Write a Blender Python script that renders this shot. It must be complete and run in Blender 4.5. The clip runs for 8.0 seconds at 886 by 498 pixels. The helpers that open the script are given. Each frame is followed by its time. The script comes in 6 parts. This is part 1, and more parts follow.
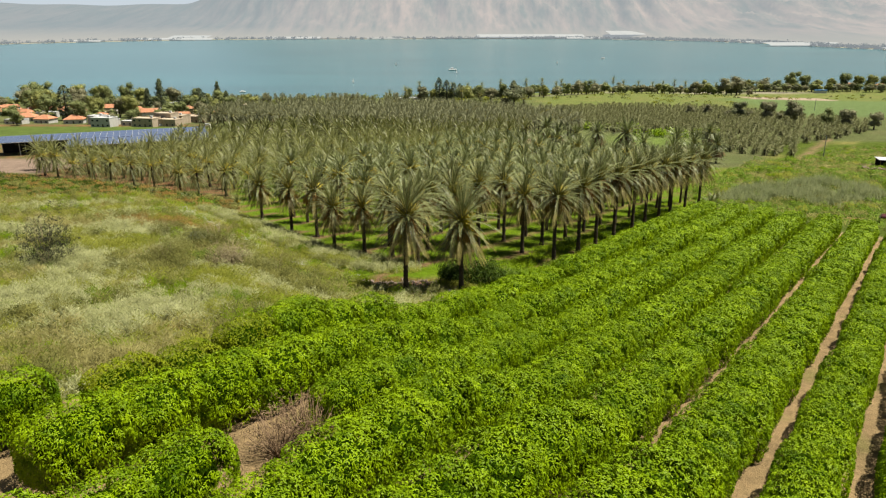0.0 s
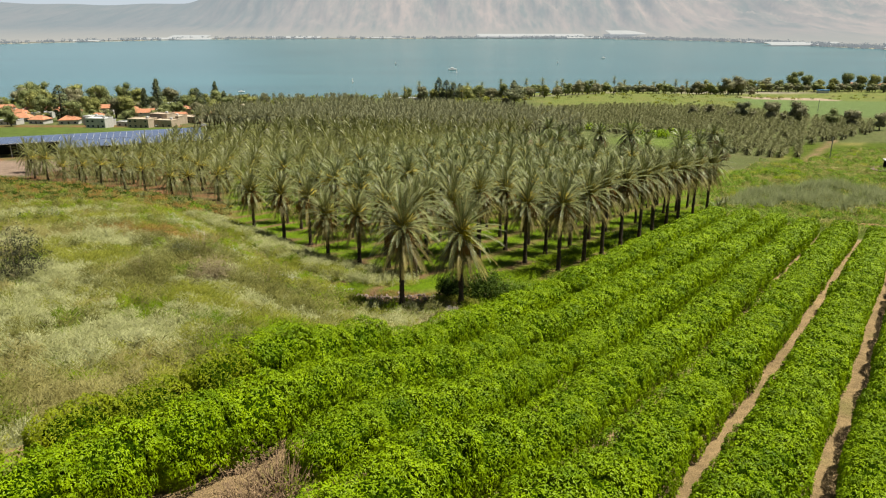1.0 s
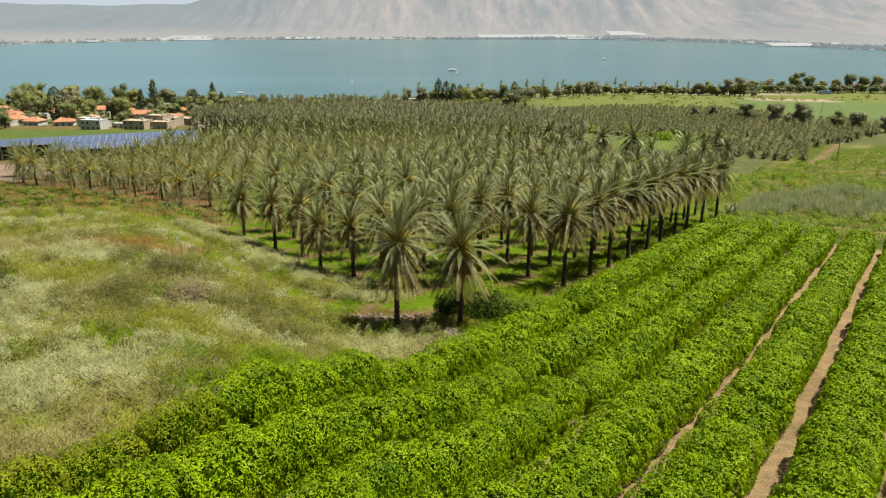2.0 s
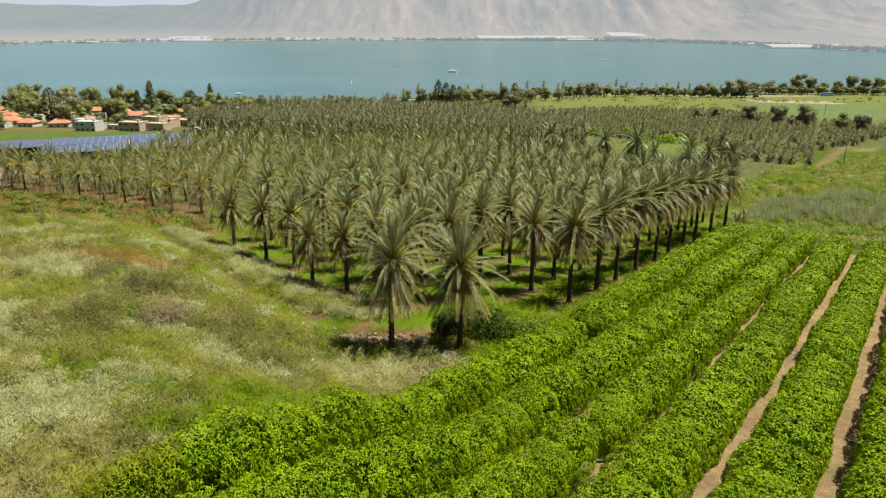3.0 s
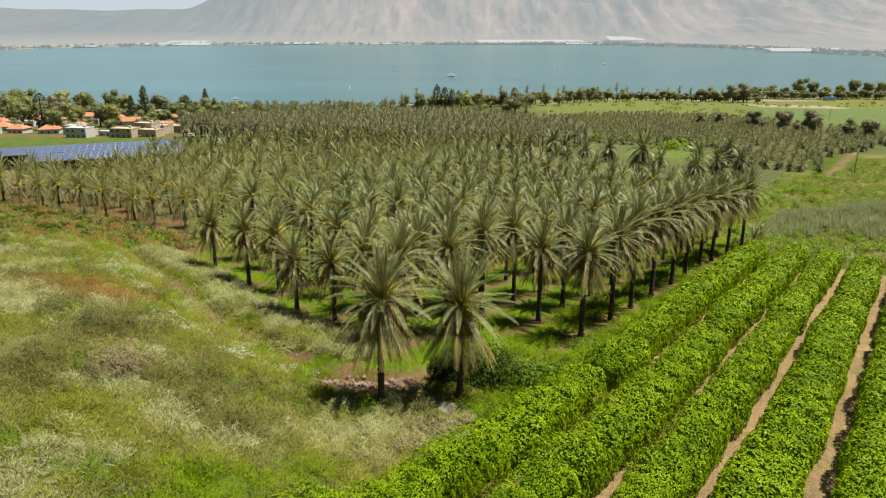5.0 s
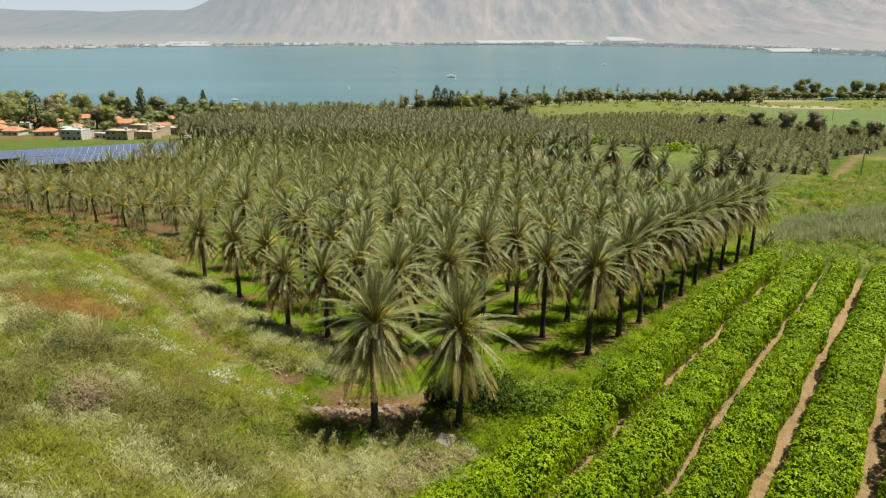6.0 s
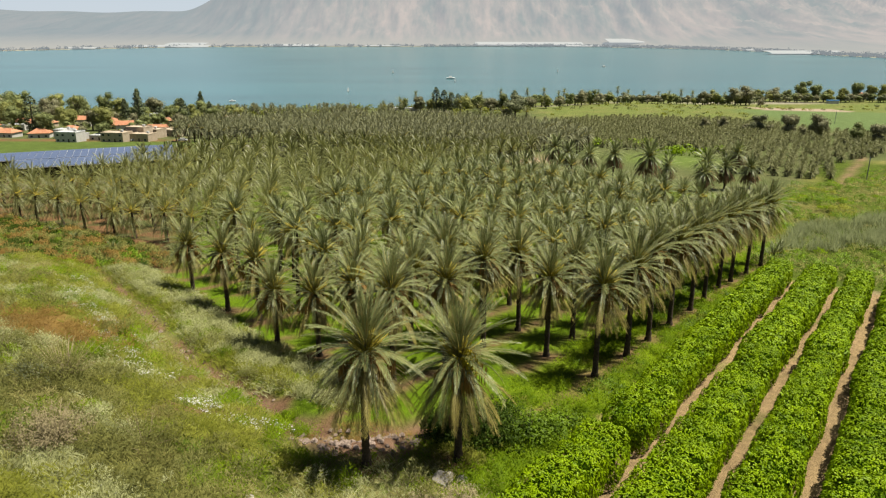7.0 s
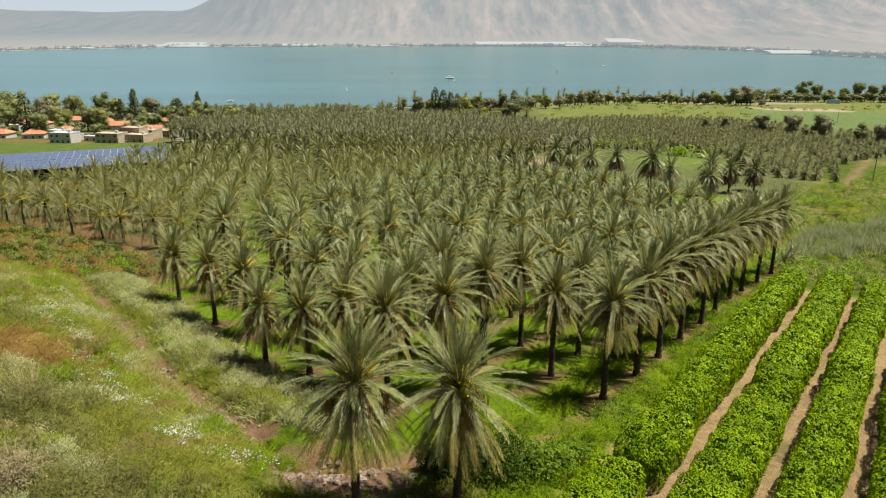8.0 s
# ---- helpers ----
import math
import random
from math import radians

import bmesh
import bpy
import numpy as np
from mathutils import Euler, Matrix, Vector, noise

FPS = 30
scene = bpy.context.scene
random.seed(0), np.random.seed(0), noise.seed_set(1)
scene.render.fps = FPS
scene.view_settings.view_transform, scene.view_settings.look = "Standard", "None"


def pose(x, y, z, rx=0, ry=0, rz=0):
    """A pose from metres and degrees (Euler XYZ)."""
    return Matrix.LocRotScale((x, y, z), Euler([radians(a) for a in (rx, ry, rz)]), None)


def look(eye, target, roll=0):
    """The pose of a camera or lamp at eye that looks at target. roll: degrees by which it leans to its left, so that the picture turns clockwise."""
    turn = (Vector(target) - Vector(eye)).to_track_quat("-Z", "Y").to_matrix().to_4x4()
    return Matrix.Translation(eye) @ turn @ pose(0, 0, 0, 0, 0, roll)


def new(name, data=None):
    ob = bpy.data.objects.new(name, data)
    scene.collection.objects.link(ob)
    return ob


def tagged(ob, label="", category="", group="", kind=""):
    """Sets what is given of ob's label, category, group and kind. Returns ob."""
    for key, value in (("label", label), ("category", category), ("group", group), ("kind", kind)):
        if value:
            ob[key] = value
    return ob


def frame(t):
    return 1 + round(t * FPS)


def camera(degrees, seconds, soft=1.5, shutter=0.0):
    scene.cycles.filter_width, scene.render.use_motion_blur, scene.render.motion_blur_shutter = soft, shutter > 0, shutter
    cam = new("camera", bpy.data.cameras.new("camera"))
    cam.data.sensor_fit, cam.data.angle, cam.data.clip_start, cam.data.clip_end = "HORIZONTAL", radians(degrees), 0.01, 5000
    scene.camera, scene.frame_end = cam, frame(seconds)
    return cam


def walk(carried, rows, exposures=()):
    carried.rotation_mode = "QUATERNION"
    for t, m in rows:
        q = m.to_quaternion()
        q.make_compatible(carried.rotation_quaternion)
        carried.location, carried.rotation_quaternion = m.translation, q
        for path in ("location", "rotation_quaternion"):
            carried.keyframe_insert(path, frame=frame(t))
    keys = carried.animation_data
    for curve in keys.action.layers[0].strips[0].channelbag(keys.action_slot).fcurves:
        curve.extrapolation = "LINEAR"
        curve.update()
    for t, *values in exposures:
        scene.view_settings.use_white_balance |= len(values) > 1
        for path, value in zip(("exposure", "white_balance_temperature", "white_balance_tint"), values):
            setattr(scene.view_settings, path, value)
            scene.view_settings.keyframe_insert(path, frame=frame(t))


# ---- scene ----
cam = camera(65.0, 8.0, soft=1.15)
EXPOSURE = 0.93
PATH = [
    (0, (0.061, -3.883, 19.627), (0.061, -1.981, 19.009), -0.0),
    (0.5, (0.101, -1.646, 19.552), (0.101, 0.256, 18.934), -0.0),
    (1, (0.201, 0.784, 19.496), (0.201, 2.686, 18.877), 0.0),
    (1.5, (0.285, 3.277, 19.488), (0.285, 5.179, 18.87), 0.0),
    (3, (0.492, 10.444, 19.362), (0.493, 12.347, 18.747), 0.1),
    (3.5, (0.525, 12.451, 19.333), (0.527, 14.355, 18.721), 0.1),
    (4, (0.548, 14.523, 19.311), (0.55, 16.428, 18.7), 0.1),
    (4.5, (0.577, 16.429, 19.265), (0.58, 18.335, 18.658), 0.1),
    (6, (0.771, 22.375, 19.242), (0.774, 24.282, 18.639), 0.0),
    (6.5, (0.823, 24.308, 19.23), (0.827, 26.216, 18.629), 0.1),
    (7, (0.884, 26.368, 19.217), (0.889, 28.276, 18.618), 0.1),
    (7.5, (0.942, 28.327, 19.174), (0.947, 30.235, 18.575), 0.1),
    (8, (0.992, 30.421, 19.136), (0.999, 32.329, 18.536), 0.1),
]
walk(cam, [(t, look(eye, target, roll)) for t, eye, target, roll in PATH], [(0, EXPOSURE), (8, EXPOSURE)])

# ---- world and sun ----
SUN = Vector((3.3, 0.4, 8.0)).normalized()      # towards the sun
world = bpy.data.worlds.new("sky")
scene.world = world
world.use_nodes = True
wn = world.node_tree
sky = wn.nodes.new("ShaderNodeTexSky")
sky.sky_type = "NISHITA"
sky.sun_disc = False
sky.sun_elevation = math.asin(SUN.z)
sky.sun_rotation = math.atan2(SUN.x, SUN.y)
sky.dust_density = 2.0
sky.air_density = 1.0
wn.links.new(sky.outputs["Color"], wn.nodes["Background"].inputs["Color"])
wn.nodes["Background"].inputs["Strength"].default_value = 0.031
sun_data = bpy.data.lights.new("sun", "SUN")
sun_data.energy, sun_data.angle, sun_data.color = 5.0, radians(0.6), (1.0, 0.95, 0.81)
sun = new("sun", sun_data)
sun.matrix_world = look(SUN * 100, (0, 0, 0))



# ---- small mesh and material tools ----
def mesh_of(name, verts, faces, material, smooth=False):
    me = bpy.data.meshes.new(name)
    me.from_pydata([tuple(v) for v in verts], [], [tuple(f) for f in faces])
    me.materials.append(material)
    if smooth:
        me.polygons.foreach_set("use_smooth", [True] * len(me.polygons))
    me.update()
    return me


def mesh_arrays(name, verts, tris, materials, index=None, smooth=False):
    """A mesh from an (n, 3) array of corners and an (m, 3) array of triangles."""
    me = bpy.data.meshes.new(name)
    n, m = len(verts), len(tris)
    me.vertices.add(n)
    me.vertices.foreach_set("co", np.asarray(verts, np.float32).ravel())
    me.loops.add(3 * m)
    me.loops.foreach_set("vertex_index", np.asarray(tris, np.int32).ravel())
    me.polygons.add(m)
    me.polygons.foreach_set("loop_start", np.arange(0, 3 * m, 3, dtype=np.int32))
    me.polygons.foreach_set("loop_total", np.full(m, 3, np.int32))
    for mat in materials:
        me.materials.append(mat)
    if index is not None:
        me.polygons.foreach_set("material_index", np.asarray(index, np.int32))
    if smooth:
        me.polygons.foreach_set("use_smooth", np.ones(m, bool))
    me.update(calc_edges=True)
    me.validate()
    return me


def mesh_bm(name, bm, material, smooth=False):
    me = bpy.data.meshes.new(name)
    bm.to_mesh(me)
    bm.free()
    me.materials.append(material)
    if smooth:
        me.polygons.foreach_set("use_smooth", [True] * len(me.polygons))
    return me


def child(name, me, parent, m=None, label=""):
    ob = new(name, me)
    ob.parent = parent
    if m is not None:
        ob.matrix_basis = m
    return tagged(ob, label)


def part(name, bm, material, parent, label="", smooth=False):
    return child(name, mesh_bm(name, bm, material, smooth), parent, None, label)


def box(bm, x0, y0, z0, x1, y1, z1, bevel=0.0):
    made = bmesh.ops.create_cube(bm, size=1.0)["verts"]
    for v in made:
        v.co = Vector(((x0 + x1) / 2 + v.co.x * (x1 - x0), (y0 + y1) / 2 + v.co.y * (y1 - y0), (z0 + z1) / 2 + v.co.z * (z1 - z0)))
    if bevel:
        edges = list({e for v in made for e in v.link_edges})
        bmesh.ops.bevel(bm, geom=edges, offset=bevel, segments=1, affect="EDGES")
    return bm


def tube(path_pts, radii, sides=6):
    """Corners and triangles of a tube along points."""
    pts = [Vector(p) for p in path_pts]
    verts, tris = [], []
    for i, p in enumerate(pts):
        t = (pts[min(i + 1, len(pts) - 1)] - pts[max(i - 1, 0)]).normalized()
        a = t.cross(Vector((0.31, 0.95, 0.05))).normalized()
        b = t.cross(a)
        for k in range(sides):
            w = 2 * math.pi * k / sides
            verts.append(p + radii[i] * (math.cos(w) * a + math.sin(w) * b))
    for i in range(len(pts) - 1):
        for k in range(sides):
            q = [i * sides + k, i * sides + (k + 1) % sides, (i + 1) * sides + (k + 1) % sides, (i + 1) * sides + k]
            tris += [(q[0], q[1], q[2]), (q[0], q[2], q[3])]
    top = (len(pts) - 1) * sides
    tris += [(top, top + k, top + k + 1) for k in range(1, sides - 1)]
    return np.array([tuple(v) for v in verts]), np.array(tris)


class Heap:
    """Collects corners and triangles with a material number."""

    def __init__(self):
        self.v, self.t, self.i, self.n = [], [], [], 0

    def add(self, verts, tris, index=0):
        self.v.append(np.asarray(verts, float))
        self.t.append(np.asarray(tris, int) + self.n)
        self.i.append(np.full(len(tris), index))
        self.n += len(verts)

    def mesh(self, name, materials, smooth=False):
        return mesh_arrays(name, np.concatenate(self.v), np.concatenate(self.t), materials, np.concatenate(self.i), smooth)


TONE = 0.62       # all base colours are given against white, this is what they reflect in full sun


def material(name, dark, light, scale=3.0, rough=0.8, bump=0.0, fine=25.0, source="object", spread=0.0, metal=0.0, through_light=0.0, spec=0.14):
    """A two-scale mottled surface. spread: how far pieces differ by chance; through_light: how much light passes a leaf."""
    ma = bpy.data.materials.new(name)
    ma.use_nodes = True
    nt = ma.node_tree
    bsdf = nt.nodes["Principled BSDF"]
    co = nt.nodes.new("ShaderNodeTexCoord")
    geo = nt.nodes.new("ShaderNodeNewGeometry")
    vec = co.outputs["Object"] if source == "object" else geo.outputs["Position"]
    n1, n2 = nt.nodes.new("ShaderNodeTexNoise"), nt.nodes.new("ShaderNodeTexNoise")
    for n, s in ((n1, scale), (n2, fine)):
        n.inputs["Scale"].default_value, n.inputs["Detail"].default_value = s, 5.0
        nt.links.new(vec, n.inputs["Vector"])
    add = nt.nodes.new("ShaderNodeMath")
    add.operation = "MULTIPLY_ADD"
    nt.links.new(n2.outputs["Fac"], add.inputs[0])
    add.inputs[1].default_value = 0.5
    nt.links.new(n1.outputs["Fac"], add.inputs[2])
    rampe = nt.nodes.new("ShaderNodeMapRange")
    rampe.inputs["From Min"].default_value, rampe.inputs["From Max"].default_value = 0.5, 1.0
    nt.links.new(add.outputs[0], rampe.inputs["Value"])
    mix = nt.nodes.new("ShaderNodeMix")
    mix.data_type = "RGBA"
    mix.inputs[6].default_value, mix.inputs[7].default_value = (*[TONE * q for q in dark], 1), (*[TONE * q for q in light], 1)
    out = rampe.outputs[0]
    if spread:
        rnd = nt.nodes.new("ShaderNodeMath")
        rnd.operation = "MULTIPLY_ADD"
        info = nt.nodes.new("ShaderNodeObjectInfo")
        both = nt.nodes.new("ShaderNodeMath")
        nt.links.new(geo.outputs["Random Per Island"], both.inputs[0])
        nt.links.new(info.outputs["Random"], both.inputs[1])
        half = nt.nodes.new("ShaderNodeMath")
        half.operation = "SUBTRACT"
        nt.links.new(both.outputs[0], half.inputs[0])
        half.inputs[1].default_value = 1.0
        nt.links.new(half.outputs[0], rnd.inputs[0])
        rnd.inputs[1].default_value = spread
        nt.links.new(out, rnd.inputs[2])
        rnd.use_clamp = True
        out = rnd.outputs[0]
    nt.links.new(out, mix.inputs["Factor"])
    nt.links.new(mix.outputs[2], bsdf.inputs["Base Color"])
    bsdf.inputs["Roughness"].default_value, bsdf.inputs["Metallic"].default_value = rough, metal
    bsdf.inputs["Specular IOR Level"].default_value = spec
    if bump:
        b = nt.nodes.new("ShaderNodeBump")
        b.inputs["Strength"].default_value, b.inputs["Distance"].default_value = 0.8, bump
        nt.links.new(add.outputs[0], b.inputs["Height"])
        nt.links.new(b.outputs[0], bsdf.inputs["Normal"])
    if through_light:
        tr = nt.nodes.new("ShaderNodeBsdfTranslucent")
        nt.links.new(mix.outputs[2], tr.inputs["Color"])
        blend = nt.nodes.new("ShaderNodeMixShader")
        blend.inputs[0].default_value = through_light
        nt.links.new(bsdf.outputs[0], blend.inputs[1])
        nt.links.new(tr.outputs[0], blend.inputs[2])
        nt.links.new(blend.outputs[0], nt.nodes["Material Output"].inputs["Surface"])
    return ma


# ---- materials ----
M_ORCHARD = material("orchard leaf", (0.1, 0.19, 0.001), (0.36, 0.52, 0.002), 0.8, 0.5, 0, 2.6, "world", 0.14, 0, 0.05, 0.1)
M_ORCHARD_OLD = material("dull orchard leaf", (0.16, 0.23, 0.004), (0.42, 0.48, 0.01), 1.2, 0.6, 0, 9, "world", 0.5, 0, 0.25)
# Near-black green paints in the shade deep inside the orchard crowns.
M_INNER_SHADE = material("shade-dark inner foliage", (0.008, 0.02, 0.001), (0.04, 0.085, 0.002), 6, 1.0, 0.15, 20, spec=0.0)
M_TWIG = material("grey twigs", (0.26, 0.21, 0.11), (0.54, 0.45, 0.26), 6, 0.9, 0, 30, "object", 0.5)
M_DEAD = material("dead brown twigs", (0.14, 0.09, 0.05), (0.4, 0.27, 0.16), 6, 0.9, 0, 30, "object", 0.5)
M_FROND_LOW = material("dull low frond", (0.21, 0.22, 0.09), (0.48, 0.48, 0.22), 0.9, 0.6, 0, 6, "world", 0.28, 0, 0.35, 0.2)
M_BARK = material("palm trunk", (0.045, 0.033, 0.023), (0.16, 0.12, 0.085), 5, 0.95, 0.04, 22)
M_WOOD = material("tree bark", (0.05, 0.038, 0.028), (0.16, 0.12, 0.09), 5, 0.95, 0.03, 22)
M_FROND = material("green frond", (0.095, 0.118, 0.036), (0.4, 0.435, 0.165), 0.9, 0.4, 0, 6, "world", 0.45, 0, 0.1, 0.3)
M_RIB = material("yellowish frond rib", (0.24, 0.2, 0.06), (0.5, 0.42, 0.16), 2, 0.5, 0, 9, "world", 0.3)
M_FROND_OLD = material("old frond", (0.15, 0.125, 0.026), (0.5, 0.415, 0.1), 0.9, 0.5, 0, 6, "world", 0.45, 0, 0.1, 0.3)
M_FROND_DRY = material("dry frond", (0.17, 0.1, 0.05), (0.45, 0.29, 0.15), 0.9, 0.8, 0, 6, "world", 0.4, 0, 0.1)
M_FROND_YELLOW = material("yellow green frond", (0.105, 0.118, 0.022), (0.43, 0.44, 0.14), 0.9, 0.45, 0, 6, "world", 0.28, 0, 0.35, 0.45)
M_BRUSH = material("brush leaf", (0.14, 0.15, 0.035), (0.42, 0.41, 0.12), 0.8, 0.8, 0, 6, "world", 0.25, 0, 0.45)
# Olive leaf tone, lightened and greyed with haze put into the colour.
M_OLIVE = material("olive leaf paled for haze", (0.16, 0.18, 0.09), (0.42, 0.43, 0.24), 0.25, 0.7, 0, 1.5, "world", 0.5, 0, 0.3)
# Far frond tone is greyed to paint in distance haze.
M_FROND_FAR = material("far frond paled for haze", (0.2, 0.21, 0.1), (0.45, 0.45, 0.25), 0.9, 0.6, 0, 6, "world", 0.28, 0, 0.35, 0.2)
M_HEART = material("palm heart", (0.3, 0.25, 0.03), (0.62, 0.5, 0.08), 4, 0.6, 0, 20, "object", 0.5)
M_STALK = material("fruit stalk", (0.3, 0.13, 0.04), (0.55, 0.34, 0.1), 4, 0.6, 0, 20, "object", 0.5)
M_FLOWER_YELLOW = material("yellow blossom", (0.5, 0.38, 0.02), (0.75, 0.6, 0.06), 8, 0.7, 0, 20, "object", 0.4)
M_GRASS = material("green grass", (0.2, 0.225, 0.02), (0.48, 0.495, 0.08), 0.35, 0.7, 0, 4, "world", 0.25, 0, 0.5)
M_LUSH = material("lush grass", (0.14, 0.24, 0.004), (0.34, 0.48, 0.008), 0.35, 0.7, 0, 4, "world", 0.25, 0, 0.5)
M_DRY = material("dry grass", (0.31, 0.285, 0.085), (0.57, 0.52, 0.21), 0.35, 0.85, 0, 4, "world", 0.25, 0, 0.5)
M_RUST = material("rusty grass", (0.27, 0.165, 0.04), (0.5, 0.33, 0.1), 0.35, 0.85, 0, 4, "world", 0.25, 0, 0.5)
M_FEATHER = material("feathery pale grass", (0.4, 0.42, 0.16), (0.68, 0.69, 0.35), 0.35, 0.8, 0, 4, "world", 0.25, 0, 0.5)
M_PETAL = material("white blossom", (0.6, 0.6, 0.52), (0.85, 0.84, 0.78), 3, 0.8, 0, 9, "world", 0.3)
M_SAGE = material("grey green leaf", (0.2, 0.21, 0.055), (0.48, 0.48, 0.18), 0.8, 0.8, 0, 6, "world", 0.25, 0, 0.45)
M_THICKET = material("thicket leaf", (0.055, 0.115, 0.004), (0.24, 0.37, 0.015), 0.8, 0.5, 0, 6, "world", 0.4, 0, 0.25)
M_GREYBUSH = material("dark grey bush leaf", (0.03, 0.034, 0.018), (0.13, 0.13, 0.075), 0.5, 0.8, 0, 3, "world", 0.4, 0, 0.2)
M_DEEP = material("dark green leaf", (0.014, 0.034, 0.002), (0.075, 0.125, 0.006), 0.8, 0.7, 0, 6, "world", 0.5, 0, 0.15, 0.12)
# Leaf tones of the distant trees are lifted to paint in haze.
M_TREE = material("tree leaf", (0.15, 0.18, 0.06), (0.42, 0.46, 0.18), 0.25, 0.7, 0, 1.5, "world", 0.5, 0, 0.35)
M_TREE_YELLOW = material("yellowish tree leaf", (0.22, 0.235, 0.06), (0.52, 0.53, 0.18), 0.25, 0.7, 0, 1.5, "world", 0.5, 0, 0.35)
M_TREE_GREY = material("greyish tree leaf", (0.22, 0.215, 0.11), (0.5, 0.48, 0.28), 0.25, 0.7, 0, 1.5, "world", 0.5, 0, 0.35)
M_CYPRESS = material("cypress leaf", (0.06, 0.08, 0.04), (0.19, 0.22, 0.1), 0.4, 0.7, 0, 1.5, "world", 0.5)
M_REED = material("reed leaf", (0.19, 0.23, 0.08), (0.48, 0.52, 0.26), 0.5, 0.7, 0, 5, "world", 0.5, 0, 0.5)
M_ROCK = material("field stone", (0.15, 0.11, 0.085), (0.42, 0.32, 0.26), 2.5, 0.9, 0.03, 14, "object", 0.3)
M_PALE = material("pale limestone", (0.3, 0.27, 0.22), (0.5, 0.46, 0.39), 2.5, 0.9, 0.03, 14)
M_WALL = material("white render", (0.62, 0.6, 0.55), (0.82, 0.8, 0.75), 0.6, 0.9, 0, 5, "object", 0.2)
M_SAND = material("sand coloured render", (0.5, 0.4, 0.29), (0.7, 0.58, 0.44), 0.6, 0.9, 0, 5, "object", 0.2)
M_TILE = material("orange roof tile", (0.46, 0.19, 0.1), (0.68, 0.34, 0.2), 0.8, 0.85, 0.03, 7, "object", 0.3)
M_GLASS = material("window pane", (0.02, 0.025, 0.03), (0.05, 0.06, 0.07), 1, 0.08, 0, 3)
# Cell blue, lightened with the sky's reflection put into the colour.
M_PANEL = material("solar cell with painted sky tint", (0.12, 0.16, 0.27), (0.17, 0.21, 0.34), 0.6, 0.12, 0, 4, "object", 0.4, 0.0, 0, 0.9)
M_METAL = material("galvanised steel", (0.4, 0.41, 0.42), (0.6, 0.61, 0.62), 1.5, 0.45, 0, 8, "object", 0.2, 0.7)
M_SHEET = material("white roof sheet", (0.6, 0.61, 0.6), (0.82, 0.82, 0.8), 0.5, 0.6, 0, 4)
M_DARK = material("dark interior", (0.02, 0.018, 0.016), (0.05, 0.045, 0.04), 1, 0.9)
M_CAR = material("white car paint", (0.7, 0.7, 0.7), (0.82, 0.82, 0.82), 1, 0.25, 0, 4)
M_BLUE = material("blue sheet", (0.05, 0.2, 0.5), (0.1, 0.32, 0.65), 1, 0.5, 0, 4)
M_SAIL = material("sail cloth", (0.75, 0.75, 0.74), (0.85, 0.85, 0.84), 1, 0.8)
M_PLANK = material("weathered timber", (0.28, 0.15, 0.07), (0.5, 0.3, 0.15), 2, 0.85, 0, 18)
M_RUBBER = material("black rubber", (0.012, 0.012, 0.012), (0.03, 0.03, 0.03), 3, 0.8)


# ---- the lie of the land ----
LAKE = -50.0


def smooth_step(a, b, x):
    t = np.clip((np.asarray(x, float) - a) / (b - a), 0, 1)
    return t * t * (3 - 2 * t)


def lumps(x, y, size, seed=0):
    """A cheap smooth field of waves, about -1 to 1."""
    x, y = np.asarray(x, float) / size, np.asarray(y, float) / size
    s = seed * 1.7
    return (np.sin(x * 2.1 + 1.3 * np.sin(y * 1.7 + s) + s) + np.sin(y * 2.3 + 1.1 * np.sin(x * 1.9 - s) + 2 * s)
            + 0.5 * np.sin(x * 4.7 - y * 3.9 + 3 * s) + 0.5 * np.sin(x * 3.1 + y * 5.3 - s)) / 3.0


# what grows on the meadow: green grass, straw, pale feather grass, lush weeds, brush, rusty grass
FIELDS = ((6.5, 8, 0.05), (8.0, 1, -0.3), (6.0, 5, 0.0), (5.0, 7, -0.1), (5.0, 11, -0.05))
DITCH = [(-44.0, 113.0), (-35.5, 101.5), (-26.0, 89.0), (-19.5, 81.0), (-14.5, 77.5), (-10.0, 72.0), (-6.0, 69.3), (-1.5, 70.8), (3.0, 74.0)]


# drifts of one growth: kind, centre, reach both ways, strength
DRIFTS = [(5, -34, 82, 9, 5.5, 2.1), (5, -24, 76, 3, 2.5, 0.9), (2, -40, 78, 8, 5, 1.3), (2, -33, 61, 6, 4, 1.2), (2, -32, 47, 11, 4.5, 1.4), (2, -24, 73.5, 2.5, 3, 0.9),
          (3, -13, 43, 2.5, 1.8, 1.2), (3, -14.5, 48, 3, 1.8, 1.0), (1, -19.5, 34, 8, 3, 1.5), (1, -27, 51, 5, 3, 0.5), (4, -26, 60, 5, 4, 1.0), (4, -17, 61, 5, 4, 1.1), (4, -25, 69, 5, 3.5, 1.0)]


def to_line(x, y, line):
    """Distance of points from a broken line."""
    x, y = np.asarray(x, float), np.asarray(y, float)
    best = np.full(np.broadcast(x, y).shape, 1e9)
    for (ax, ay), (bx, by) in zip(line[:-1], line[1:]):
        dx, dy = bx - ax, by - ay
        t = np.clip(((x - ax) * dx + (y - ay) * dy) / (dx * dx + dy * dy), 0, 1)
        best = np.minimum(best, np.hypot(x - ax - t * dx, y - ay - t * dy))
    return best


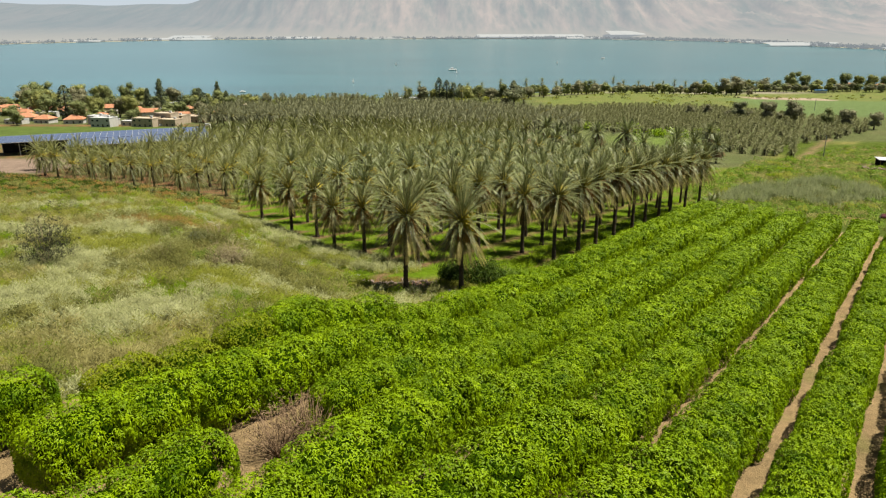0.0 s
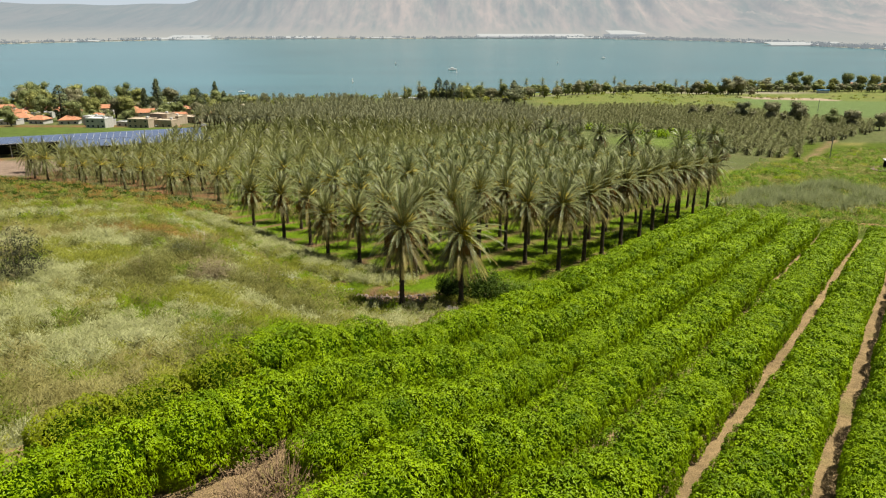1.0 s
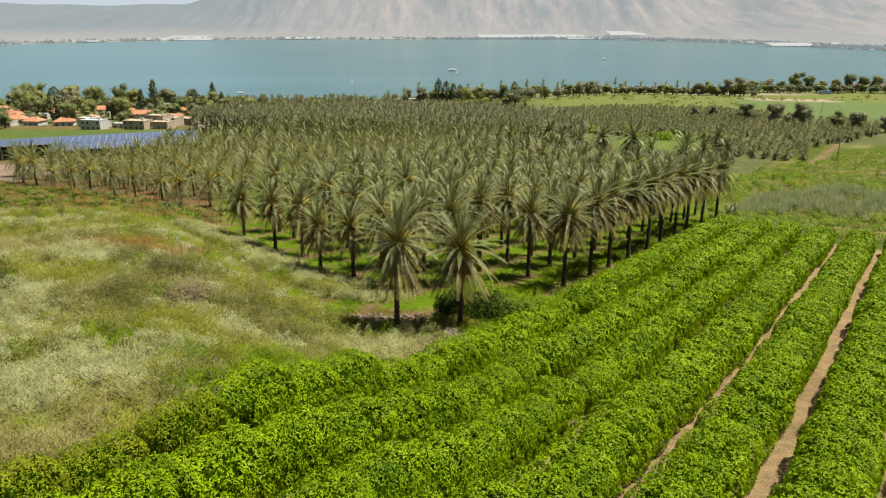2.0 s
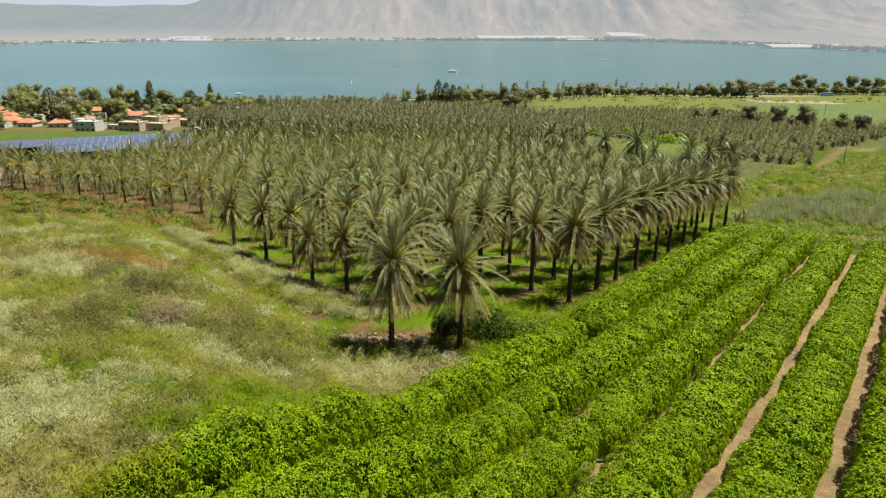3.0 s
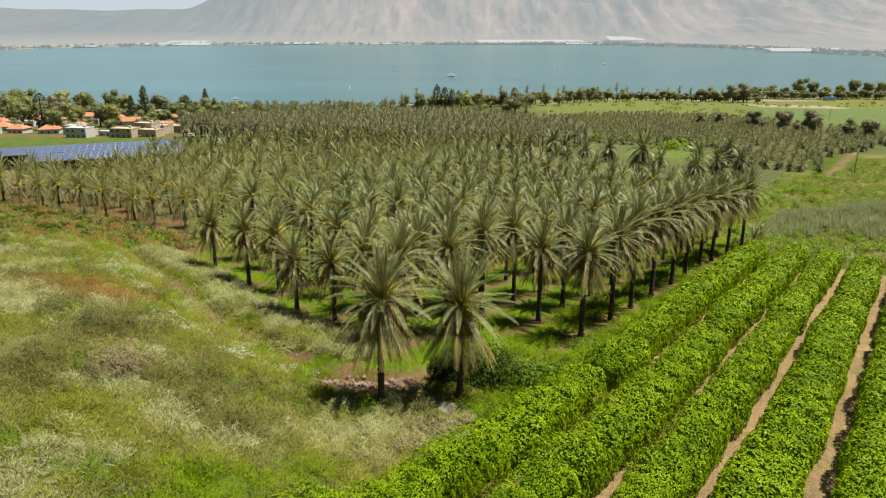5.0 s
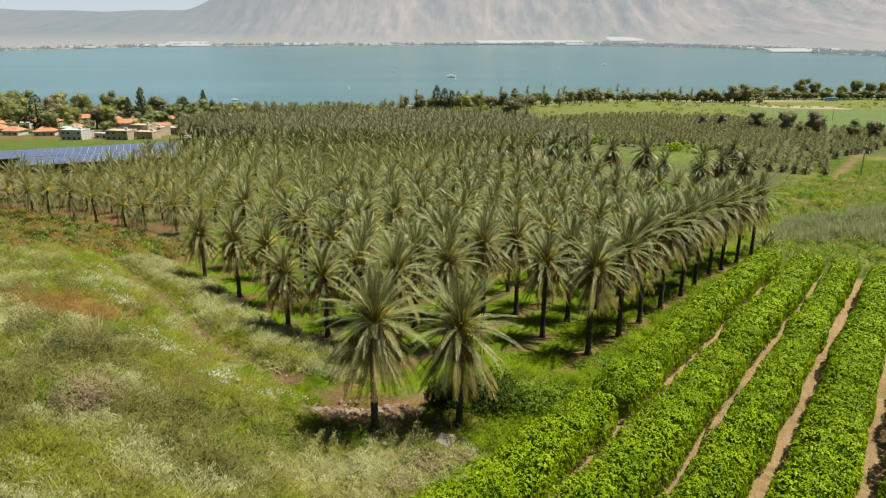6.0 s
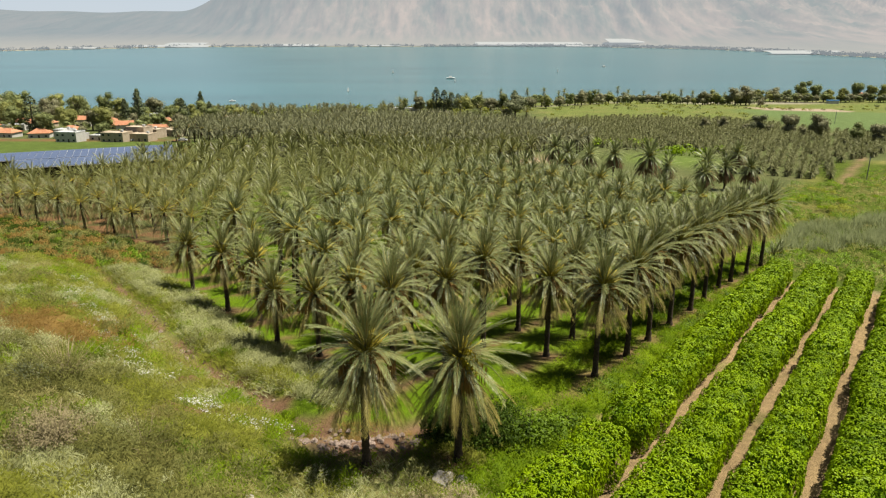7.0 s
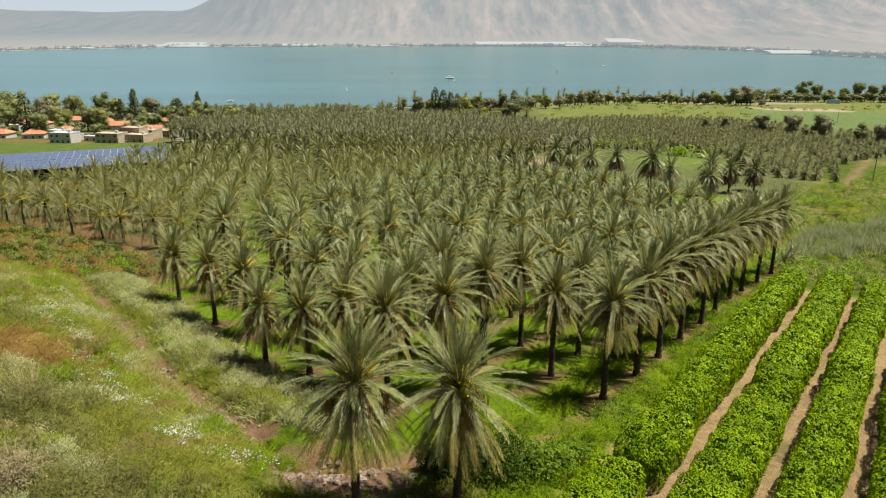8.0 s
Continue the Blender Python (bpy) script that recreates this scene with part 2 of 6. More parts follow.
def growth(x, y):
    """How strongly each kind of growth holds a place on the meadow, last axis."""
    x, y = np.broadcast_arrays(np.asarray(x, float), np.asarray(y, float))
    lane = 0.75 * np.exp(-(to_line(x, y, DITCH) / 6.5) ** 2)
    out = [lumps(x, y, s, k) + 0.35 * lumps(x, y, s / 3.3, k + 5) + b for s, k, b in FIELDS]
    out[0] = out[0] + lane
    out[3] = out[3] + lane
    out[1] = out[1] + 0.15 * smooth_step(8, 26, to_line(x, y, DITCH)) * smooth_step(-20, -34, x)
    out.append(0.3 * lumps(x, y, 2.5, 3) - 0.55)
    rag = 0.35 * lumps(x, y, 2.2, 17) + 0.2 * lumps(x, y, 0.9, 18)
    for kind, px, py, rx, ry, gain in DRIFTS:
        out[kind] = out[kind] + gain * np.exp(-((x - px) / rx) ** 2 - ((y - py) / ry) ** 2) * (1 + rag)
    return np.stack(out, -1)


def near_shore(x):
    """How far ahead the near shore of the lake lies."""
    x = np.asarray(x, float)
    return 672 + 60 * smooth_step(-140, 60, x) + 70 * smooth_step(60, 240, x) + 14 * lumps(x, 0 * x, 70, 3)


SHORE_U = np.array([-1.2, -0.66, -0.5, -0.32, 0.0, 0.19, 0.36, 0.53, 0.68, 1.2])
SHORE_D = np.array([2050, 2330, 2700, 3150, 3290, 3290, 2870, 2160, 1770, 1500])


def far_shore(x, y):
    return np.interp(np.asarray(x, float) / np.maximum(np.asarray(y, float), 50), SHORE_U, SHORE_D)


def ground_z(x, y):
    x, y = np.broadcast_arrays(np.asarray(x, float), np.asarray(y, float))
    z = np.where(y < 200, -1.5 - 0.1 * y, -21.5 - (y - 200) * 0.058)
    z = z - 0.04 * np.clip(x - 35, 0, 85) * (1 - smooth_step(200, 420, y))
    d = 0.87 * (-7 - x) + 0.5 * (68 - y)
    bump = 4.8 * smooth_step(-2, 20, d) * (1 - smooth_step(102, 127, y))
    rise = 0.1 * np.clip(62 - y, 0, None) * np.clip(0.82 - 0.02 * x, 0.2, 1.1)
    z = z + np.maximum(bump, rise)
    meadow = smooth_step(2, 8, d) * (y < 130)
    z = z + meadow * (0.35 * lumps(x, y, 9, 1) + 0.15 * lumps(x, y, 3, 2))
    tall = meadow * smooth_step(1.0, 3.0, to_line(x, y, DITCH)) * (0.8 * x - 0.6 * y < -36)
    z = z + tall * (0.75 * np.clip(lumps(x, y, 2.6, 21), 0, 1) + 0.45 * np.clip(lumps(x, y, 1.15, 22), 0, 1))
    z = z - 1.1 * np.exp(-(to_line(x, y, DITCH) / 1.35) ** 2) * (y < 125)
    z = z + 0.95 * np.exp(-((x + 3.5) / 8) ** 2 - ((y - 65.5) / 8) ** 2)      # swell at the grove's corner
    right = smooth_step(60, 75, x - 0.35 * (y - 130)) * smooth_step(130, 142, y) * (1 - smooth_step(205, 250, y))
    z = z + right * (1.0 + 1.5 * lumps(x, y, 11, 5) + 1.6 * np.clip(lumps(x, y, 4.5, 23), 0, 1))
    rise2 = 5.0 * np.exp(-((x - 150) / 150) ** 2 - ((y - 640) / 120) ** 2)     # low green rise by the shore
    z = z + rise2
    shore = near_shore(x)
    z = np.maximum(z, LAKE + 1.4)
    wet = smooth_step(-12, 12, y - shore)
    z = z * (1 - wet) + (LAKE - 6) * wet
    far = far_shore(x, y)
    dry = smooth_step(-25, 25, y - far)
    z = z * (1 - dry) + (LAKE + 1.0 + 0.006 * (y - far)) * dry
    return z


def gz(x, y):
    return float(ground_z(x, y))


# ---- ground, lake and far range ----
AL, AC = (0.578, 0.816), (0.816, -0.578)           # along and across the orchard rows


def plan(x, y):
    return AL[0] * x + AL[1] * y, AC[0] * x + AC[1] * y


def at_plan(a, c):
    return AL[0] * a + AC[0] * c, AL[1] * a + AC[1] * c


def row_bend(a):
    """How far the two outer rows swing out towards the near end."""
    return -2.4 * np.clip((28 - np.asarray(a, float)) / 20, 0, 1.3) ** 1.5


def in_orchard(x, y, grow=0.0):
    a, c = plan(np.asarray(x, float), np.asarray(y, float))
    return (a < 123.5 + grow) & (c > -31.4 + row_bend(a) - grow) & (c < 40) & (a > -60)


def side_of_ditch(x, y):
    """Metres out on the meadow's side of the ditch."""
    return 0.87 * (-7 - np.asarray(x, float)) + 0.5 * (68 - np.asarray(y, float))


def blend(col, other, w):
    w = np.asarray(w)[..., None]
    return col * (1 - w) + np.array(other) * w


# palms along the grove's two near edges, as they stand: x, y, height of the heart, size, kind of heart
EDGE = [(-3.8, 64.0, 8.0, 0.9, 1), (2.0, 65.3, 7.5, 0.92, 2), (-3.1, 78.5, 8.5, 0.8, 0), (14.3, 81.0, 8.5, 0.8, 0), (18.4, 86.0, 9.0, 0.82, 1), (21.7, 90.4, 9.5, 0.86, 0),
        (25.5, 95.5, 9.5, 0.86, 1), (29.7, 101.0, 9.5, 0.86, 0), (32.9, 105.4, 9.5, 0.86, 0), (37.0, 111.3, 9.5, 0.86, 1), (40.2, 115.2, 9.5, 0.86, 0), (44.4, 120.0, 9.5, 0.86, 0),
        (49.2, 126.0, 9.5, 0.86, 0), (-15.0, 88.2, 6.0, 0.76, 0), (-23.6, 100.6, 7.0, 0.78, 0), (-29.8, 107.0, 6.5, 0.76, 1), (-10.6, 86.0, 6.5, 0.76, 1), (10.8, 86.0, 8.0, 0.76, 0),
        (-19.0, 97.0, 7.0, 0.78, 0)]


def hollow(x, y):
    """The bare stony hollow beside the first palm, 0 to 1."""
    n2, n3 = lumps(x, y, 5, 2), lumps(x, y, 1.7, 3)
    return np.exp(-((x + 4.4 + 0.8 * n3) / 4.8) ** 4 - ((y - 67.9 + 0.7 * n2) / 2.7) ** 4)


def bare_strip(x, y):
    """How bare the tilled strips along the palm rows lie, 0 to 1."""
    v = -0.788 * (x - 14.3) + 0.616 * (y - 81)
    n2, n3 = lumps(x, y, 5, 2), lumps(x, y, 1.7, 3)
    s = np.exp(-((v - 5.85 * np.round(v / 5.85)) / (0.85 + 0.3 * n3)) ** 2) * smooth_step(-0.7, 0.1, n2 + 0.3 * n3)
    for ex, ey, _, _, _ in EDGE:
        s = np.maximum(s, np.exp(-(np.hypot(x - ex, y - ey) / (1.5 + 0.4 * n3)) ** 4))
    return s * (v > -1.6)


def cover(x, y):
    """Base colour of the land at a place, by what grows or lies there."""
    a, c = plan(x, y)
    n1, n2, n3 = lumps(x, y, 14, 1), lumps(x, y, 5, 2), lumps(x, y, 1.7, 3)
    col = np.ones(x.shape + (3,)) * np.array((0.13, 0.15, 0.05))
    col = blend(col, (0.2, 0.18, 0.085), smooth_step(0.1, 0.8, n1) * 0.6)
    # palm grove floor
    grove = smooth_step(-33, -28, x + 0.35 * (y - 100)) * (y > 60) * (y < 215)
    col = blend(col, (0.14, 0.23, 0.006), grove)
    # reddish soil under the younger grove
    young = smooth_step(27, 33, -x - 0.35 * (y - 100)) * (y > 114) * (y < 360)
    col = blend(col, (0.27, 0.135, 0.065), young * smooth_step(-0.7, 0.5, n2 + 0.5 * n3) * 0.9)
    # meadow
    d = side_of_ditch(x, y)
    meadow = smooth_step(0.5, 4, d) * (1 - smooth_step(112, 118, y + 0.1 * (x + 50)))
    meadow = np.maximum(meadow, (1 - smooth_step(-34, -31.5, c - row_bend(a))) * (y < 72) * (x < 4))
    w = np.exp(3.8 * growth(x, y))
    w /= w.sum(-1, keepdims=True)
    tones = np.array(((0.21, 0.225, 0.035), (0.35, 0.31, 0.11), (0.34, 0.355, 0.165), (0.145, 0.225, 0.01), (0.16, 0.165, 0.048), (0.31, 0.19, 0.06)))
    col = col * (1 - meadow[..., None]) + (w @ tones) * meadow[..., None]
    line = to_line(x, y, DITCH)
    pit = hollow(x, y)
    col = blend(col, (0.3, 0.18, 0.115), np.maximum(pit, np.exp(-(line / (1.25 + 0.35 * n2 + 0.3 * n3)) ** 4) * (y < 125) * (0.35 + 0.65 * smooth_step(-0.3, 0.3, lumps(x, y, 3.1, 9)))))
    # orchard soil
    orchard = in_orchard(x, y, 0.5)
    col = np.where(orchard[..., None], np.array((0.4, 0.28, 0.14)), col)
    col = blend(col, (0.17, 0.2, 0.04), orchard * smooth_step(0.35, 0.9, n2 + 0.4 * n3) * 0.5)
    yard = np.exp(-((x - 73) / 7) ** 2 - ((y - 121) / 4) ** 2)
    col = blend(col, (0.42, 0.3, 0.19), np.clip(yard * 1.4, 0, 1))
    # verge between the outer row and the palms
    verge = (c < -31.4) & (c > -39.5) & (a > 56) & (a < 130)
    col = np.where(verge[..., None], np.array((0.19, 0.27, 0.01)), col)
    col = blend(col, (0.26, 0.145, 0.085), bare_strip(x, y) * grove * 0.9)
    # rough ground past the orchard's end
    rough = smooth_step(124, 127, a) * smooth_step(50, 56, x - 0.55 * (y - 130)) * (y < 300)
    col = blend(col, (0.1, 0.14, 0.014), rough)
    col = blend(col, (0.26, 0.24, 0.07), rough * smooth_step(0.2, 0.9, n1))
    col = blend(col, (0.42, 0.3, 0.19), np.exp(-((a - 124.8) / 1.1) ** 2) * (c > -20) * (c < 40) * 0.8)
    track = to_line(x, y, [(118, 230), (129, 245), (150, 275), (168, 300)])
    col = blend(col, (0.36, 0.22, 0.14), np.exp(-(track / 1.3) ** 2) * 0.8)
    # bare plot, clearing and fields farther off
    bare = (x > -190) & (x < -112) & (y > 188) & (y < 222)
    col = np.where(bare[..., None], np.array((0.33, 0.24, 0.18)), col)
    clear = np.exp(-((x - 32) / 14) ** 2 - ((y - 281) / 9) ** 2)
    col = blend(col, (0.45, 0.31, 0.2), np.clip(clear * 1.5, 0, 1))
    lawn = np.exp(-((x - 90) / 17) ** 2 - ((y - 292) / 16) ** 2)
    col = blend(col, (0.16, 0.22, 0.045), np.clip(lawn * 1.7, 0, 1))
    far_green = smooth_step(205, 235, x - 0.1 * (y - 450)) * smooth_step(405, 430, y) * (1 - smooth_step(600, 615, y))
    col = blend(col, (0.15, 0.21, 0.07), far_green)
    rise = smooth_step(60, 90, x) * smooth_step(505, 540, y + 0.12 * x) * (1 - far_green)
    col = blend(col, (0.17, 0.205, 0.05), rise * (y < 760))
    col = blend(col, (0.3, 0.23, 0.1), rise * (y < 760) * smooth_step(-0.2, 0.9, n1) * 0.35)
    road = to_line(x, y, [(-40, 598), (30, 596), (110, 640), (180, 738), (300, 722), (420, 735), (620, 735)])
    col = blend(col, (0.42, 0.36, 0.3), np.exp(-(road / 4.5) ** 2) * 0.9)
    hay = (x > 270) & (x < 345) & (y > 612) & (y < 650)
    col = np.where(hay[..., None], np.array((0.44, 0.34, 0.25)), col)
    meadow2 = ((x < -112) & (y > 286) & (y < 352) & (x > -330))
    col = np.where(meadow2[..., None], np.array((0.12, 0.17, 0.035)), col)
    far = y > far_shore(x, y) - 40
    col = np.where(far[..., None], np.array((0.36, 0.34, 0.27)), col)
    return np.clip(col * TONE, 0, 1)


def tinted_ground():
    ma = bpy.data.materials.new("soil and turf")
    ma.use_nodes = True
    nt = ma.node_tree
    bsdf = nt.nodes["Principled BSDF"]
    geo, att = nt.nodes.new("ShaderNodeNewGeometry"), nt.nodes.new("ShaderNodeAttribute")
    att.attribute_name = "cover"
    noises = []
    for s in (0.22, 1.6, 11.0):
        n = nt.nodes.new("ShaderNodeTexNoise")
        n.inputs["Scale"].default_value, n.inputs["Detail"].default_value, n.inputs["Roughness"].default_value = s, 6.0, 0.62
        nt.links.new(geo.outputs["Position"], n.inputs["Vector"])
        noises.append(n)
    s1, s2 = nt.nodes.new("ShaderNodeMath"), nt.nodes.new("ShaderNodeMath")
    nt.links.new(noises[0].outputs["Fac"], s1.inputs[0])
    nt.links.new(noises[1].outputs["Fac"], s1.inputs[1])
    nt.links.new(s1.outputs[0], s2.inputs[0])
    nt.links.new(noises[2].outputs["Fac"], s2.inputs[1])
    mr = nt.nodes.new("ShaderNodeMapRange")
    for k, v in (("From Min", 1.05), ("From Max", 1.95), ("To Min", 0.5), ("To Max", 1.5)):
        mr.inputs[k].default_value = v
    nt.links.new(s2.outputs[0], mr.inputs["Value"])
    mul = nt.nodes.new("ShaderNodeVectorMath")
    mul.operation = "SCALE"
    nt.links.new(att.outputs["Color"], mul.inputs[0])
    nt.links.new(mr.outputs[0], mul.inputs["Scale"])
    nt.links.new(mul.outputs[0], bsdf.inputs["Base Color"])
    bsdf.inputs["Roughness"].default_value = 0.95
    bsdf.inputs["Specular IOR Level"].default_value = 0.1
    b = nt.nodes.new("ShaderNodeBump")
    b.inputs["Strength"].default_value, b.inputs["Distance"].default_value = 0.9, 0.25
    nt.links.new(s2.outputs[0], b.inputs["Height"])
    nt.links.new(b.outputs[0], bsdf.inputs["Normal"])
    return ma


def grid_mesh(name, xs, ys, zs, ma, colours=None):
    rows, cols = xs.shape
    idx = np.arange(rows * cols).reshape(rows, cols)
    a, b, c, d = idx[:-1, :-1].ravel(), idx[:-1, 1:].ravel(), idx[1:, 1:].ravel(), idx[1:, :-1].ravel()
    tris = np.concatenate([np.stack([a, b, c], 1), np.stack([a, c, d], 1)])
    me = mesh_arrays(name, np.stack([xs.ravel(), ys.ravel(), zs.ravel()], 1), tris, [ma], smooth=True)
    if colours is not None:
        layer = me.attributes.new("cover", "FLOAT_COLOR", "POINT")
        layer.data.foreach_set("color", np.concatenate([colours.reshape(-1, 3), np.ones((rows * cols, 1))], 1).astype(np.float32).ravel())
    return me


ys = np.concatenate([np.arange(-60, 26, 1.3), np.arange(26, 122, 0.5), np.arange(122, 165, 1.15), 165 * (4900 / 165) ** (np.linspace(0, 1, 120))])
us = np.concatenate([np.linspace(-1.15, -0.55, 50), np.linspace(-0.55, 0.0, 190)[1:], np.linspace(0.0, 1.15, 115)[1:]])
Y, U = np.meshgrid(ys, us, indexing="ij")
X = U * (np.maximum(Y, 30) + 62)
ground = new("ground", grid_mesh("ground", X, Y, ground_z(X, Y), tinted_ground(), cover(X, Y)))
tagged(ground, "rolling farmland of soil, meadow and turf sloping to a lake", "ground", kind="structure")


def water_material():
    ma = material("lake water", (0.045, 0.15, 0.17), (0.06, 0.182, 0.203), 0.004, 0.22, 0, 0.02, "world", 0, 0, 0, 0.3)
    nt = ma.node_tree
    geo, n = nt.nodes.new("ShaderNodeNewGeometry"), nt.nodes.new("ShaderNodeTexNoise")
    n.inputs["Scale"].default_value, n.inputs["Detail"].default_value = 0.35, 6.0
    nt.links.new(geo.outputs["Position"], n.inputs["Vector"])
    b = nt.nodes.new("ShaderNodeBump")
    b.inputs["Strength"].default_value, b.inputs["Distance"].default_value = 0.5, 0.35
    nt.links.new(n.outputs["Fac"], b.inputs["Height"])
    bsdf = nt.nodes["Principled BSDF"]
    nt.links.new(b.outputs[0], bsdf.inputs["Normal"])
    mp, streak, band = nt.nodes.new("ShaderNodeMapping"), nt.nodes.new("ShaderNodeTexNoise"), nt.nodes.new("ShaderNodeMapRange")
    mp.inputs["Scale"].default_value = (0.0016, 0.011, 1.0)
    nt.links.new(geo.outputs["Position"], mp.inputs["Vector"])
    nt.links.new(mp.outputs[0], streak.inputs["Vector"])
    streak.inputs["Scale"].default_value, streak.inputs["Detail"].default_value = 1.0, 5.0
    for key, value in (("From Min", 0.3), ("From Max", 0.7), ("To Min", 0.84), ("To Max", 1.18)):
        band.inputs[key].default_value = value
    nt.links.new(streak.outputs["Fac"], band.inputs["Value"])
    tint = nt.nodes.new("ShaderNodeVectorMath")
    tint.operation = "SCALE"
    nt.links.new(bsdf.inputs["Base Color"].links[0].from_socket, tint.inputs[0])
    nt.links.new(band.outputs[0], tint.inputs["Scale"])
    nt.links.new(tint.outputs[0], bsdf.inputs["Base Color"])
    return ma


lake = new("lake", mesh_of("lake", [(-5500, 560, LAKE), (5500, 560, LAKE), (5500, 4880, LAKE), (-5500, 4880, LAKE)], [(0, 1, 2, 3)], water_material()))
tagged(lake, "calm blue green lake water with light ripples", "water", kind="structure")


def range_material(name, scrub, rock_tone, air, foot_tone):
    """Far land of two tones, with haze painted in as a bluish emission."""
    ma = bpy.data.materials.new(name)
    ma.use_nodes = True
    nt = ma.node_tree
    bsdf = nt.nodes["Principled BSDF"]
    geo = nt.nodes.new("ShaderNodeNewGeometry")
    mp = nt.nodes.new("ShaderNodeMapping")
    mp.inputs["Scale"].default_value = (1, 0.12, 0.45)
    nt.links.new(geo.outputs["Position"], mp.inputs["Vector"])
    n1, n2 = nt.nodes.new("ShaderNodeTexNoise"), nt.nodes.new("ShaderNodeTexNoise")
    for n, s in ((n1, 0.0055), (n2, 0.026)):
        n.inputs["Scale"].default_value, n.inputs["Detail"].default_value, n.inputs["Roughness"].default_value = s, 8.0, 0.6
        nt.links.new(mp.outputs[0], n.inputs["Vector"])
    add = nt.nodes.new("ShaderNodeMath")
    nt.links.new(n1.outputs["Fac"], add.inputs[0])
    nt.links.new(n2.outputs["Fac"], add.inputs[1])
    ramp = nt.nodes.new("ShaderNodeValToRGB")
    ramp.color_ramp.elements[0].position, ramp.color_ramp.elements[1].position = 0.4, 0.59
    ramp.color_ramp.elements[0].color, ramp.color_ramp.elements[1].color = (*[TONE * q for q in scrub], 1), (*[TONE * q for q in rock_tone], 1)
    half = nt.nodes.new("ShaderNodeMath")
    half.operation = "MULTIPLY"
    half.inputs[1].default_value = 0.5
    nt.links.new(add.outputs[0], half.inputs[0])
    nt.links.new(half.outputs[0], ramp.inputs["Fac"])
    sep, side = nt.nodes.new("ShaderNodeSeparateXYZ"), nt.nodes.new("ShaderNodeMapRange")
    nt.links.new(geo.outputs["Position"], sep.inputs[0])
    side.inputs["From Min"].default_value, side.inputs["From Max"].default_value = -1500, -350
    nt.links.new(sep.outputs["X"], side.inputs["Value"])
    green = nt.nodes.new("ShaderNodeMix")
    green.data_type = "RGBA"
    nt.links.new(side.outputs[0], green.inputs["Factor"])
    # The left base colour is shifted blue green to paint thicker haze there.
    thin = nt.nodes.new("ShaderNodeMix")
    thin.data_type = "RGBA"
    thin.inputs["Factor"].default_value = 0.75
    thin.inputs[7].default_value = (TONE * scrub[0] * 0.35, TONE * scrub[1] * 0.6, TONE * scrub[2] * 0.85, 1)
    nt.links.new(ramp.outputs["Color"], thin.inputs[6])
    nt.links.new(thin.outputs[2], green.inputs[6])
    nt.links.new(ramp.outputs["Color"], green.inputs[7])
    low, plain = nt.nodes.new("ShaderNodeMapRange"), nt.nodes.new("ShaderNodeMix")
    low.inputs["From Min"].default_value, low.inputs["From Max"].default_value = LAKE + 6, LAKE + 52
    nt.links.new(sep.outputs["Z"], low.inputs["Value"])
    plain.data_type = "RGBA"
    plain.inputs[6].default_value = (*[TONE * q for q in foot_tone], 1)
    nt.links.new(low.outputs[0], plain.inputs["Factor"])
    nt.links.new(green.outputs[2], plain.inputs[7])
    nt.links.new(plain.outputs[2], bsdf.inputs["Base Color"])
    bsdf.inputs["Roughness"].default_value = 1.0
    bsdf.inputs["Specular IOR Level"].default_value = 0.0
    # Bluish glow mixed in for haze; the land itself gives no light.
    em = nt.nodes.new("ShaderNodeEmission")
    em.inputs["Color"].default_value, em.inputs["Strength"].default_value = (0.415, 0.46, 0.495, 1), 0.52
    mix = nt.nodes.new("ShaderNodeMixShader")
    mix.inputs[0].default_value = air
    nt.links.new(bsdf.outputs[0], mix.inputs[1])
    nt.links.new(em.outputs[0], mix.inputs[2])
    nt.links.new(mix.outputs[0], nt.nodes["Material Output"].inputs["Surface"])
    return ma


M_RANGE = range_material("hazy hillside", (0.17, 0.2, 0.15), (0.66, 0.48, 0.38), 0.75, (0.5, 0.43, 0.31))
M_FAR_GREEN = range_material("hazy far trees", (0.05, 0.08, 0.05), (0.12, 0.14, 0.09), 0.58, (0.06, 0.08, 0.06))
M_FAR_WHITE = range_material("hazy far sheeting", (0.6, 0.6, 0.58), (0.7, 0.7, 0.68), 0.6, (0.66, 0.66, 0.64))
us = np.linspace(-1.1, 1.1, 380)
vs = np.linspace(0, 1, 70)
V, U = np.meshgrid(vs, us, indexing="ij")
foot = np.interp(U, SHORE_U, SHORE_D) + 60
Y = foot + V * (4650 - foot)
X = U * Y
plateau = smooth_step(-0.315, -0.15, U + 0.04 * V)
slope = 0.16 * smooth_step(0.0, 0.3, V) + 0.84 * smooth_step(0.2, 0.85, V)
rugged = np.array([noise.ridged_multi_fractal(Vector((x / 140.0, y / 560.0, 3.1)), 0.85, 2.1, 6, 1.0, 2.0) for x, y in zip(X.ravel(), Y.ravel())]).reshape(X.shape)
rugged = (rugged - rugged.mean()) / rugged.std()
top = 130 + 340 * plateau + (7 * np.sin(U * 17) + 3 * np.sin(U * 61 + 1)) * (1 - plateau)
rise_v = slope * plateau + (1 - plateau) * (0.3 * smooth_step(0, 0.5, V) + 0.7 * smooth_step(0.4, 0.97, V))
Z = LAKE + 3 + (top - LAKE) * rise_v - rugged * 14 * smooth_step(0.08, 0.4, V) * (1 - smooth_step(0.75, 0.95, V)) * (0.4 + 0.9 * plateau)
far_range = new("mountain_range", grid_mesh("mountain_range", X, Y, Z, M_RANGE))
tagged(far_range, "hazy pinkish mountain range with gullies beyond the lake", "mountain range", kind="structure")


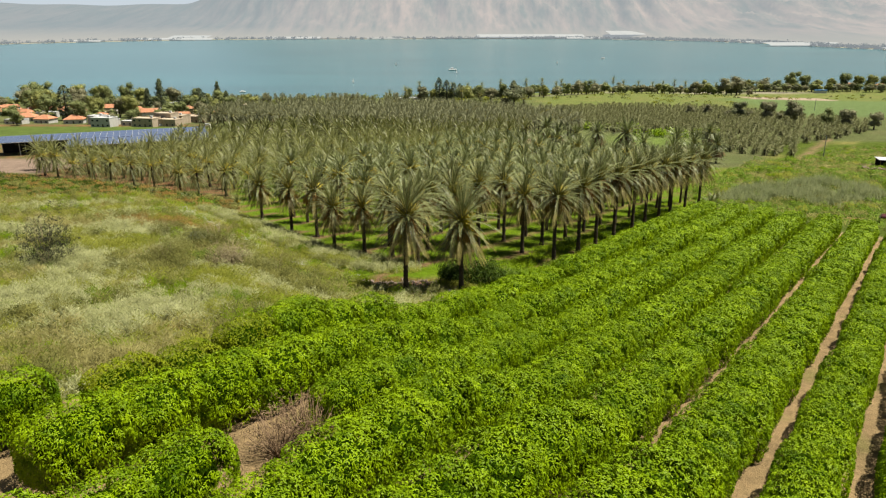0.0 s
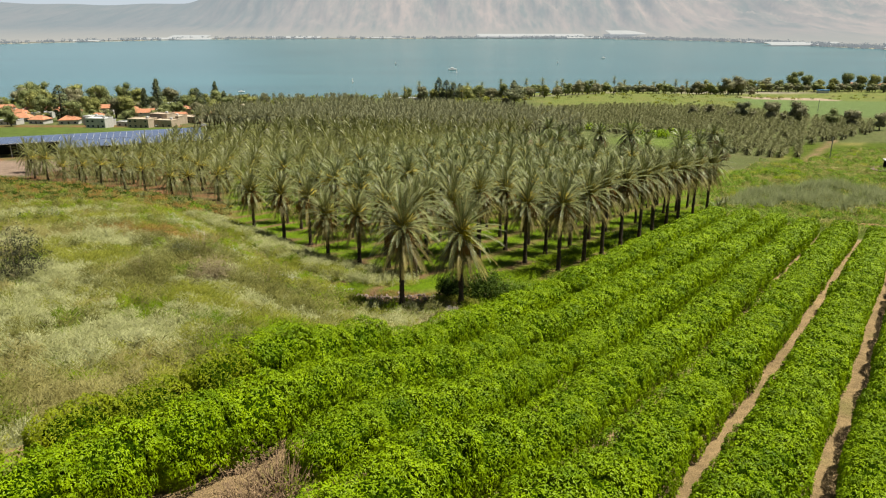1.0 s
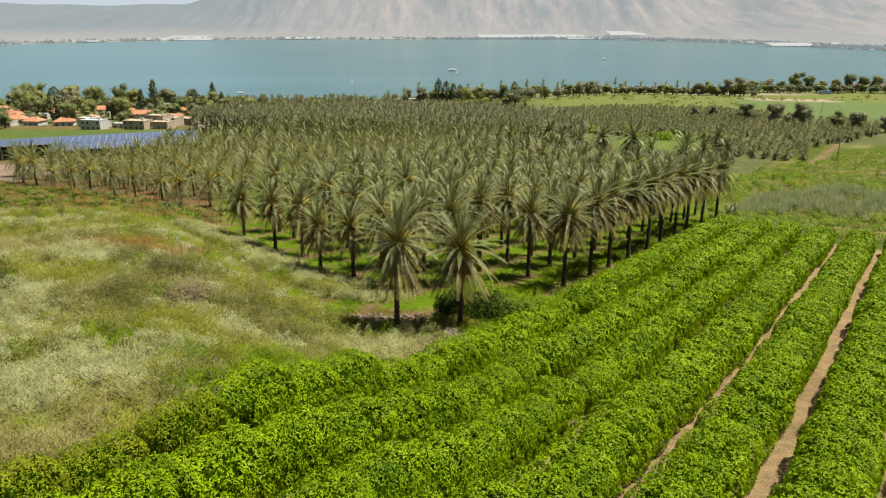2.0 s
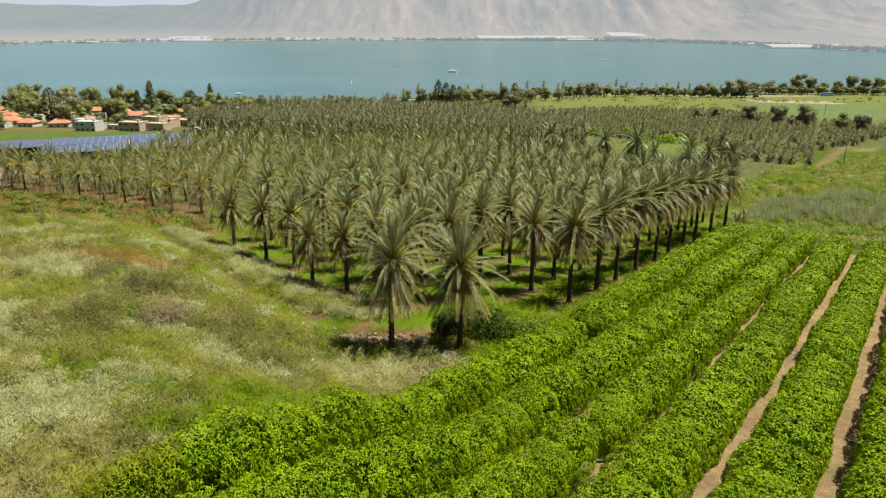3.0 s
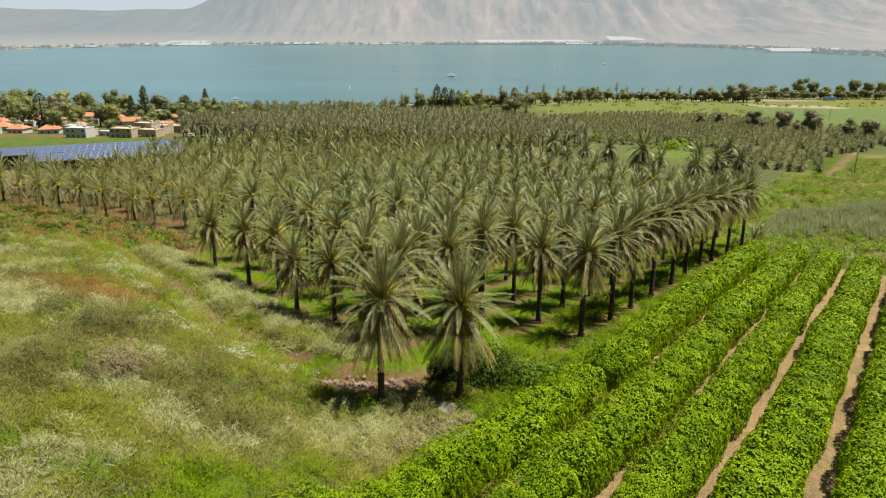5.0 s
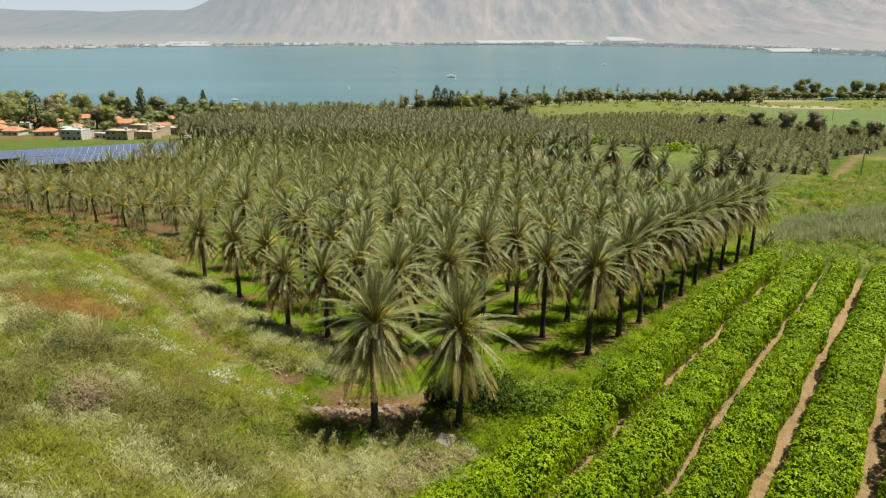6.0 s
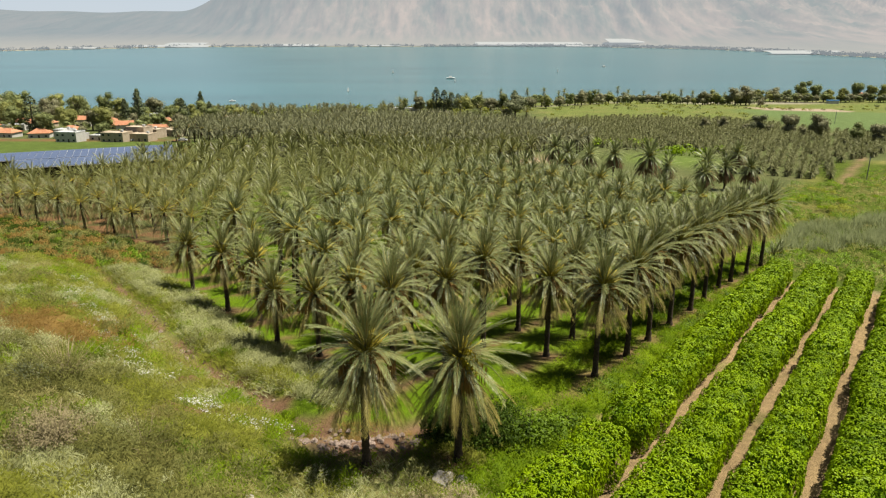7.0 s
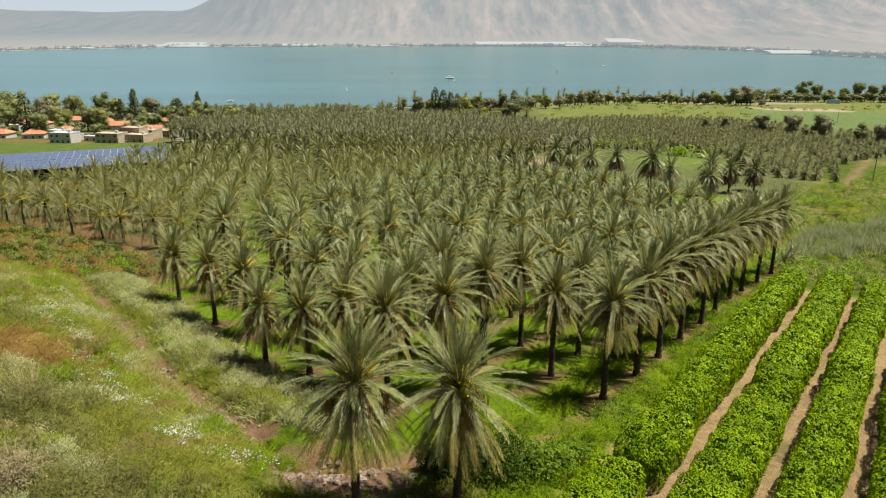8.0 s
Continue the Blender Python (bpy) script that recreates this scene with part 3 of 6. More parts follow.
def sky_haze():
    """Plain pale sky low over the range, far behind everything."""
    ma = bpy.data.materials.new("pale hazy sky")
    ma.use_nodes = True
    nt = ma.node_tree
    nt.nodes.remove(nt.nodes["Principled BSDF"])
    em, geo, sep, ramp = (nt.nodes.new(k) for k in ("ShaderNodeEmission", "ShaderNodeNewGeometry", "ShaderNodeSeparateXYZ", "ShaderNodeMapRange"))
    mix = nt.nodes.new("ShaderNodeMix")
    mix.data_type = "RGBA"
    mix.inputs[6].default_value, mix.inputs[7].default_value = (0.315, 0.35, 0.378, 1), (0.28, 0.34, 0.4, 1)
    ramp.inputs["From Min"].default_value, ramp.inputs["From Max"].default_value = 50, 700
    nt.links.new(geo.outputs["Position"], sep.inputs[0])
    nt.links.new(sep.outputs["Z"], ramp.inputs["Value"])
    nt.links.new(ramp.outputs[0], mix.inputs["Factor"])
    nt.links.new(mix.outputs[2], em.inputs["Color"])
    nt.links.new(em.outputs[0], nt.nodes["Material Output"].inputs["Surface"])
    return ma


backdrop = new("backdrop", mesh_of("backdrop", [(-5200, 4700, -60), (5200, 4700, -60), (5200, 4700, 800), (-5200, 4700, 800)], [(0, 1, 2, 3)], sky_haze()))
tagged(backdrop, "pale hazy sky low above the far range", "sky", kind="structure")


# ---- palms ----
def frond_points(length, rise, sag, n):
    """A frond's midrib from the palm's heart, in the plane of +x and z: it leaves at `rise` degrees and bends down by `sag`."""
    pts, ang, p = [], radians(rise), np.zeros(3)
    for i in range(n + 1):
        pts.append(p.copy())
        t = (i + 0.5) / n
        now = ang - radians(sag) * t ** (1.35 if rise > 45 else 0.9)
        p = p + length / n * np.array((math.cos(now), 0, math.sin(now)))
    return np.array(pts)


def frond(heap, length, rise, sag, seg, leaflets, gen, turn=None, index=0, rib=True, leaf=0.62, wide=0.055, origin=(0, 0, 0)):
    pts = frond_points(length, rise, sag, seg)
    turn = turn if turn is not None else np.eye(3)
    origin = np.array(origin)
    tang = np.gradient(pts, axis=0)
    tang /= np.linalg.norm(tang, axis=1)[:, None]
    side = np.array((0, 1.0, 0))
    if rib:
        w = np.linspace(0.055, 0.008, seg + 1)[:, None]
        up = np.cross(tang, side)
        v = np.concatenate([pts + side * w, pts - side * w, pts - up * w])
        t = []
        for i in range(seg):
            for p, q in ((0, 1), (1, 2), (2, 0)):
                a, b = p * (seg + 1) + i, q * (seg + 1) + i
                t += [(a, b, b + 1), (a, b + 1, a + 1)]
        heap.add(v @ turn.T + origin, t, 1)
    f = np.repeat(np.linspace(0.14, 1.0, leaflets), 2) + gen.uniform(-0.01, 0.01, 2 * leaflets)
    f = np.clip(f, 0.1, 1.0)
    s = np.tile([1.0, -1.0], leaflets)
    at = np.stack([np.interp(f * seg, np.arange(seg + 1), pts[:, k]) for k in range(3)], 1)
    tg = np.stack([np.interp(f * seg, np.arange(seg + 1), tang[:, k]) for k in range(3)], 1)
    nrm = np.cross(tg, side)
    nrm *= np.sign(nrm[:, 2:3] + 1e-6)
    size = leaf * (0.35 + 0.65 * np.sin(np.clip(f * 1.05, 0, 1) * math.pi) ** 0.6) * gen.uniform(0.85, 1.15, len(f))
    lift = gen.uniform(0.05, 0.55, len(f))
    way = tg * (1.25 + 0.7 * f[:, None]) + side * s[:, None] + nrm * lift[:, None]
    way /= np.linalg.norm(way, axis=1)[:, None]
    tip = at + way * size[:, None]
    tip[:, 2] -= 0.12 * size
    mid = at + way * size[:, None] * 0.45 + nrm * 0.02
    half = tg * wide * 0.5
    k = len(f)
    v = np.concatenate([at, mid - half, mid + half, tip])
    i0 = np.arange(k)
    t = np.concatenate([np.stack([i0, i0 + k, i0 + 2 * k], 1), np.stack([i0 + k, i0 + 3 * k, i0 + 2 * k], 1)])
    heap.add(v @ turn.T + origin, t, index)


def turned(yaw, roll=0.0):
    return np.array(Euler((roll, 0, yaw)).to_matrix())


def trunk_mesh(name, height, gen, sides=10, rings=30, radius=0.24):
    """A palm trunk ringed by the cut bases of old fronds, flared at the foot."""
    verts, tris = [], []
    lean = gen.uniform(-0.2, 0.2, 2)
    for i in range(rings + 1):
        t = i / rings
        r = radius * (1.0 - 0.12 * t + 0.5 * math.exp(-t * 16)) * (1.0 + (0.13 if i % 2 else -0.05))
        for k in range(sides):
            w = 2 * math.pi * (k + 0.5 * (i % 2)) / sides
            j = 1 + 0.12 * gen.uniform(-1, 1)
            verts.append((r * j * math.cos(w) + lean[0] * t * t, r * j * math.sin(w) + lean[1] * t * t, height * t - 0.25 * (i == 0)))
    for i in range(rings):
        for k in range(sides):
            a, b = i * sides + k, i * sides + (k + 1) % sides
            tris += [(a, b, b + sides), (a, b + sides, a + sides)]
    top = rings * sides
    tris += [(top, top + k, top + k + 1) for k in range(1, sides - 1)]
    return mesh_arrays(name, np.array(verts), np.array(tris), [M_BARK])


gen = np.random.default_rng(11)
# frond kinds from the upright young ones to the hanging old ones: rise, sag, length, material
KINDS = [(84, 10, 4.3, 0), (74, 16, 4.5, 0), (62, 25, 4.6, 0), (50, 36, 4.7, 0), (36, 48, 4.7, 0), (19, 60, 4.6, 0), (-2, 62, 4.6, 0), (-20, 38, 4.9, 1), (-34, 28, 5.0, 1), (-47, 22, 5.0, 1), (-60, 16, 4.5, 2)]
COUNTS = [5, 7, 10, 12, 12, 11, 9, 12, 15, 15, 9]
FROND_MATERIALS = [M_FROND, M_FROND_OLD, M_FROND_DRY]
frond_meshes = []
for rise, sag, length, mi in KINDS:
    pair = []
    for _ in range(2):
        hp = Heap()
        frond(hp, length, rise + gen.uniform(-4, 4), sag + gen.uniform(-6, 6), 8, 44, gen, index=0, leaf=0.6, wide=0.075)
        pair.append(hp.mesh("frond", [FROND_MATERIALS[mi], M_RIB]))
    frond_meshes.append(pair)


def heart_mesh(stalks, blossom=False):
    """The yellow-green sheaths in the crown's middle with orange fruit stalks hanging out."""
    hp = Heap()
    for k in range(26):
        w, e = gen.uniform(0, 6.28), gen.uniform(0.5, 1.35)
        d = np.array((math.cos(w) * math.cos(e), math.sin(w) * math.cos(e), math.sin(e)))
        v, t = tube([d * 0.05, d * 0.8, d * 1.75 + np.array((0, 0, 0.05))], [0.09, 0.075, 0.025], 4)
        hp.add(v, t, 0)
    for k in range(stalks):
        w = gen.uniform(0, 6.28)
        o = np.array((math.cos(w), math.sin(w), 0))
        v, t = tube([o * 0.15, o * 0.8 + np.array((0, 0, 0.1)), o * 1.35 + np.array((0, 0, -0.5)), o * 1.5 + np.array((0, 0, -1.2))], [0.07, 0.06, 0.05, 0.04], 4)
        hp.add(v, t, 1)
        for _ in range(10):
            q = o * 1.5 + gen.uniform(-0.25, 0.25, 3) + np.array((0, 0, -0.8))
            v, t = tube([q, q + np.array((0, 0, -0.8))], [0.035, 0.02], 3)
            hp.add(v, t, 1)
    if blossom:
        for _ in range(130):
            q = np.array((0.5, -1.0, 0.55)) + gen.normal(0, 0.24, 3) * np.array((1, 1, 1.6))
            v, t = tube([q, q + gen.normal(0, 0.12, 3) + np.array((0, 0, -0.2))], [0.05, 0.02], 4)
            hp.add(v, t, 2)
    return hp.mesh("heart", [M_HEART, M_STALK, M_FLOWER_YELLOW])


def skirt_mesh():
    """Brown stubs of cut fronds under the crown."""
    hp = Heap()
    for k in range(90):
        w, z = gen.uniform(0, 6.28), gen.uniform(-1.7, 0.05)
        o = np.array((math.cos(w), math.sin(w), 0))
        v, t = tube([o * 0.18 + np.array((0, 0, z)), o * (0.55 + 0.75 * gen.random()) + np.array((0, 0, z + 0.35 - 0.5 * gen.random()))], [0.075, 0.035], 4)
        hp.add(v, t, 0)
    return hp.mesh("stub_collar", [M_STALK])


HEARTS = [heart_mesh(12), heart_mesh(9), heart_mesh(12, True)]
SKIRT = skirt_mesh()
TRUNKS = {}


def trunk_for(height, detail=True):
    key = (round(height * 2) / 2, detail)
    if key not in TRUNKS:
        TRUNKS[key] = trunk_mesh("trunk", key[0], gen, 10 if detail else 7, 34 if detail else 12)
    return TRUNKS[key]


def near_palm(x, y, height, size=1.0, heart=0):
    """A date palm with every frond a piece of its own."""
    root = new("date_palm")
    root.matrix_basis = pose(x, y, gz(x, y) - 0.05, 0, 0, gen.uniform(0, 360) if heart < 2 else 0.0)
    tagged(root, "tall date palm with grey green fronds and hanging olive skirt", "palm tree", "palms of the grove")
    me = trunk_for(height)
    h = round(height * 2) / 2
    child("trunk", me, root)
    tip = me.vertices[len(me.vertices) - 1].co
    ox, oy = tip.x, tip.y
    child("heart", HEARTS[heart], root, pose(ox, oy, h - 0.1), "yellow green heart with orange fruit stalks")
    child("stub_collar", SKIRT, root, pose(ox, oy, h - 0.1))
    for (rise, sag, length, mi), count, pair in zip(KINDS, COUNTS, frond_meshes):
        off = gen.uniform(0, 360)
        for k in range(count):
            yaw = off + 360 * k / count + gen.uniform(-14, 14)
            s = size * gen.uniform(0.88, 1.08)
            m = pose(ox, oy, h + (0.25 if rise > 40 else 0.0 if rise > -10 else -0.55), gen.uniform(-8, 8), gen.uniform(-7, 7), yaw) @ Matrix.Scale(s, 4)
            child("frond", pair[k % 2], root, m)
    return root


def feather(heap, length, rise, sag, seg, gen, turn, index, leaf, origin=(0, 0, 0)):
    """A frond as two saw-toothed wings folded up along the midrib."""
    pts = frond_points(length, rise, sag, seg)
    tang = np.gradient(pts, axis=0)
    tang /= np.linalg.norm(tang, axis=1)[:, None]
    side = np.array((0, 1.0, 0))
    up = np.cross(tang, side)
    up *= np.sign(up[:, 2:3] + 1e-6)
    f = np.linspace(0, 1, seg + 1)
    size = leaf * (0.3 + 0.7 * np.sin(np.clip(0.08 + f * 0.95, 0, 1) * math.pi) ** 0.55)
    n, verts, tris = seg + 1, [pts], []
    for w, s in enumerate((1.0, -1.0)):
        reach = size * gen.uniform(0.85, 1.15, n)
        tip = pts + (tang * (1.15 + 0.5 * f[:, None]) + side * s * 0.8 + up * gen.uniform(0.2, 0.36, (n, 1))) * reach[:, None]
        tip[:, 2] -= 0.1 * reach
        verts.append(tip)
        o = n * (1 + w)
        back = 0 if seg > 11 else 1
        tris += [(i - back, i + 1, o + i) if s < 0 else (i + 1, i - back, o + i) for i in range(1, seg)]
        tris.append((seg, seg - 1, o + seg))
    heap.add(np.concatenate(verts) @ turn.T + np.array(origin), tris, index)


def crown_heap(seg, scale, fill, leaf, gen, upright=0.0, hang=1.0, hearts=12, fine=0):
    hp = Heap()
    for (rise, sag, length, mi), count in zip(KINDS, COUNTS):
        off = gen.uniform(0, 6.28)
        n = max(2, round(count * fill * (hang if rise < 30 else 1.0)))
        for k in range(n):
            yaw = off + 6.28 * k / n + gen.uniform(-0.25, 0.25)
            long, up, bend = length * scale * gen.uniform(0.82, 1.08), rise + upright + gen.uniform(-8, 8), sag + gen.uniform(-10, 10)
            turn, foot = turned(yaw, gen.uniform(-0.3, 0.3)), (0, 0, 0.2 if rise > 40 else 0 if rise > -10 else -0.5)
            if fine:
                frond(hp, long, up, bend, seg, fine, gen, turn, mi, False, leaf, 0.085, foot)
            else:
                feather(hp, long, up, bend, seg, gen, turn, mi, leaf, foot)
    for k in range(hearts):
        w, e = gen.uniform(0, 6.28), gen.uniform(-0.3, 1.2)
        d = np.array((math.cos(w) * math.cos(e), math.sin(w) * math.cos(e), math.sin(e)))
        v, t = tube([d * 0.1, d * 1.75], [0.12, 0.035], 3)
        hp.add(v, t, 3)
    return hp


CROWN_MATS = [M_FROND, M_FROND_OLD, M_FROND_DRY, M_HEART]
YOUNG_MATS = [M_FROND_YELLOW, M_FROND_YELLOW, M_FROND_OLD, M_HEART]
crowns = [crown_heap(9, 0.77, 0.76, 0.46, gen, -1, hearts=30, fine=34).mesh("crown", CROWN_MATS) for _ in range(5)]
young_crowns = [crown_heap(9, 0.97, 0.76, 0.5, gen, -6, 0.75, hearts=22, fine=36).mesh("crown", YOUNG_MATS) for _ in range(4)]
low_heaps = [crown_heap(20, 0.78, 0.7, 0.27, gen, 3, hearts=8) for _ in range(3)]
tiny_heaps = [crown_heap(4, 0.6, 0.3, 0.36, gen, 0, 1.2, 0) for _ in range(6)]
far_heaps = [crown_heap(8, 0.82, 0.4, 0.34, gen, 0, 1.2, 4) for _ in range(5)]


def joined_palms(name, spots, heaps, height, mats, label, size=1.0, sides=6):
    """Palms past counting, in one mesh."""
    out = Heap()
    for k, (x, y) in enumerate(spots):
        src, z, h, w = heaps[k % len(heaps)], gz(x, y), height * gen.uniform(0.9, 1.12), gen.uniform(0, 6.28)
        v = np.concatenate(src.v) @ turned(w).T * size * gen.uniform(0.85, 1.1) + np.array((x, y, z + h))
        out.v.append(v)
        out.t.append(np.concatenate(src.t) + out.n)
        out.i.append(np.concatenate(src.i))
        out.n += len(v)
        tv, tt = tube([(x, y, z - 0.3), (x, y, z + h * 0.5), (x, y, z + h)], [0.34, 0.26, 0.24], sides)
        out.add(tv, tt, 4)
    return tagged(new(name, out.mesh(name, mats + [M_BARK])), label, "palm grove", kind="stuff")


def mid_palm(x, y, height, me, size, label, group):
    root = new("date_palm")
    root.matrix_basis = pose(x, y, gz(x, y) - 0.05, gen.uniform(-2, 2), gen.uniform(-2, 2), gen.uniform(0, 360)) @ Matrix.Scale(size, 4)
    tagged(root, label, "palm tree", group)
    tm = trunk_for(height, False)
    child("trunk", tm, root)
    tip = tm.vertices[len(tm.vertices) - 1].co
    child("crown", me, root, pose(tip.x, tip.y, round(height * 2) / 2 - 0.1))
    return root


placed = []
for x, y, h, s, heart in EDGE:
    near_palm(x, y, h, s, heart)
    placed.append((x, y))

D1, D2, O1 = np.array((0.616, 0.788)), np.array((-0.788, 0.616)), np.array((14.3, 81.0))
grove = []
for j in range(1, 32):
    for i in range(-8, 26):
        p = O1 + D1 * (6.2 * i + 1.6 * (j % 2) + gen.uniform(-0.7, 0.7)) + D2 * (5.85 * j + gen.uniform(-0.6, 0.6))
        x, y = p
        edge = 112 - 1.72 * (x + 27) if x < -4 else 70 + 1.1 * (x + 4)     # the ditch side
        if y < edge + 1 or y > 200 or 6.2 * i > 58 + 4.4 * j or min(math.hypot(x - a, y - b) for a, b in placed) < 4.3:
            continue
        if x < -30 + 0.42 * (y - 118) and y > 112 or x < -33:      # the younger grove begins here
            continue
        grove.append((x, y))
        placed.append((x, y))
grove.sort(key=lambda p: p[1])
for x, y in grove[:8]:
    near_palm(x, y, gen.uniform(7.9, 9.2) if x > -8 else gen.uniform(6.5, 7.6), gen.uniform(0.74, 0.84), int(gen.integers(0, 2)))
for k, (x, y) in enumerate(grove[8:150]):
    mid_palm(x, y, gen.uniform(7.6, 9.4), crowns[k % 5], gen.uniform(0.86, 1.0), "date palm with grey green feathery crown in the grove", "palms of the grove")
joined_palms("palm_grove_back", grove[150:], low_heaps, 8.4, CROWN_MATS, "rear rows of grey green date palms in the grove")

# younger, yellower grove beside it
young = []
for j in range(0, 34):
    for i in range(-12, 30):
        p = np.array((-46.0, 141.0)) + np.array((-0.84, 0.54)) * (8.2 * i + gen.uniform(-0.8, 0.8)) + np.array((0.54, 0.84)) * (8.0 * j + gen.uniform(-0.8, 0.8))
        x, y = p
        if y > 330 or x < -0.47 * (y + 60) or x > -34 + 0.42 * (y - 118) or x < -96 and y > 200 or x < -118 + (y - 215) * 0.5 and y > 215:
            continue
        if min(math.hypot(x - a, y - b) for a, b in placed) > 5.5 and x < 36:
            young.append((x, y))
young.sort(key=lambda p: p[1])
for k, (x, y) in enumerate(young[:56]):
    mid_palm(x, y, gen.uniform(4.6, 5.6), young_crowns[k % 4], gen.uniform(0.95, 1.12), "younger date palm with yellow green crown on red soil", "palms of the younger grove")


# palms too far off to count
def far_grove(name, spots, mats, height, size, label, heaps=None):
    return joined_palms(name, spots, heaps or far_heaps, height, mats, label, size, 4)


def rows_of(x0, y0, ax, ay, step_a, step_b, na, nb, keep):
    out = []
    for j in range(nb):
        for i in range(na):
            x = x0 + ax * step_a * i - ay * step_b * j + gen.uniform(-1.2, 1.2)
            y = y0 + ay * step_a * i + ax * step_b * j + gen.uniform(-1.2, 1.2)
            if keep(x, y):
                out.append((x, y))
    return out


yellow_heaps = [crown_heap(18, 1.0, 0.6, 0.3, gen, 2, hearts=8) for _ in range(3)]
joined_palms("young_palm_rows", young[56:150], yellow_heaps, 5.3, YOUNG_MATS, "rows of younger yellow green date palms on red soil")
far_grove("young_palm_grove", young[150:], YOUNG_MATS, 5.0, 1.1, "rows of younger yellow green date palms on red soil")
F3 = [M_FROND_FAR, M_FROND_FAR, M_FROND_DRY, M_HEART]


def inside(x, y, ring):
    """Whether a place lies in a closed outline."""
    hit, n = False, len(ring)
    for i in range(n):
        (ax, ay), (bx, by) = ring[i], ring[(i + 1) % n]
        if (ay > y) != (by > y) and x < ax + (y - ay) / (by - ay) * (bx - ax):
            hit = not hit
    return hit


FAR_LEFT = [(-106, 335), (-39, 300), (-16, 291), (15, 271), (28, 292), (62, 306), (66, 330), (62, 380), (40, 420), (-9, 470), (-60, 450), (-96, 440), (-108, 385)]
FAR_RIGHT = [(62, 330), (90, 320), (108, 332), (115, 292), (102, 268), (88, 256), (84, 232), (90, 216), (102, 216), (127, 245), (151, 288), (184, 311), (216, 345), (226, 376), (206, 400), (202, 440), (185, 485), (120, 500), (76, 480), (62, 420)]
spots = [p for p in rows_of(-150, 330, 0.94, -0.34, 7.2, 7.6, 46, 40, lambda x, y: inside(x, y, FAR_LEFT))]
far_grove("far_palm_grove", spots, F3, 6.2, 1.0, "far rows of date palms with bare trunks at the edge")
spots = [p for p in rows_of(-20, 330, 0.88, -0.47, 4.2, 5.4, 104, 76, lambda x, y: inside(x, y, FAR_RIGHT))]
far_grove("lower_palm_grove", spots, [M_FROND_LOW, M_FROND_LOW, M_FROND_DRY, M_HEART], 2.1, 0.78, "far rows of low date palms before a green rise", tiny_heaps)

SHAGGY = crown_heap(14, 0.9, 1.0, 0.4, gen, -6, 1.8).mesh("crown", [M_FROND, M_FROND_DRY, M_BARK, M_HEART])
for x, y, h, s in ((37.5, 247.0, 7.0, 1.25), (41.5, 246.0, 6.5, 1.1), (46.0, 236.0, 7.5, 1.05), (51.5, 228.5, 8.5, 1.1), (56.5, 213.0, 8.0, 1.35), (74.5, 218.0, 7.5, 1.2), (82.5, 223.0, 6.5, 1.15), (66.0, 226.0, 6.5, 1.0), (70.0, 206.0, 7.0, 1.05), (92.0, 228.0, 6.0, 1.1), (102.0, 262.0, 6.5, 1.15)):
    mid_palm(x, y, h, SHAGGY, s * 0.95, "lone shaggy date palm with hanging brown skirt", "lone palms behind the grove")
for x, y, h in ((-26.0, 485.0, 14.0), (-37.0, 490.0, 11.0), (13.0, 470.0, 14.0), (24.0, 450.0, 12.0), (46.0, 400.0, 12.0)):
    mid_palm(x, y, h, young_crowns[int(gen.integers(0, 3))], 0.95, "tall slender palm above the far grove", "lone palms behind the grove")
# suckers at the foot of the row's end
for x, y in ((53.5, 131.0), (56.0, 134.0)):
    mid_palm(x, y, 0.5, crowns[1], 0.8, "low young palm with silvery upright fronds", "lone palms behind the grove")
for x, y in ((-62.0, 141.0), (-70.0, 148.0), (-52.0, 133.0), (-80.0, 158.0), (-88.0, 166.0), (-41.0, 131.0)):
    mid_palm(x, y, 0.5, crowns[2], 0.55, "small palm seedling with grey fronds on red soil", "seedling palms")


# ---- orchard ----
def lumpy_shell(gen, count, size, boxy=2.6, low=0.0, lobes=16, lobe=0.28, under=-0.75):
    """Points and outward ways on a crown of many lobes; size: half-lengths, standing on z = 0."""
    k = np.arange(count) + 0.5
    up = 1 - (1 - under) * k / count
    w = k * 2.399963 + gen.uniform(0, 6.28)
    d = np.column_stack([np.sqrt(1 - up * up) * np.cos(w), np.sqrt(1 - up * up) * np.sin(w), up]) + gen.normal(0, 0.5 / math.sqrt(count), (count, 3))
    d /= np.linalg.norm(d, axis=1)[:, None]
    r = (np.abs(d) ** boxy).sum(1) ** (-1 / boxy)
    lob = gen.normal(0, 1, (lobes, 3))
    lob /= np.linalg.norm(lob, axis=1)[:, None]
    near = (d @ lob.T).max(1)
    r = r * (1 - lobe + lobe * np.clip((near - 0.6) / 0.4, 0, 1) ** 0.7) * gen.uniform(0.86, 1.04, len(d))
    p = d * r[:, None] * np.array(size)
    p[:, 2] += size[2] + low
    nrm = d / np.array(size)
    nrm /= np.linalg.norm(nrm, axis=1)[:, None]
    return p, nrm


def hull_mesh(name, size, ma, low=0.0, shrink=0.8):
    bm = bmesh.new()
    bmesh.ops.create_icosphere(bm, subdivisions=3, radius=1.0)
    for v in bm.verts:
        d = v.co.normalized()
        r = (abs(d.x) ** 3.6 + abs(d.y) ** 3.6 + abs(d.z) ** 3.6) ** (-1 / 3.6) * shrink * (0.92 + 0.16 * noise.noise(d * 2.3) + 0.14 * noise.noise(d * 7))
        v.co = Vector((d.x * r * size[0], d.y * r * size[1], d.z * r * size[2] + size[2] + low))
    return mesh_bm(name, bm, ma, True)


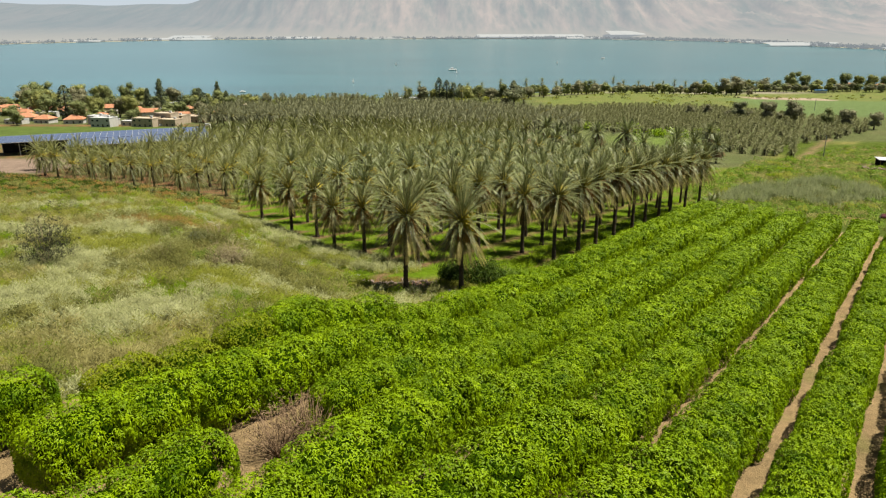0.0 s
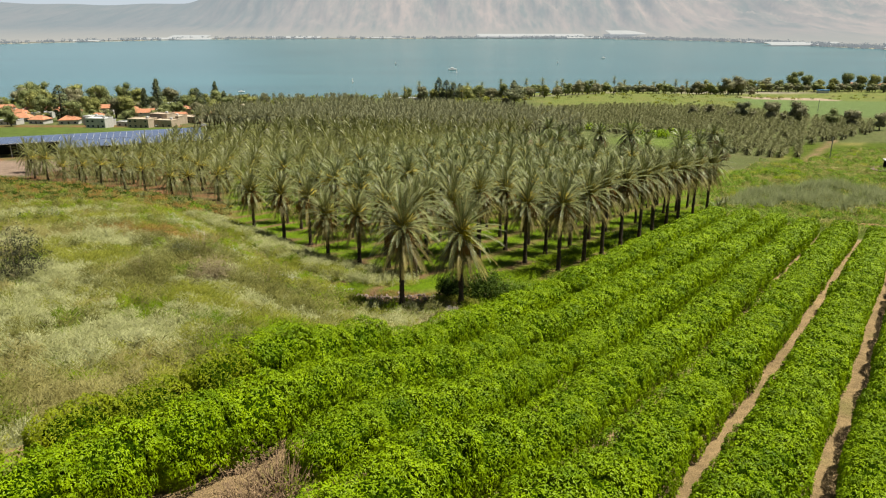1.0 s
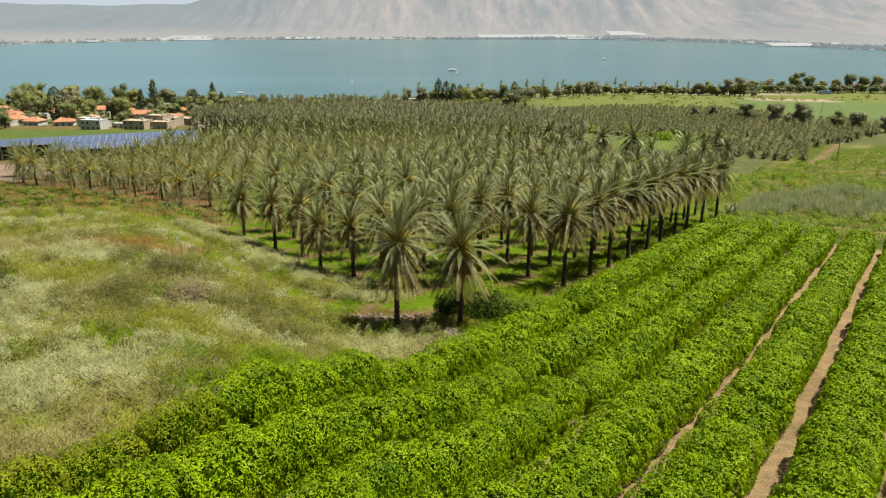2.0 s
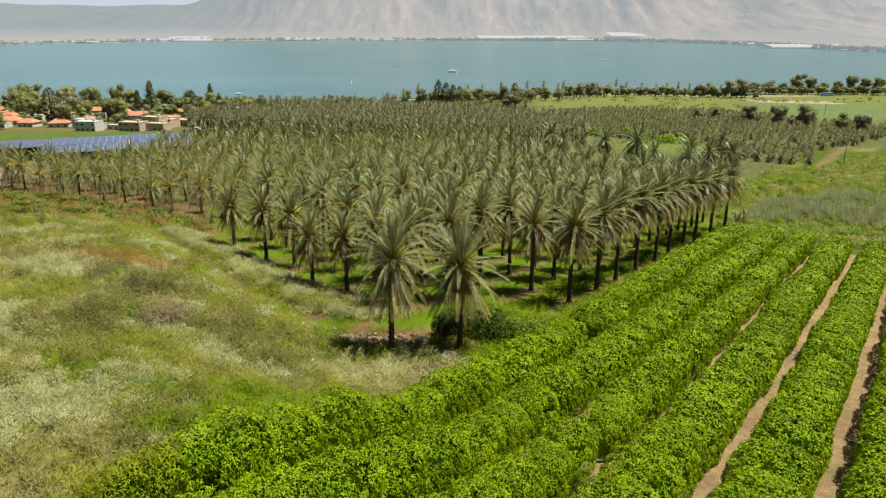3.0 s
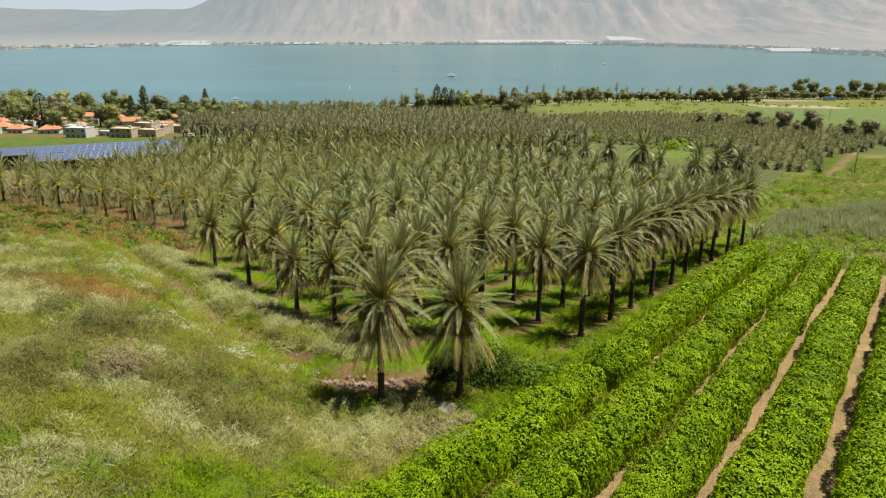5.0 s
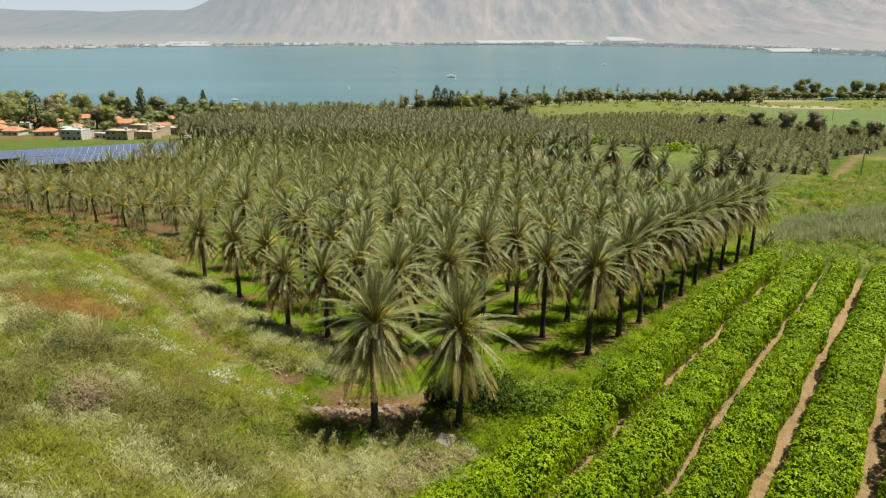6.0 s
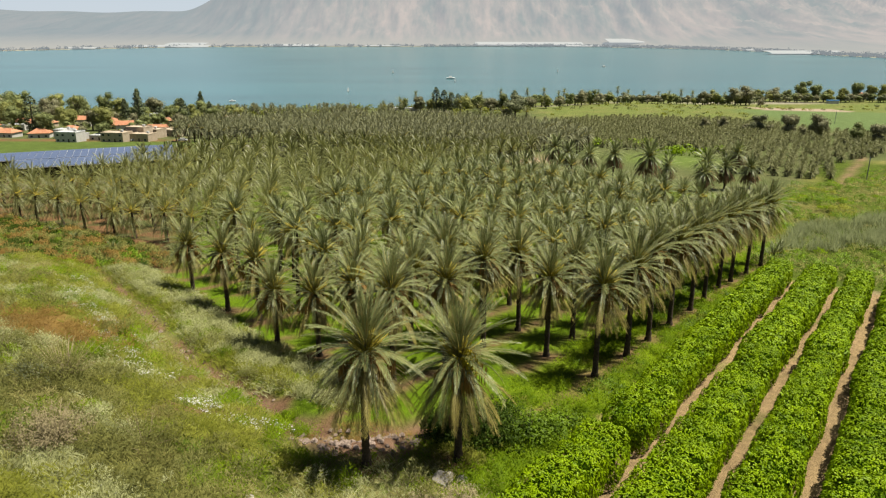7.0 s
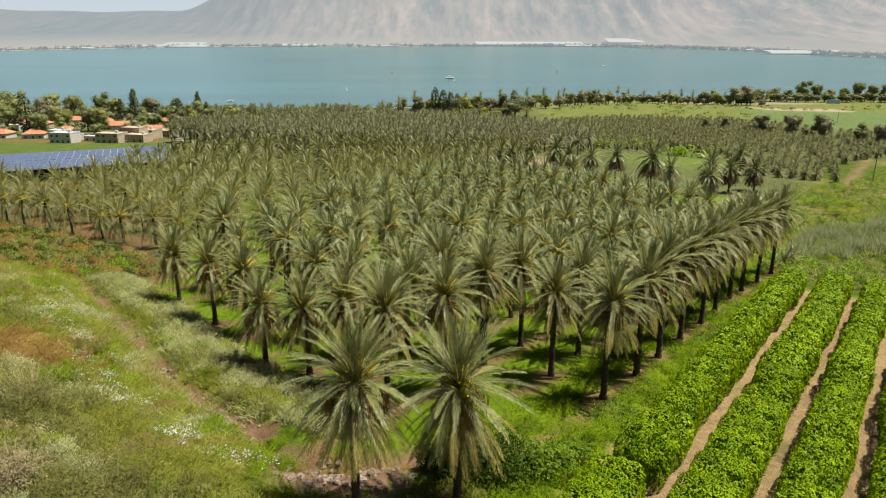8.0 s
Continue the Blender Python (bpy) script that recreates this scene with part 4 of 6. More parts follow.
def clumped(heap, centres, normals, gen, leaves, reach, size, wide, index=0, up=0.45, loose=0.28, stray=0.6):
    """Tufts of folded leaves, each spreading from a shoot's tip."""
    c, out = np.repeat(centres, leaves, 0), np.repeat(normals, leaves, 0)
    k = len(c)
    dome = out * 0.8 + np.array((0, 0, 1.0)) * up + gen.normal(0, stray, (k, 3))
    dome /= np.linalg.norm(dome, axis=1)[:, None]
    base = c + dome * reach * gen.uniform(0.55, 1.0, (k, 1))
    face = dome + gen.normal(0, loose, (k, 3))
    face /= np.linalg.norm(face, axis=1)[:, None]
    lay = gen.normal(0, 1, (k, 3)) - np.array((0, 0, 0.7))
    lay -= face * (lay * face).sum(1)[:, None]
    lay /= np.linalg.norm(lay, axis=1)[:, None] + 1e-9
    side = np.cross(face, lay)
    s = size * gen.uniform(0.7, 1.25, (k, 1))
    mid, tip, w = base + lay * s * 0.5 + face * s * 0.08, base + lay * s - np.array((0, 0, 0.1)) * s, side * s * wide
    v = np.concatenate([base, mid + w, mid - w, tip])
    i = np.arange(k)
    heap.add(v, np.concatenate([np.stack([i, i + k, i + 2 * k], 1), np.stack([i + k, i + 3 * k, i + 2 * k], 1)]), index)


CROWN_SIZE = (2.35, 1.62, 1.38)


def orchard_kind(leaves, size, wide, ma, sprays=120):
    """A boxy crown whose skin swells into rounded sprays of leaves with creases between them."""
    seeds, _ = lumpy_shell(gen, sprays, CROWN_SIZE, 4.4, 0.0, 4, 0.05, -0.8)
    reach = gen.uniform(0.34, 0.66, sprays)

    def skin(d):
        d = d / np.linalg.norm(d, axis=1)[:, None]
        p = d * ((np.abs(d) ** 4.4).sum(1) ** (-1 / 4.4))[:, None] * np.array(CROWN_SIZE) * 0.9
        p[:, 2] += CROWN_SIZE[2]
        far = np.linalg.norm(p[:, None, :] - seeds[None], axis=2) / reach
        swell = np.sqrt(np.clip(1 - far ** 2, 0, 1)).max(1)
        return p + d * (0.5 * swell - 0.26)[:, None], swell

    k = np.arange(leaves) + 0.5
    up = 1 - 1.62 * k / leaves
    w = k * 2.399963
    d = np.column_stack([np.sqrt(1 - up * up) * np.cos(w), np.sqrt(1 - up * up) * np.sin(w), up]) * np.array(CROWN_SIZE) + gen.normal(0, 0.06, (leaves, 3))
    d /= np.linalg.norm(d, axis=1)[:, None]
    t1 = np.cross(d, np.array((0.2, 0.3, 0.93)))
    t1 /= np.linalg.norm(t1, axis=1)[:, None]
    t2 = np.cross(d, t1)
    p, swell = skin(d)
    face = np.cross(skin(d + 0.02 * t1)[0] - p, skin(d + 0.02 * t2)[0] - p)
    face *= np.sign((face * d).sum(1))[:, None]
    face /= np.linalg.norm(face, axis=1)[:, None] + 1e-9
    hp = Heap()
    # Leaves thin out in the creases so the shade-coloured core shows.
    keep = gen.random(leaves) < np.clip(swell * 1.7 - 0.2, 0.03, 1)
    clumped(hp, (p - face * 0.05)[keep], face[keep], gen, 2, 0.08, size, wide, 0, 0.05, 0.22, 0.24)
    return hp.mesh("crown", [ma])


# Core of the crown; its dark colour stands for shade between sprays.
HULL = hull_mesh("inner_shade", CROWN_SIZE, M_INNER_SHADE, 0.0, 0.74)
fine_kinds = [orchard_kind(8000, 0.145, 0.17, M_ORCHARD) for _ in range(6)]
mid_kinds = [orchard_kind(4600, 0.175, 0.22, M_ORCHARD) for _ in range(4)]
fine_old = orchard_kind(6500, 0.15, 0.2, M_ORCHARD_OLD)
far_kinds = [orchard_kind(2600, 0.225, 0.28, M_ORCHARD) for _ in range(4)]
stem_v, stem_t = tube([(0, 0, -0.2), (0.05, 0, 0.5), (0.0, 0.1, 1.2)], [0.14, 0.11, 0.08], 7)
STEM = mesh_arrays("trunk", stem_v, stem_t, [M_WOOD])


def orchard_tree(a, c, kind, size=1.0, tall=1.0, slim=1.0, label="glossy bright green orchard tree in a clipped row"):
    x, y = at_plan(a, c)
    root = new("orchard_tree")
    turn = 54.7 + (180 if gen.random() < 0.5 else 0) + gen.uniform(-7, 7)
    root.matrix_basis = pose(x, y, gz(x, y), 0, 0, turn) @ Matrix.Diagonal((size * gen.uniform(0.95, 1.06), size * slim * gen.uniform(0.95, 1.04), size * tall, 1))
    tagged(root, label, "orchard tree", "trees of the orchard rows")
    child("trunk", STEM, root)
    child("inner_shade", HULL, root)
    child("crown", kind, root)


# the rows: place across, half-width against the common tree, and the unbroken stretches along
ROWS = [(-28.5, 0.98, ((-9.0, 10.2), (11.8, 60.9), (62.7, 122.5))), (-23.55, 1.03, ((7.2, 78.5), (79.3, 122.5))), (-19.05, 0.9, ((-9.0, 11.2), (17.6, 40.9), (43.0, 59.0), (59.9, 122.5))),
        (-14.45, 1.06, ((-9.0, 28.7), (29.5, 97.0), (97.9, 122.5))), (-9.4, 1.1, ((-9.0, 45.4), (46.3, 87.0), (87.9, 122.5))), (-4.3, 1.12, ((-9.0, 66.0), (66.6, 122.5))),
        (0.35, 0.9, ((-9.0, 47.2), (47.9, 123.5))), (4.7, 1.0, ((-9.0, 124.0),))]
for r, (c, girth, runs) in enumerate(ROWS):
    for start, end in runs:
        count = max(1, round((end - start - 0.6) / 3.4))
        for k in range(count):
            a = start + 1.9 + (end - start - 3.8) * k / max(1, count - 1) + gen.uniform(-0.3, 0.3) * (0 < k < count - 1)
            c_here = c + (float(row_bend(a)) if r < 2 else 0.0)
            x, y = at_plan(a, c_here)
            if not (-0.72 * (y + 12) - 4 < x < 0.68 * (y + 4) + 5 and y > 10):
                continue
            low = r == 0 and 11 < a < 22
            pick = fine_old if low else (fine_kinds[int(gen.integers(0, 6))] if a < 46 else mid_kinds[int(gen.integers(0, 4))] if a < 84 else far_kinds[int(gen.integers(0, 4))])
            orchard_tree(a, c_here + gen.uniform(-0.15, 0.15), pick, (0.86 if low else 1.0) * gen.uniform(0.95, 1.04), gen.uniform(0.94, 1.2), girth * gen.uniform(0.97, 1.07))


# ---- meadow, ditch and verges ----
def tufts(name, spots, heights, ma, label, blades=7, wide=0.06, spread=0.3, lean=1.2):
    """A field of grass tufts in one mesh: each blade is a narrow bent triangle pair."""
    n = len(spots)
    k = n * blades
    base = np.repeat(np.asarray(spots, float), blades, 0)
    h = np.repeat(np.asarray(heights, float), blades) * gen.uniform(0.6, 1.15, k)
    w = gen.uniform(0, 2 * math.pi, k)
    root = np.stack([base[:, 0] + gen.normal(0, spread, k), base[:, 1] + gen.normal(0, spread, k)], 1)
    z = np.repeat(ground_z(np.asarray(spots)[:, 0], np.asarray(spots)[:, 1]), blades) + h * gen.uniform(-0.1, 0.5, k)
    out = np.stack([np.cos(w), np.sin(w)], 1)
    side = np.stack([-np.sin(w), np.cos(w)], 1) * wide * (0.7 + h)[:, None]
    ln = lean * gen.uniform(0.4, 1.3, k)
    p0 = np.column_stack([root - side * 0.5, z])
    p1 = np.column_stack([root + side * 0.5, z])
    p2 = np.column_stack([root + out * (ln * h * 0.3)[:, None], z + h * 0.35])
    p3 = np.column_stack([root + out * (ln * h * 0.7)[:, None] + side * 0.3, z + h * 0.55])
    v = np.concatenate([p0, p1, p2, p3])
    i = np.arange(k)
    t = np.concatenate([np.stack([i, i + k, i + 2 * k], 1), np.stack([i + k, i + 3 * k, i + 2 * k], 1)])
    face = np.cross(v[t[:, 1]] - v[t[:, 0]], v[t[:, 2]] - v[t[:, 0]])
    t = np.where(face[:, 2:3] < 0, t[:, ::-1], t)
    me = mesh_arrays(name, v, t, [ma], smooth=True)
    n4 = np.column_stack([np.tile(out, (4, 1)) * 0.3, np.ones(4 * k)])
    me.normals_split_custom_set_from_vertices(n4 / np.linalg.norm(n4, axis=1)[:, None])
    return tagged(new(name, me), label, "grass", kind="stuff")


def scatter(count, x0, x1, y0, y1, keep):
    x, y = gen.uniform(x0, x1, count), gen.uniform(y0, y1, count)
    ok = keep(x, y)
    return np.stack([x[ok], y[ok]], 1)


def on_meadow(x, y):
    a, c = plan(x, y)
    d = side_of_ditch(x, y)
    line = to_line(x, y, DITCH)
    ok = (c < -31.8 + row_bend(a)) & ((d > 1.0) | (y < 70) & (x < 4)) & (line > 0.75 + 0.35 * lumps(x, y, 2.0, 2)) & (y < 116 - 0.1 * (x + 50)) & (x > -0.75 * (y + 14) - 6)
    return ok & (hollow(x, y) < 0.35 + 0.25 * lumps(x, y, 1.3, 6))


def patch(x, y, size, seed, lo):
    return lumps(x, y, size, seed) + 0.35 * lumps(x, y, size / 3.1, seed + 4) > lo


AREA = (-95, 6, 24, 128)
for kind, (name, ma, count, tall, lab) in enumerate((
        ("meadow_grass", M_GRASS, 80000, (0.35, 0.85), "tall uneven green meadow grass in tufts"), ("dry_grass", M_DRY, 80000, (0.3, 0.7), "straw coloured dry grass among the green meadow"),
        ("feather_grass", M_FEATHER, 80000, (0.4, 0.85), "pale feathery seed grass in broad drifts"), ("lush_weeds", M_LUSH, 80000, (0.3, 0.7), "bright green weeds in patches of the meadow"),
        ("brush_weeds", M_BRUSH, 80000, (0.4, 0.9), "dull olive brush weeds in the meadow"), ("rusty_grass", M_RUST, 80000, (0.3, 0.7), "rust brown dried grass patch on the meadow"))):
    pts = scatter(count, *AREA, lambda x, y: on_meadow(x, y) & (gen.random(len(x)) < np.clip(1.45 - y / 110, 0.35, 1)) & (np.argmax(growth(x, y) + gen.normal(0, 0.3, x.shape + (6,)), -1) == kind))
    tufts(name, pts, gen.uniform(*tall, len(pts)), ma, lab, 9, 0.032, 0.34, 0.9)

# banks on the grove's side of the ditch, and the verge along the orchard
BANK = [(-42.0, 116.0), (-30.5, 103.0), (-22.0, 91.0), (-13.0, 80.5), (-6.0, 76.5)]
pts = scatter(16000, -50, 0, 70, 122, lambda x, y: (to_line(x, y, BANK) < 3.0 + 1.2 * lumps(x, y, 4, 3)) & (to_line(x, y, DITCH) > 0.8))
tufts("bank_grass", pts, gen.uniform(0.35, 0.8, len(pts)), M_GRASS, "tangled green grass on the ditch bank")
pts = scatter(9000, -50, 0, 70, 122, lambda x, y: (to_line(x, y, BANK) < 2.8) & (to_line(x, y, DITCH) > 0.8) & patch(x, y, 5, 3, -0.3))
tufts("bank_silver_grass", pts, gen.uniform(0.35, 0.8, len(pts)), M_FEATHER, "silvery grass along the ditch bank", 8, 0.05)
pts = scatter(30000, -4, 62, 58, 138, lambda x, y: (plan(x, y)[1] < -31.0) & (plan(x, y)[1] > -40 + 0.8 * lumps(x, y, 5, 2)) & (plan(x, y)[0] > 50) & (lumps(x, y, 4, 6) > -0.75) & (bare_strip(x, y) < 0.35))
tufts("verge_grass", pts, gen.uniform(0.25, 0.6, len(pts)), M_LUSH, "thick bright green grass between orchard and palms", 6, 0.07)


def grove_floor(x, y):
    u = 0.616 * (x - 14.3) + 0.788 * (y - 81)
    v = -0.788 * (x - 14.3) + 0.616 * (y - 81)
    edge = np.where(x < -4, 106 - 1.72 * (x + 27), 68 + 1.1 * (x + 4))
    strip = bare_strip(x, y) > 0.35
    return (y > edge + 1) & (v > -3) & (y < 135) & (x < 58) & (x + 0.35 * (y - 100) > -28) & ~strip


pts = scatter(18000, -34, 58, 66, 135, grove_floor)
tufts("grove_grass", pts, gen.uniform(0.12, 0.32, len(pts)), M_LUSH, "short bright green grass under the palms", 5, 0.07)


def blossoms(name, spots, heights, ma, size, label):
    """Little flower heads: crossed petals on the grass."""
    n = len(spots)
    z = ground_z(spots[:, 0], spots[:, 1]) + heights
    c = np.column_stack([spots, z])
    s = size * gen.uniform(0.6, 1.3, (n, 1))
    w = gen.uniform(0, 6.28, n)
    a = np.column_stack([np.cos(w), np.sin(w), 0.25 * gen.normal(0, 1, n)]) * s
    b = np.column_stack([-np.sin(w), np.cos(w), 0.25 * gen.normal(0, 1, n)]) * s
    v = np.concatenate([c + a, c + b, c - a, c - b, c - np.array((0, 0, 0.4)) * s, c + np.array((0, 0, 0.4)) * s])
    i = np.arange(n)
    t = np.concatenate([np.stack([i + p * n, i + q * n, i + r * n], 1) for p, q, r in ((0, 1, 5), (1, 2, 5), (2, 3, 5), (3, 0, 5), (0, 3, 4), (1, 0, 4))])
    return tagged(new(name, mesh_arrays(name, v, t, [ma])), label, "flowers", kind="stuff")


STRIP = [(-41.0, 101.0), (-35.0, 92.0), (-29.0, 85.0), (-24.0, 78.0), (-20.0, 74.0), (-15.0, 70.0), (-11.0, 68.5)]
pts = scatter(130000, -55, 2, 60, 118, lambda x, y: (to_line(x, y, STRIP) + np.abs(gen.normal(0, 0.7, x.shape)) < 1.9 + 1.0 * lumps(x, y, 3, 4)) & (lumps(x, y, 2.2, 3) + 0.4 * lumps(x, y, 0.9, 6) > -0.05))
blossoms("meadow_flowers", pts, gen.uniform(0.3, 0.7, len(pts)), M_PETAL, 0.045, "drifts of small white meadow flowers")
pts = scatter(26000, *AREA, lambda x, y: on_meadow(x, y) & (lumps(x, y, 6, 5) + 0.5 * lumps(x, y, 1.7, 8) > 0.5))
blossoms("scattered_flowers", pts, gen.uniform(0.4, 0.85, len(pts)), M_PETAL, 0.022, "scattered tiny white blossoms in tall grass")
pts = scatter(7000, -46, -2, 66, 118, lambda x, y: (to_line(x, y, BANK) < 2.4) & (lumps(x, y, 2.4, 9) > 0.35))
blossoms("bank_flowers", pts, gen.uniform(0.4, 0.8, len(pts)), M_PETAL, 0.035, "white flowers on the ditch bank")
pts = scatter(500, -26, 6, 60, 80, lambda x, y: np.hypot(x + 12.5, y - 73.5) < 1.4)
blossoms("yellow_flowers", pts[:60], np.full(min(60, len(pts)), 0.5), M_FLOWER_YELLOW, 0.07, "small clump of yellow flowers by the ditch")


def weed_mounds(name, count, ring, keep, mats, choose, label, low=(0.3, 0.75), wide=(0.5, 1.4), flake=0.15, clumps=16, leaves=8, thin=0.12):
    """Soft low mounds of weeds and tall grass, in one mesh of fine blades; choose gives the number of the material at each place."""
    pts = scatter(count, *ring, keep)
    which, at = choose(pts[:, 0], pts[:, 1]), np.column_stack([pts, ground_z(pts[:, 0], pts[:, 1]) - 0.1])
    points, ways, kinds = [], [], []
    for q, kind in zip(at, which):
        r, h = gen.uniform(*wide), gen.uniform(*low)
        p, nrm = lumpy_shell(gen, clumps, (r, r * gen.uniform(0.7, 1.2), h / 2), 2.0, -0.1, 5, 0.4, -0.1)
        points.append(p * gen.uniform(0.75, 1.05, (len(p), 1)) + q)
        ways.append(nrm)
        kinds.append(np.full(len(p) * leaves, kind))
    c, out, kinds = np.repeat(np.concatenate(points), leaves, 0), np.repeat(np.concatenate(ways), leaves, 0), np.concatenate(kinds)
    k = len(c)
    way = out * 0.7 + np.array((0, 0, 0.7)) + gen.normal(0, 0.45, (k, 3))
    way /= np.linalg.norm(way, axis=1)[:, None]
    side = np.cross(way, gen.normal(0, 1, (k, 3)))
    side /= np.linalg.norm(side, axis=1)[:, None] + 1e-9
    s = flake * 1.7 * gen.uniform(0.6, 1.3, (k, 1))
    base = c + gen.normal(0, 0.13, (k, 3))
    mid, tip = base + way * s * 0.5 + side * s * thin, base + way * s - np.array((0, 0, 0.25)) * s
    v = np.concatenate([base - side * s * thin, mid, tip])
    i = np.arange(k)
    t = np.stack([i, i + k, i + 2 * k], 1)
    soft = out * 0.9 + np.array((0, 0, 0.7))
    face = np.cross(v[t[:, 1]] - v[t[:, 0]], v[t[:, 2]] - v[t[:, 0]])
    t = np.where(((face * soft).sum(1) < 0)[:, None], t[:, ::-1], t)
    me = mesh_arrays(name, v, t, mats, kinds, True)
    soft /= np.linalg.norm(soft, axis=1)[:, None]
    me.normals_split_custom_set_from_vertices(np.tile(soft, (3, 1)))
    return tagged(new(name, me), label, "weeds", kind="stuff")


def by_waves(weigh):
    """Picks among materials by slow waves over the land, with some chance."""
    return lambda x, y: np.argmax(np.stack([lumps(x, y, sz, sd) + gen.normal(0, 0.2, x.shape) + bias for sz, sd, bias in weigh], -1), -1)


def by_growth(x, y):
    return np.argmax(growth(x, y) + gen.normal(0, 0.22, x.shape + (6,)), -1)


MEADOW_MATS = [M_GRASS, M_DRY, M_FEATHER, M_LUSH, M_BRUSH, M_RUST]
weed_mounds("meadow_weeds", 5200, (-62, 5, 28, 122), lambda x, y: on_meadow(x, y) & (to_line(x, y, DITCH) > 1.8) & (gen.random(len(x)) < np.clip(1.5 - y / 100, 0.4, 1)), MEADOW_MATS, by_growth,
            "soft tangled mounds of meadow weeds and grass", (0.45, 1.3), (0.45, 1.2), 0.15, 18, 14, 0.12)
weed_mounds("tall_weeds", 1300, (-70, 4, 30, 112), lambda x, y: on_meadow(x, y) & (to_line(x, y, DITCH) > 3.2) & (growth(x, y)[..., 4] > 0.5), [M_BRUSH, M_SAGE, M_OLIVE, M_THICKET],
            by_waves([(5, 11, 0.2), (3, 5, 0.1), (4, 2, -0.1), (3, 7, -0.25)]), "tall tangled weeds standing in clumps on the meadow", (1.0, 2.3), (0.7, 1.6), 0.15, 36, 13, 0.12)
weed_mounds("bank_weeds", 5200, (-50, 2, 68, 122), lambda x, y: (to_line(x, y, BANK) < 2.8) & (to_line(x, y, DITCH) > 1.5) & (hollow(x, y) < 0.3), [M_GRASS, M_FEATHER, M_LUSH, M_SAGE],
            by_waves([(5, 8, 0.0), (4, 5, 0.45), (4, 7, -0.5), (3, 3, -0.25)]), "soft mounds of weeds on the ditch bank", (0.7, 1.6), (0.6, 1.3), 0.15, 18, 14, 0.12)
weed_mounds("verge_weeds", 5200, (2, 60, 60, 128), lambda x, y: (plan(x, y)[1] < -31.2) & (plan(x, y)[1] > -38 + 1.2 * lumps(x, y, 5, 2)) & (plan(x, y)[0] > 52) & (plan(x, y)[0] < 126) & (np.hypot(x - 12.5, y - 71.4) > 1.9) & (bare_strip(x, y) < 0.35), [M_LUSH, M_GRASS, M_THICKET],
            by_waves([(5, 3, 0.35), (4, 8, -0.25), (3, 5, 0.0)]), "thick bright green weeds between orchard and palms", (0.35, 0.95), (0.5, 1.2), 0.15, 16, 12, 0.16)
pts = scatter(5200, -10, 6, 65, 76, lambda x, y: (to_line(x, y, [(-7.5, 69.5), (-4, 70), (0, 69.5), (4, 71.5)]) < 1.6) & patch(x, y, 2.2, 4, -0.2))
tufts("ditch_dry_grass", pts, gen.uniform(0.15, 0.35, len(pts)), M_RUST, "reddish dried grass among the ditch stones", 6, 0.04, 0.2)


def bush(x, y, wide, tall, ma, label, twiggy=False, clumps=150, leaves=10, size=0.18):
    root = new("bush")
    root.matrix_basis = pose(x, y, gz(x, y) - 0.1, 0, 0, gen.uniform(0, 360))
    tagged(root, label, "bush", "bushes of the meadow")
    hp = Heap()
    lobes = 14
    for k in range(lobes):
        w, q = gen.uniform(0, 6.28), gen.uniform(0.08, 0.4) * wide
        r = wide * gen.uniform(0.22, 0.34)
        p, nrm = lumpy_shell(gen, clumps // lobes, (r, r, tall * gen.uniform(0.3, 0.5)), 2.0, 0.0, 7, 0.45, -0.4)
        p = p * gen.uniform(0.7, 1.06, (len(p), 1)) + np.array((q * math.cos(w), q * math.sin(w), 0))
        clumped(hp, p, nrm, gen, leaves, 0.3, size, 0.24 if ma in (M_DEEP, M_THICKET) else 0.13)
    child("foliage", hp.mesh("foliage", [ma]), root)
    tw = Heap()
    for k in range(60 if twiggy else 14):
        w, e = gen.uniform(0, 6.28), gen.uniform(0.4, 1.4)
        d = np.array((math.cos(w) * math.cos(e) * wide / 2, math.sin(w) * math.cos(e) * wide / 2, math.sin(e) * tall))
        q = d * gen.uniform(0.75, 1.02)
        v, t = tube([(0, 0, 0), q * 0.5 + gen.normal(0, 0.08, 3), q], [0.03, 0.02, 0.008], 3)
        tw.add(v, t, 0)
    child("twig_frame", tw.mesh("twig_frame", [M_DEAD if ma is M_DEAD else M_TWIG]), root)


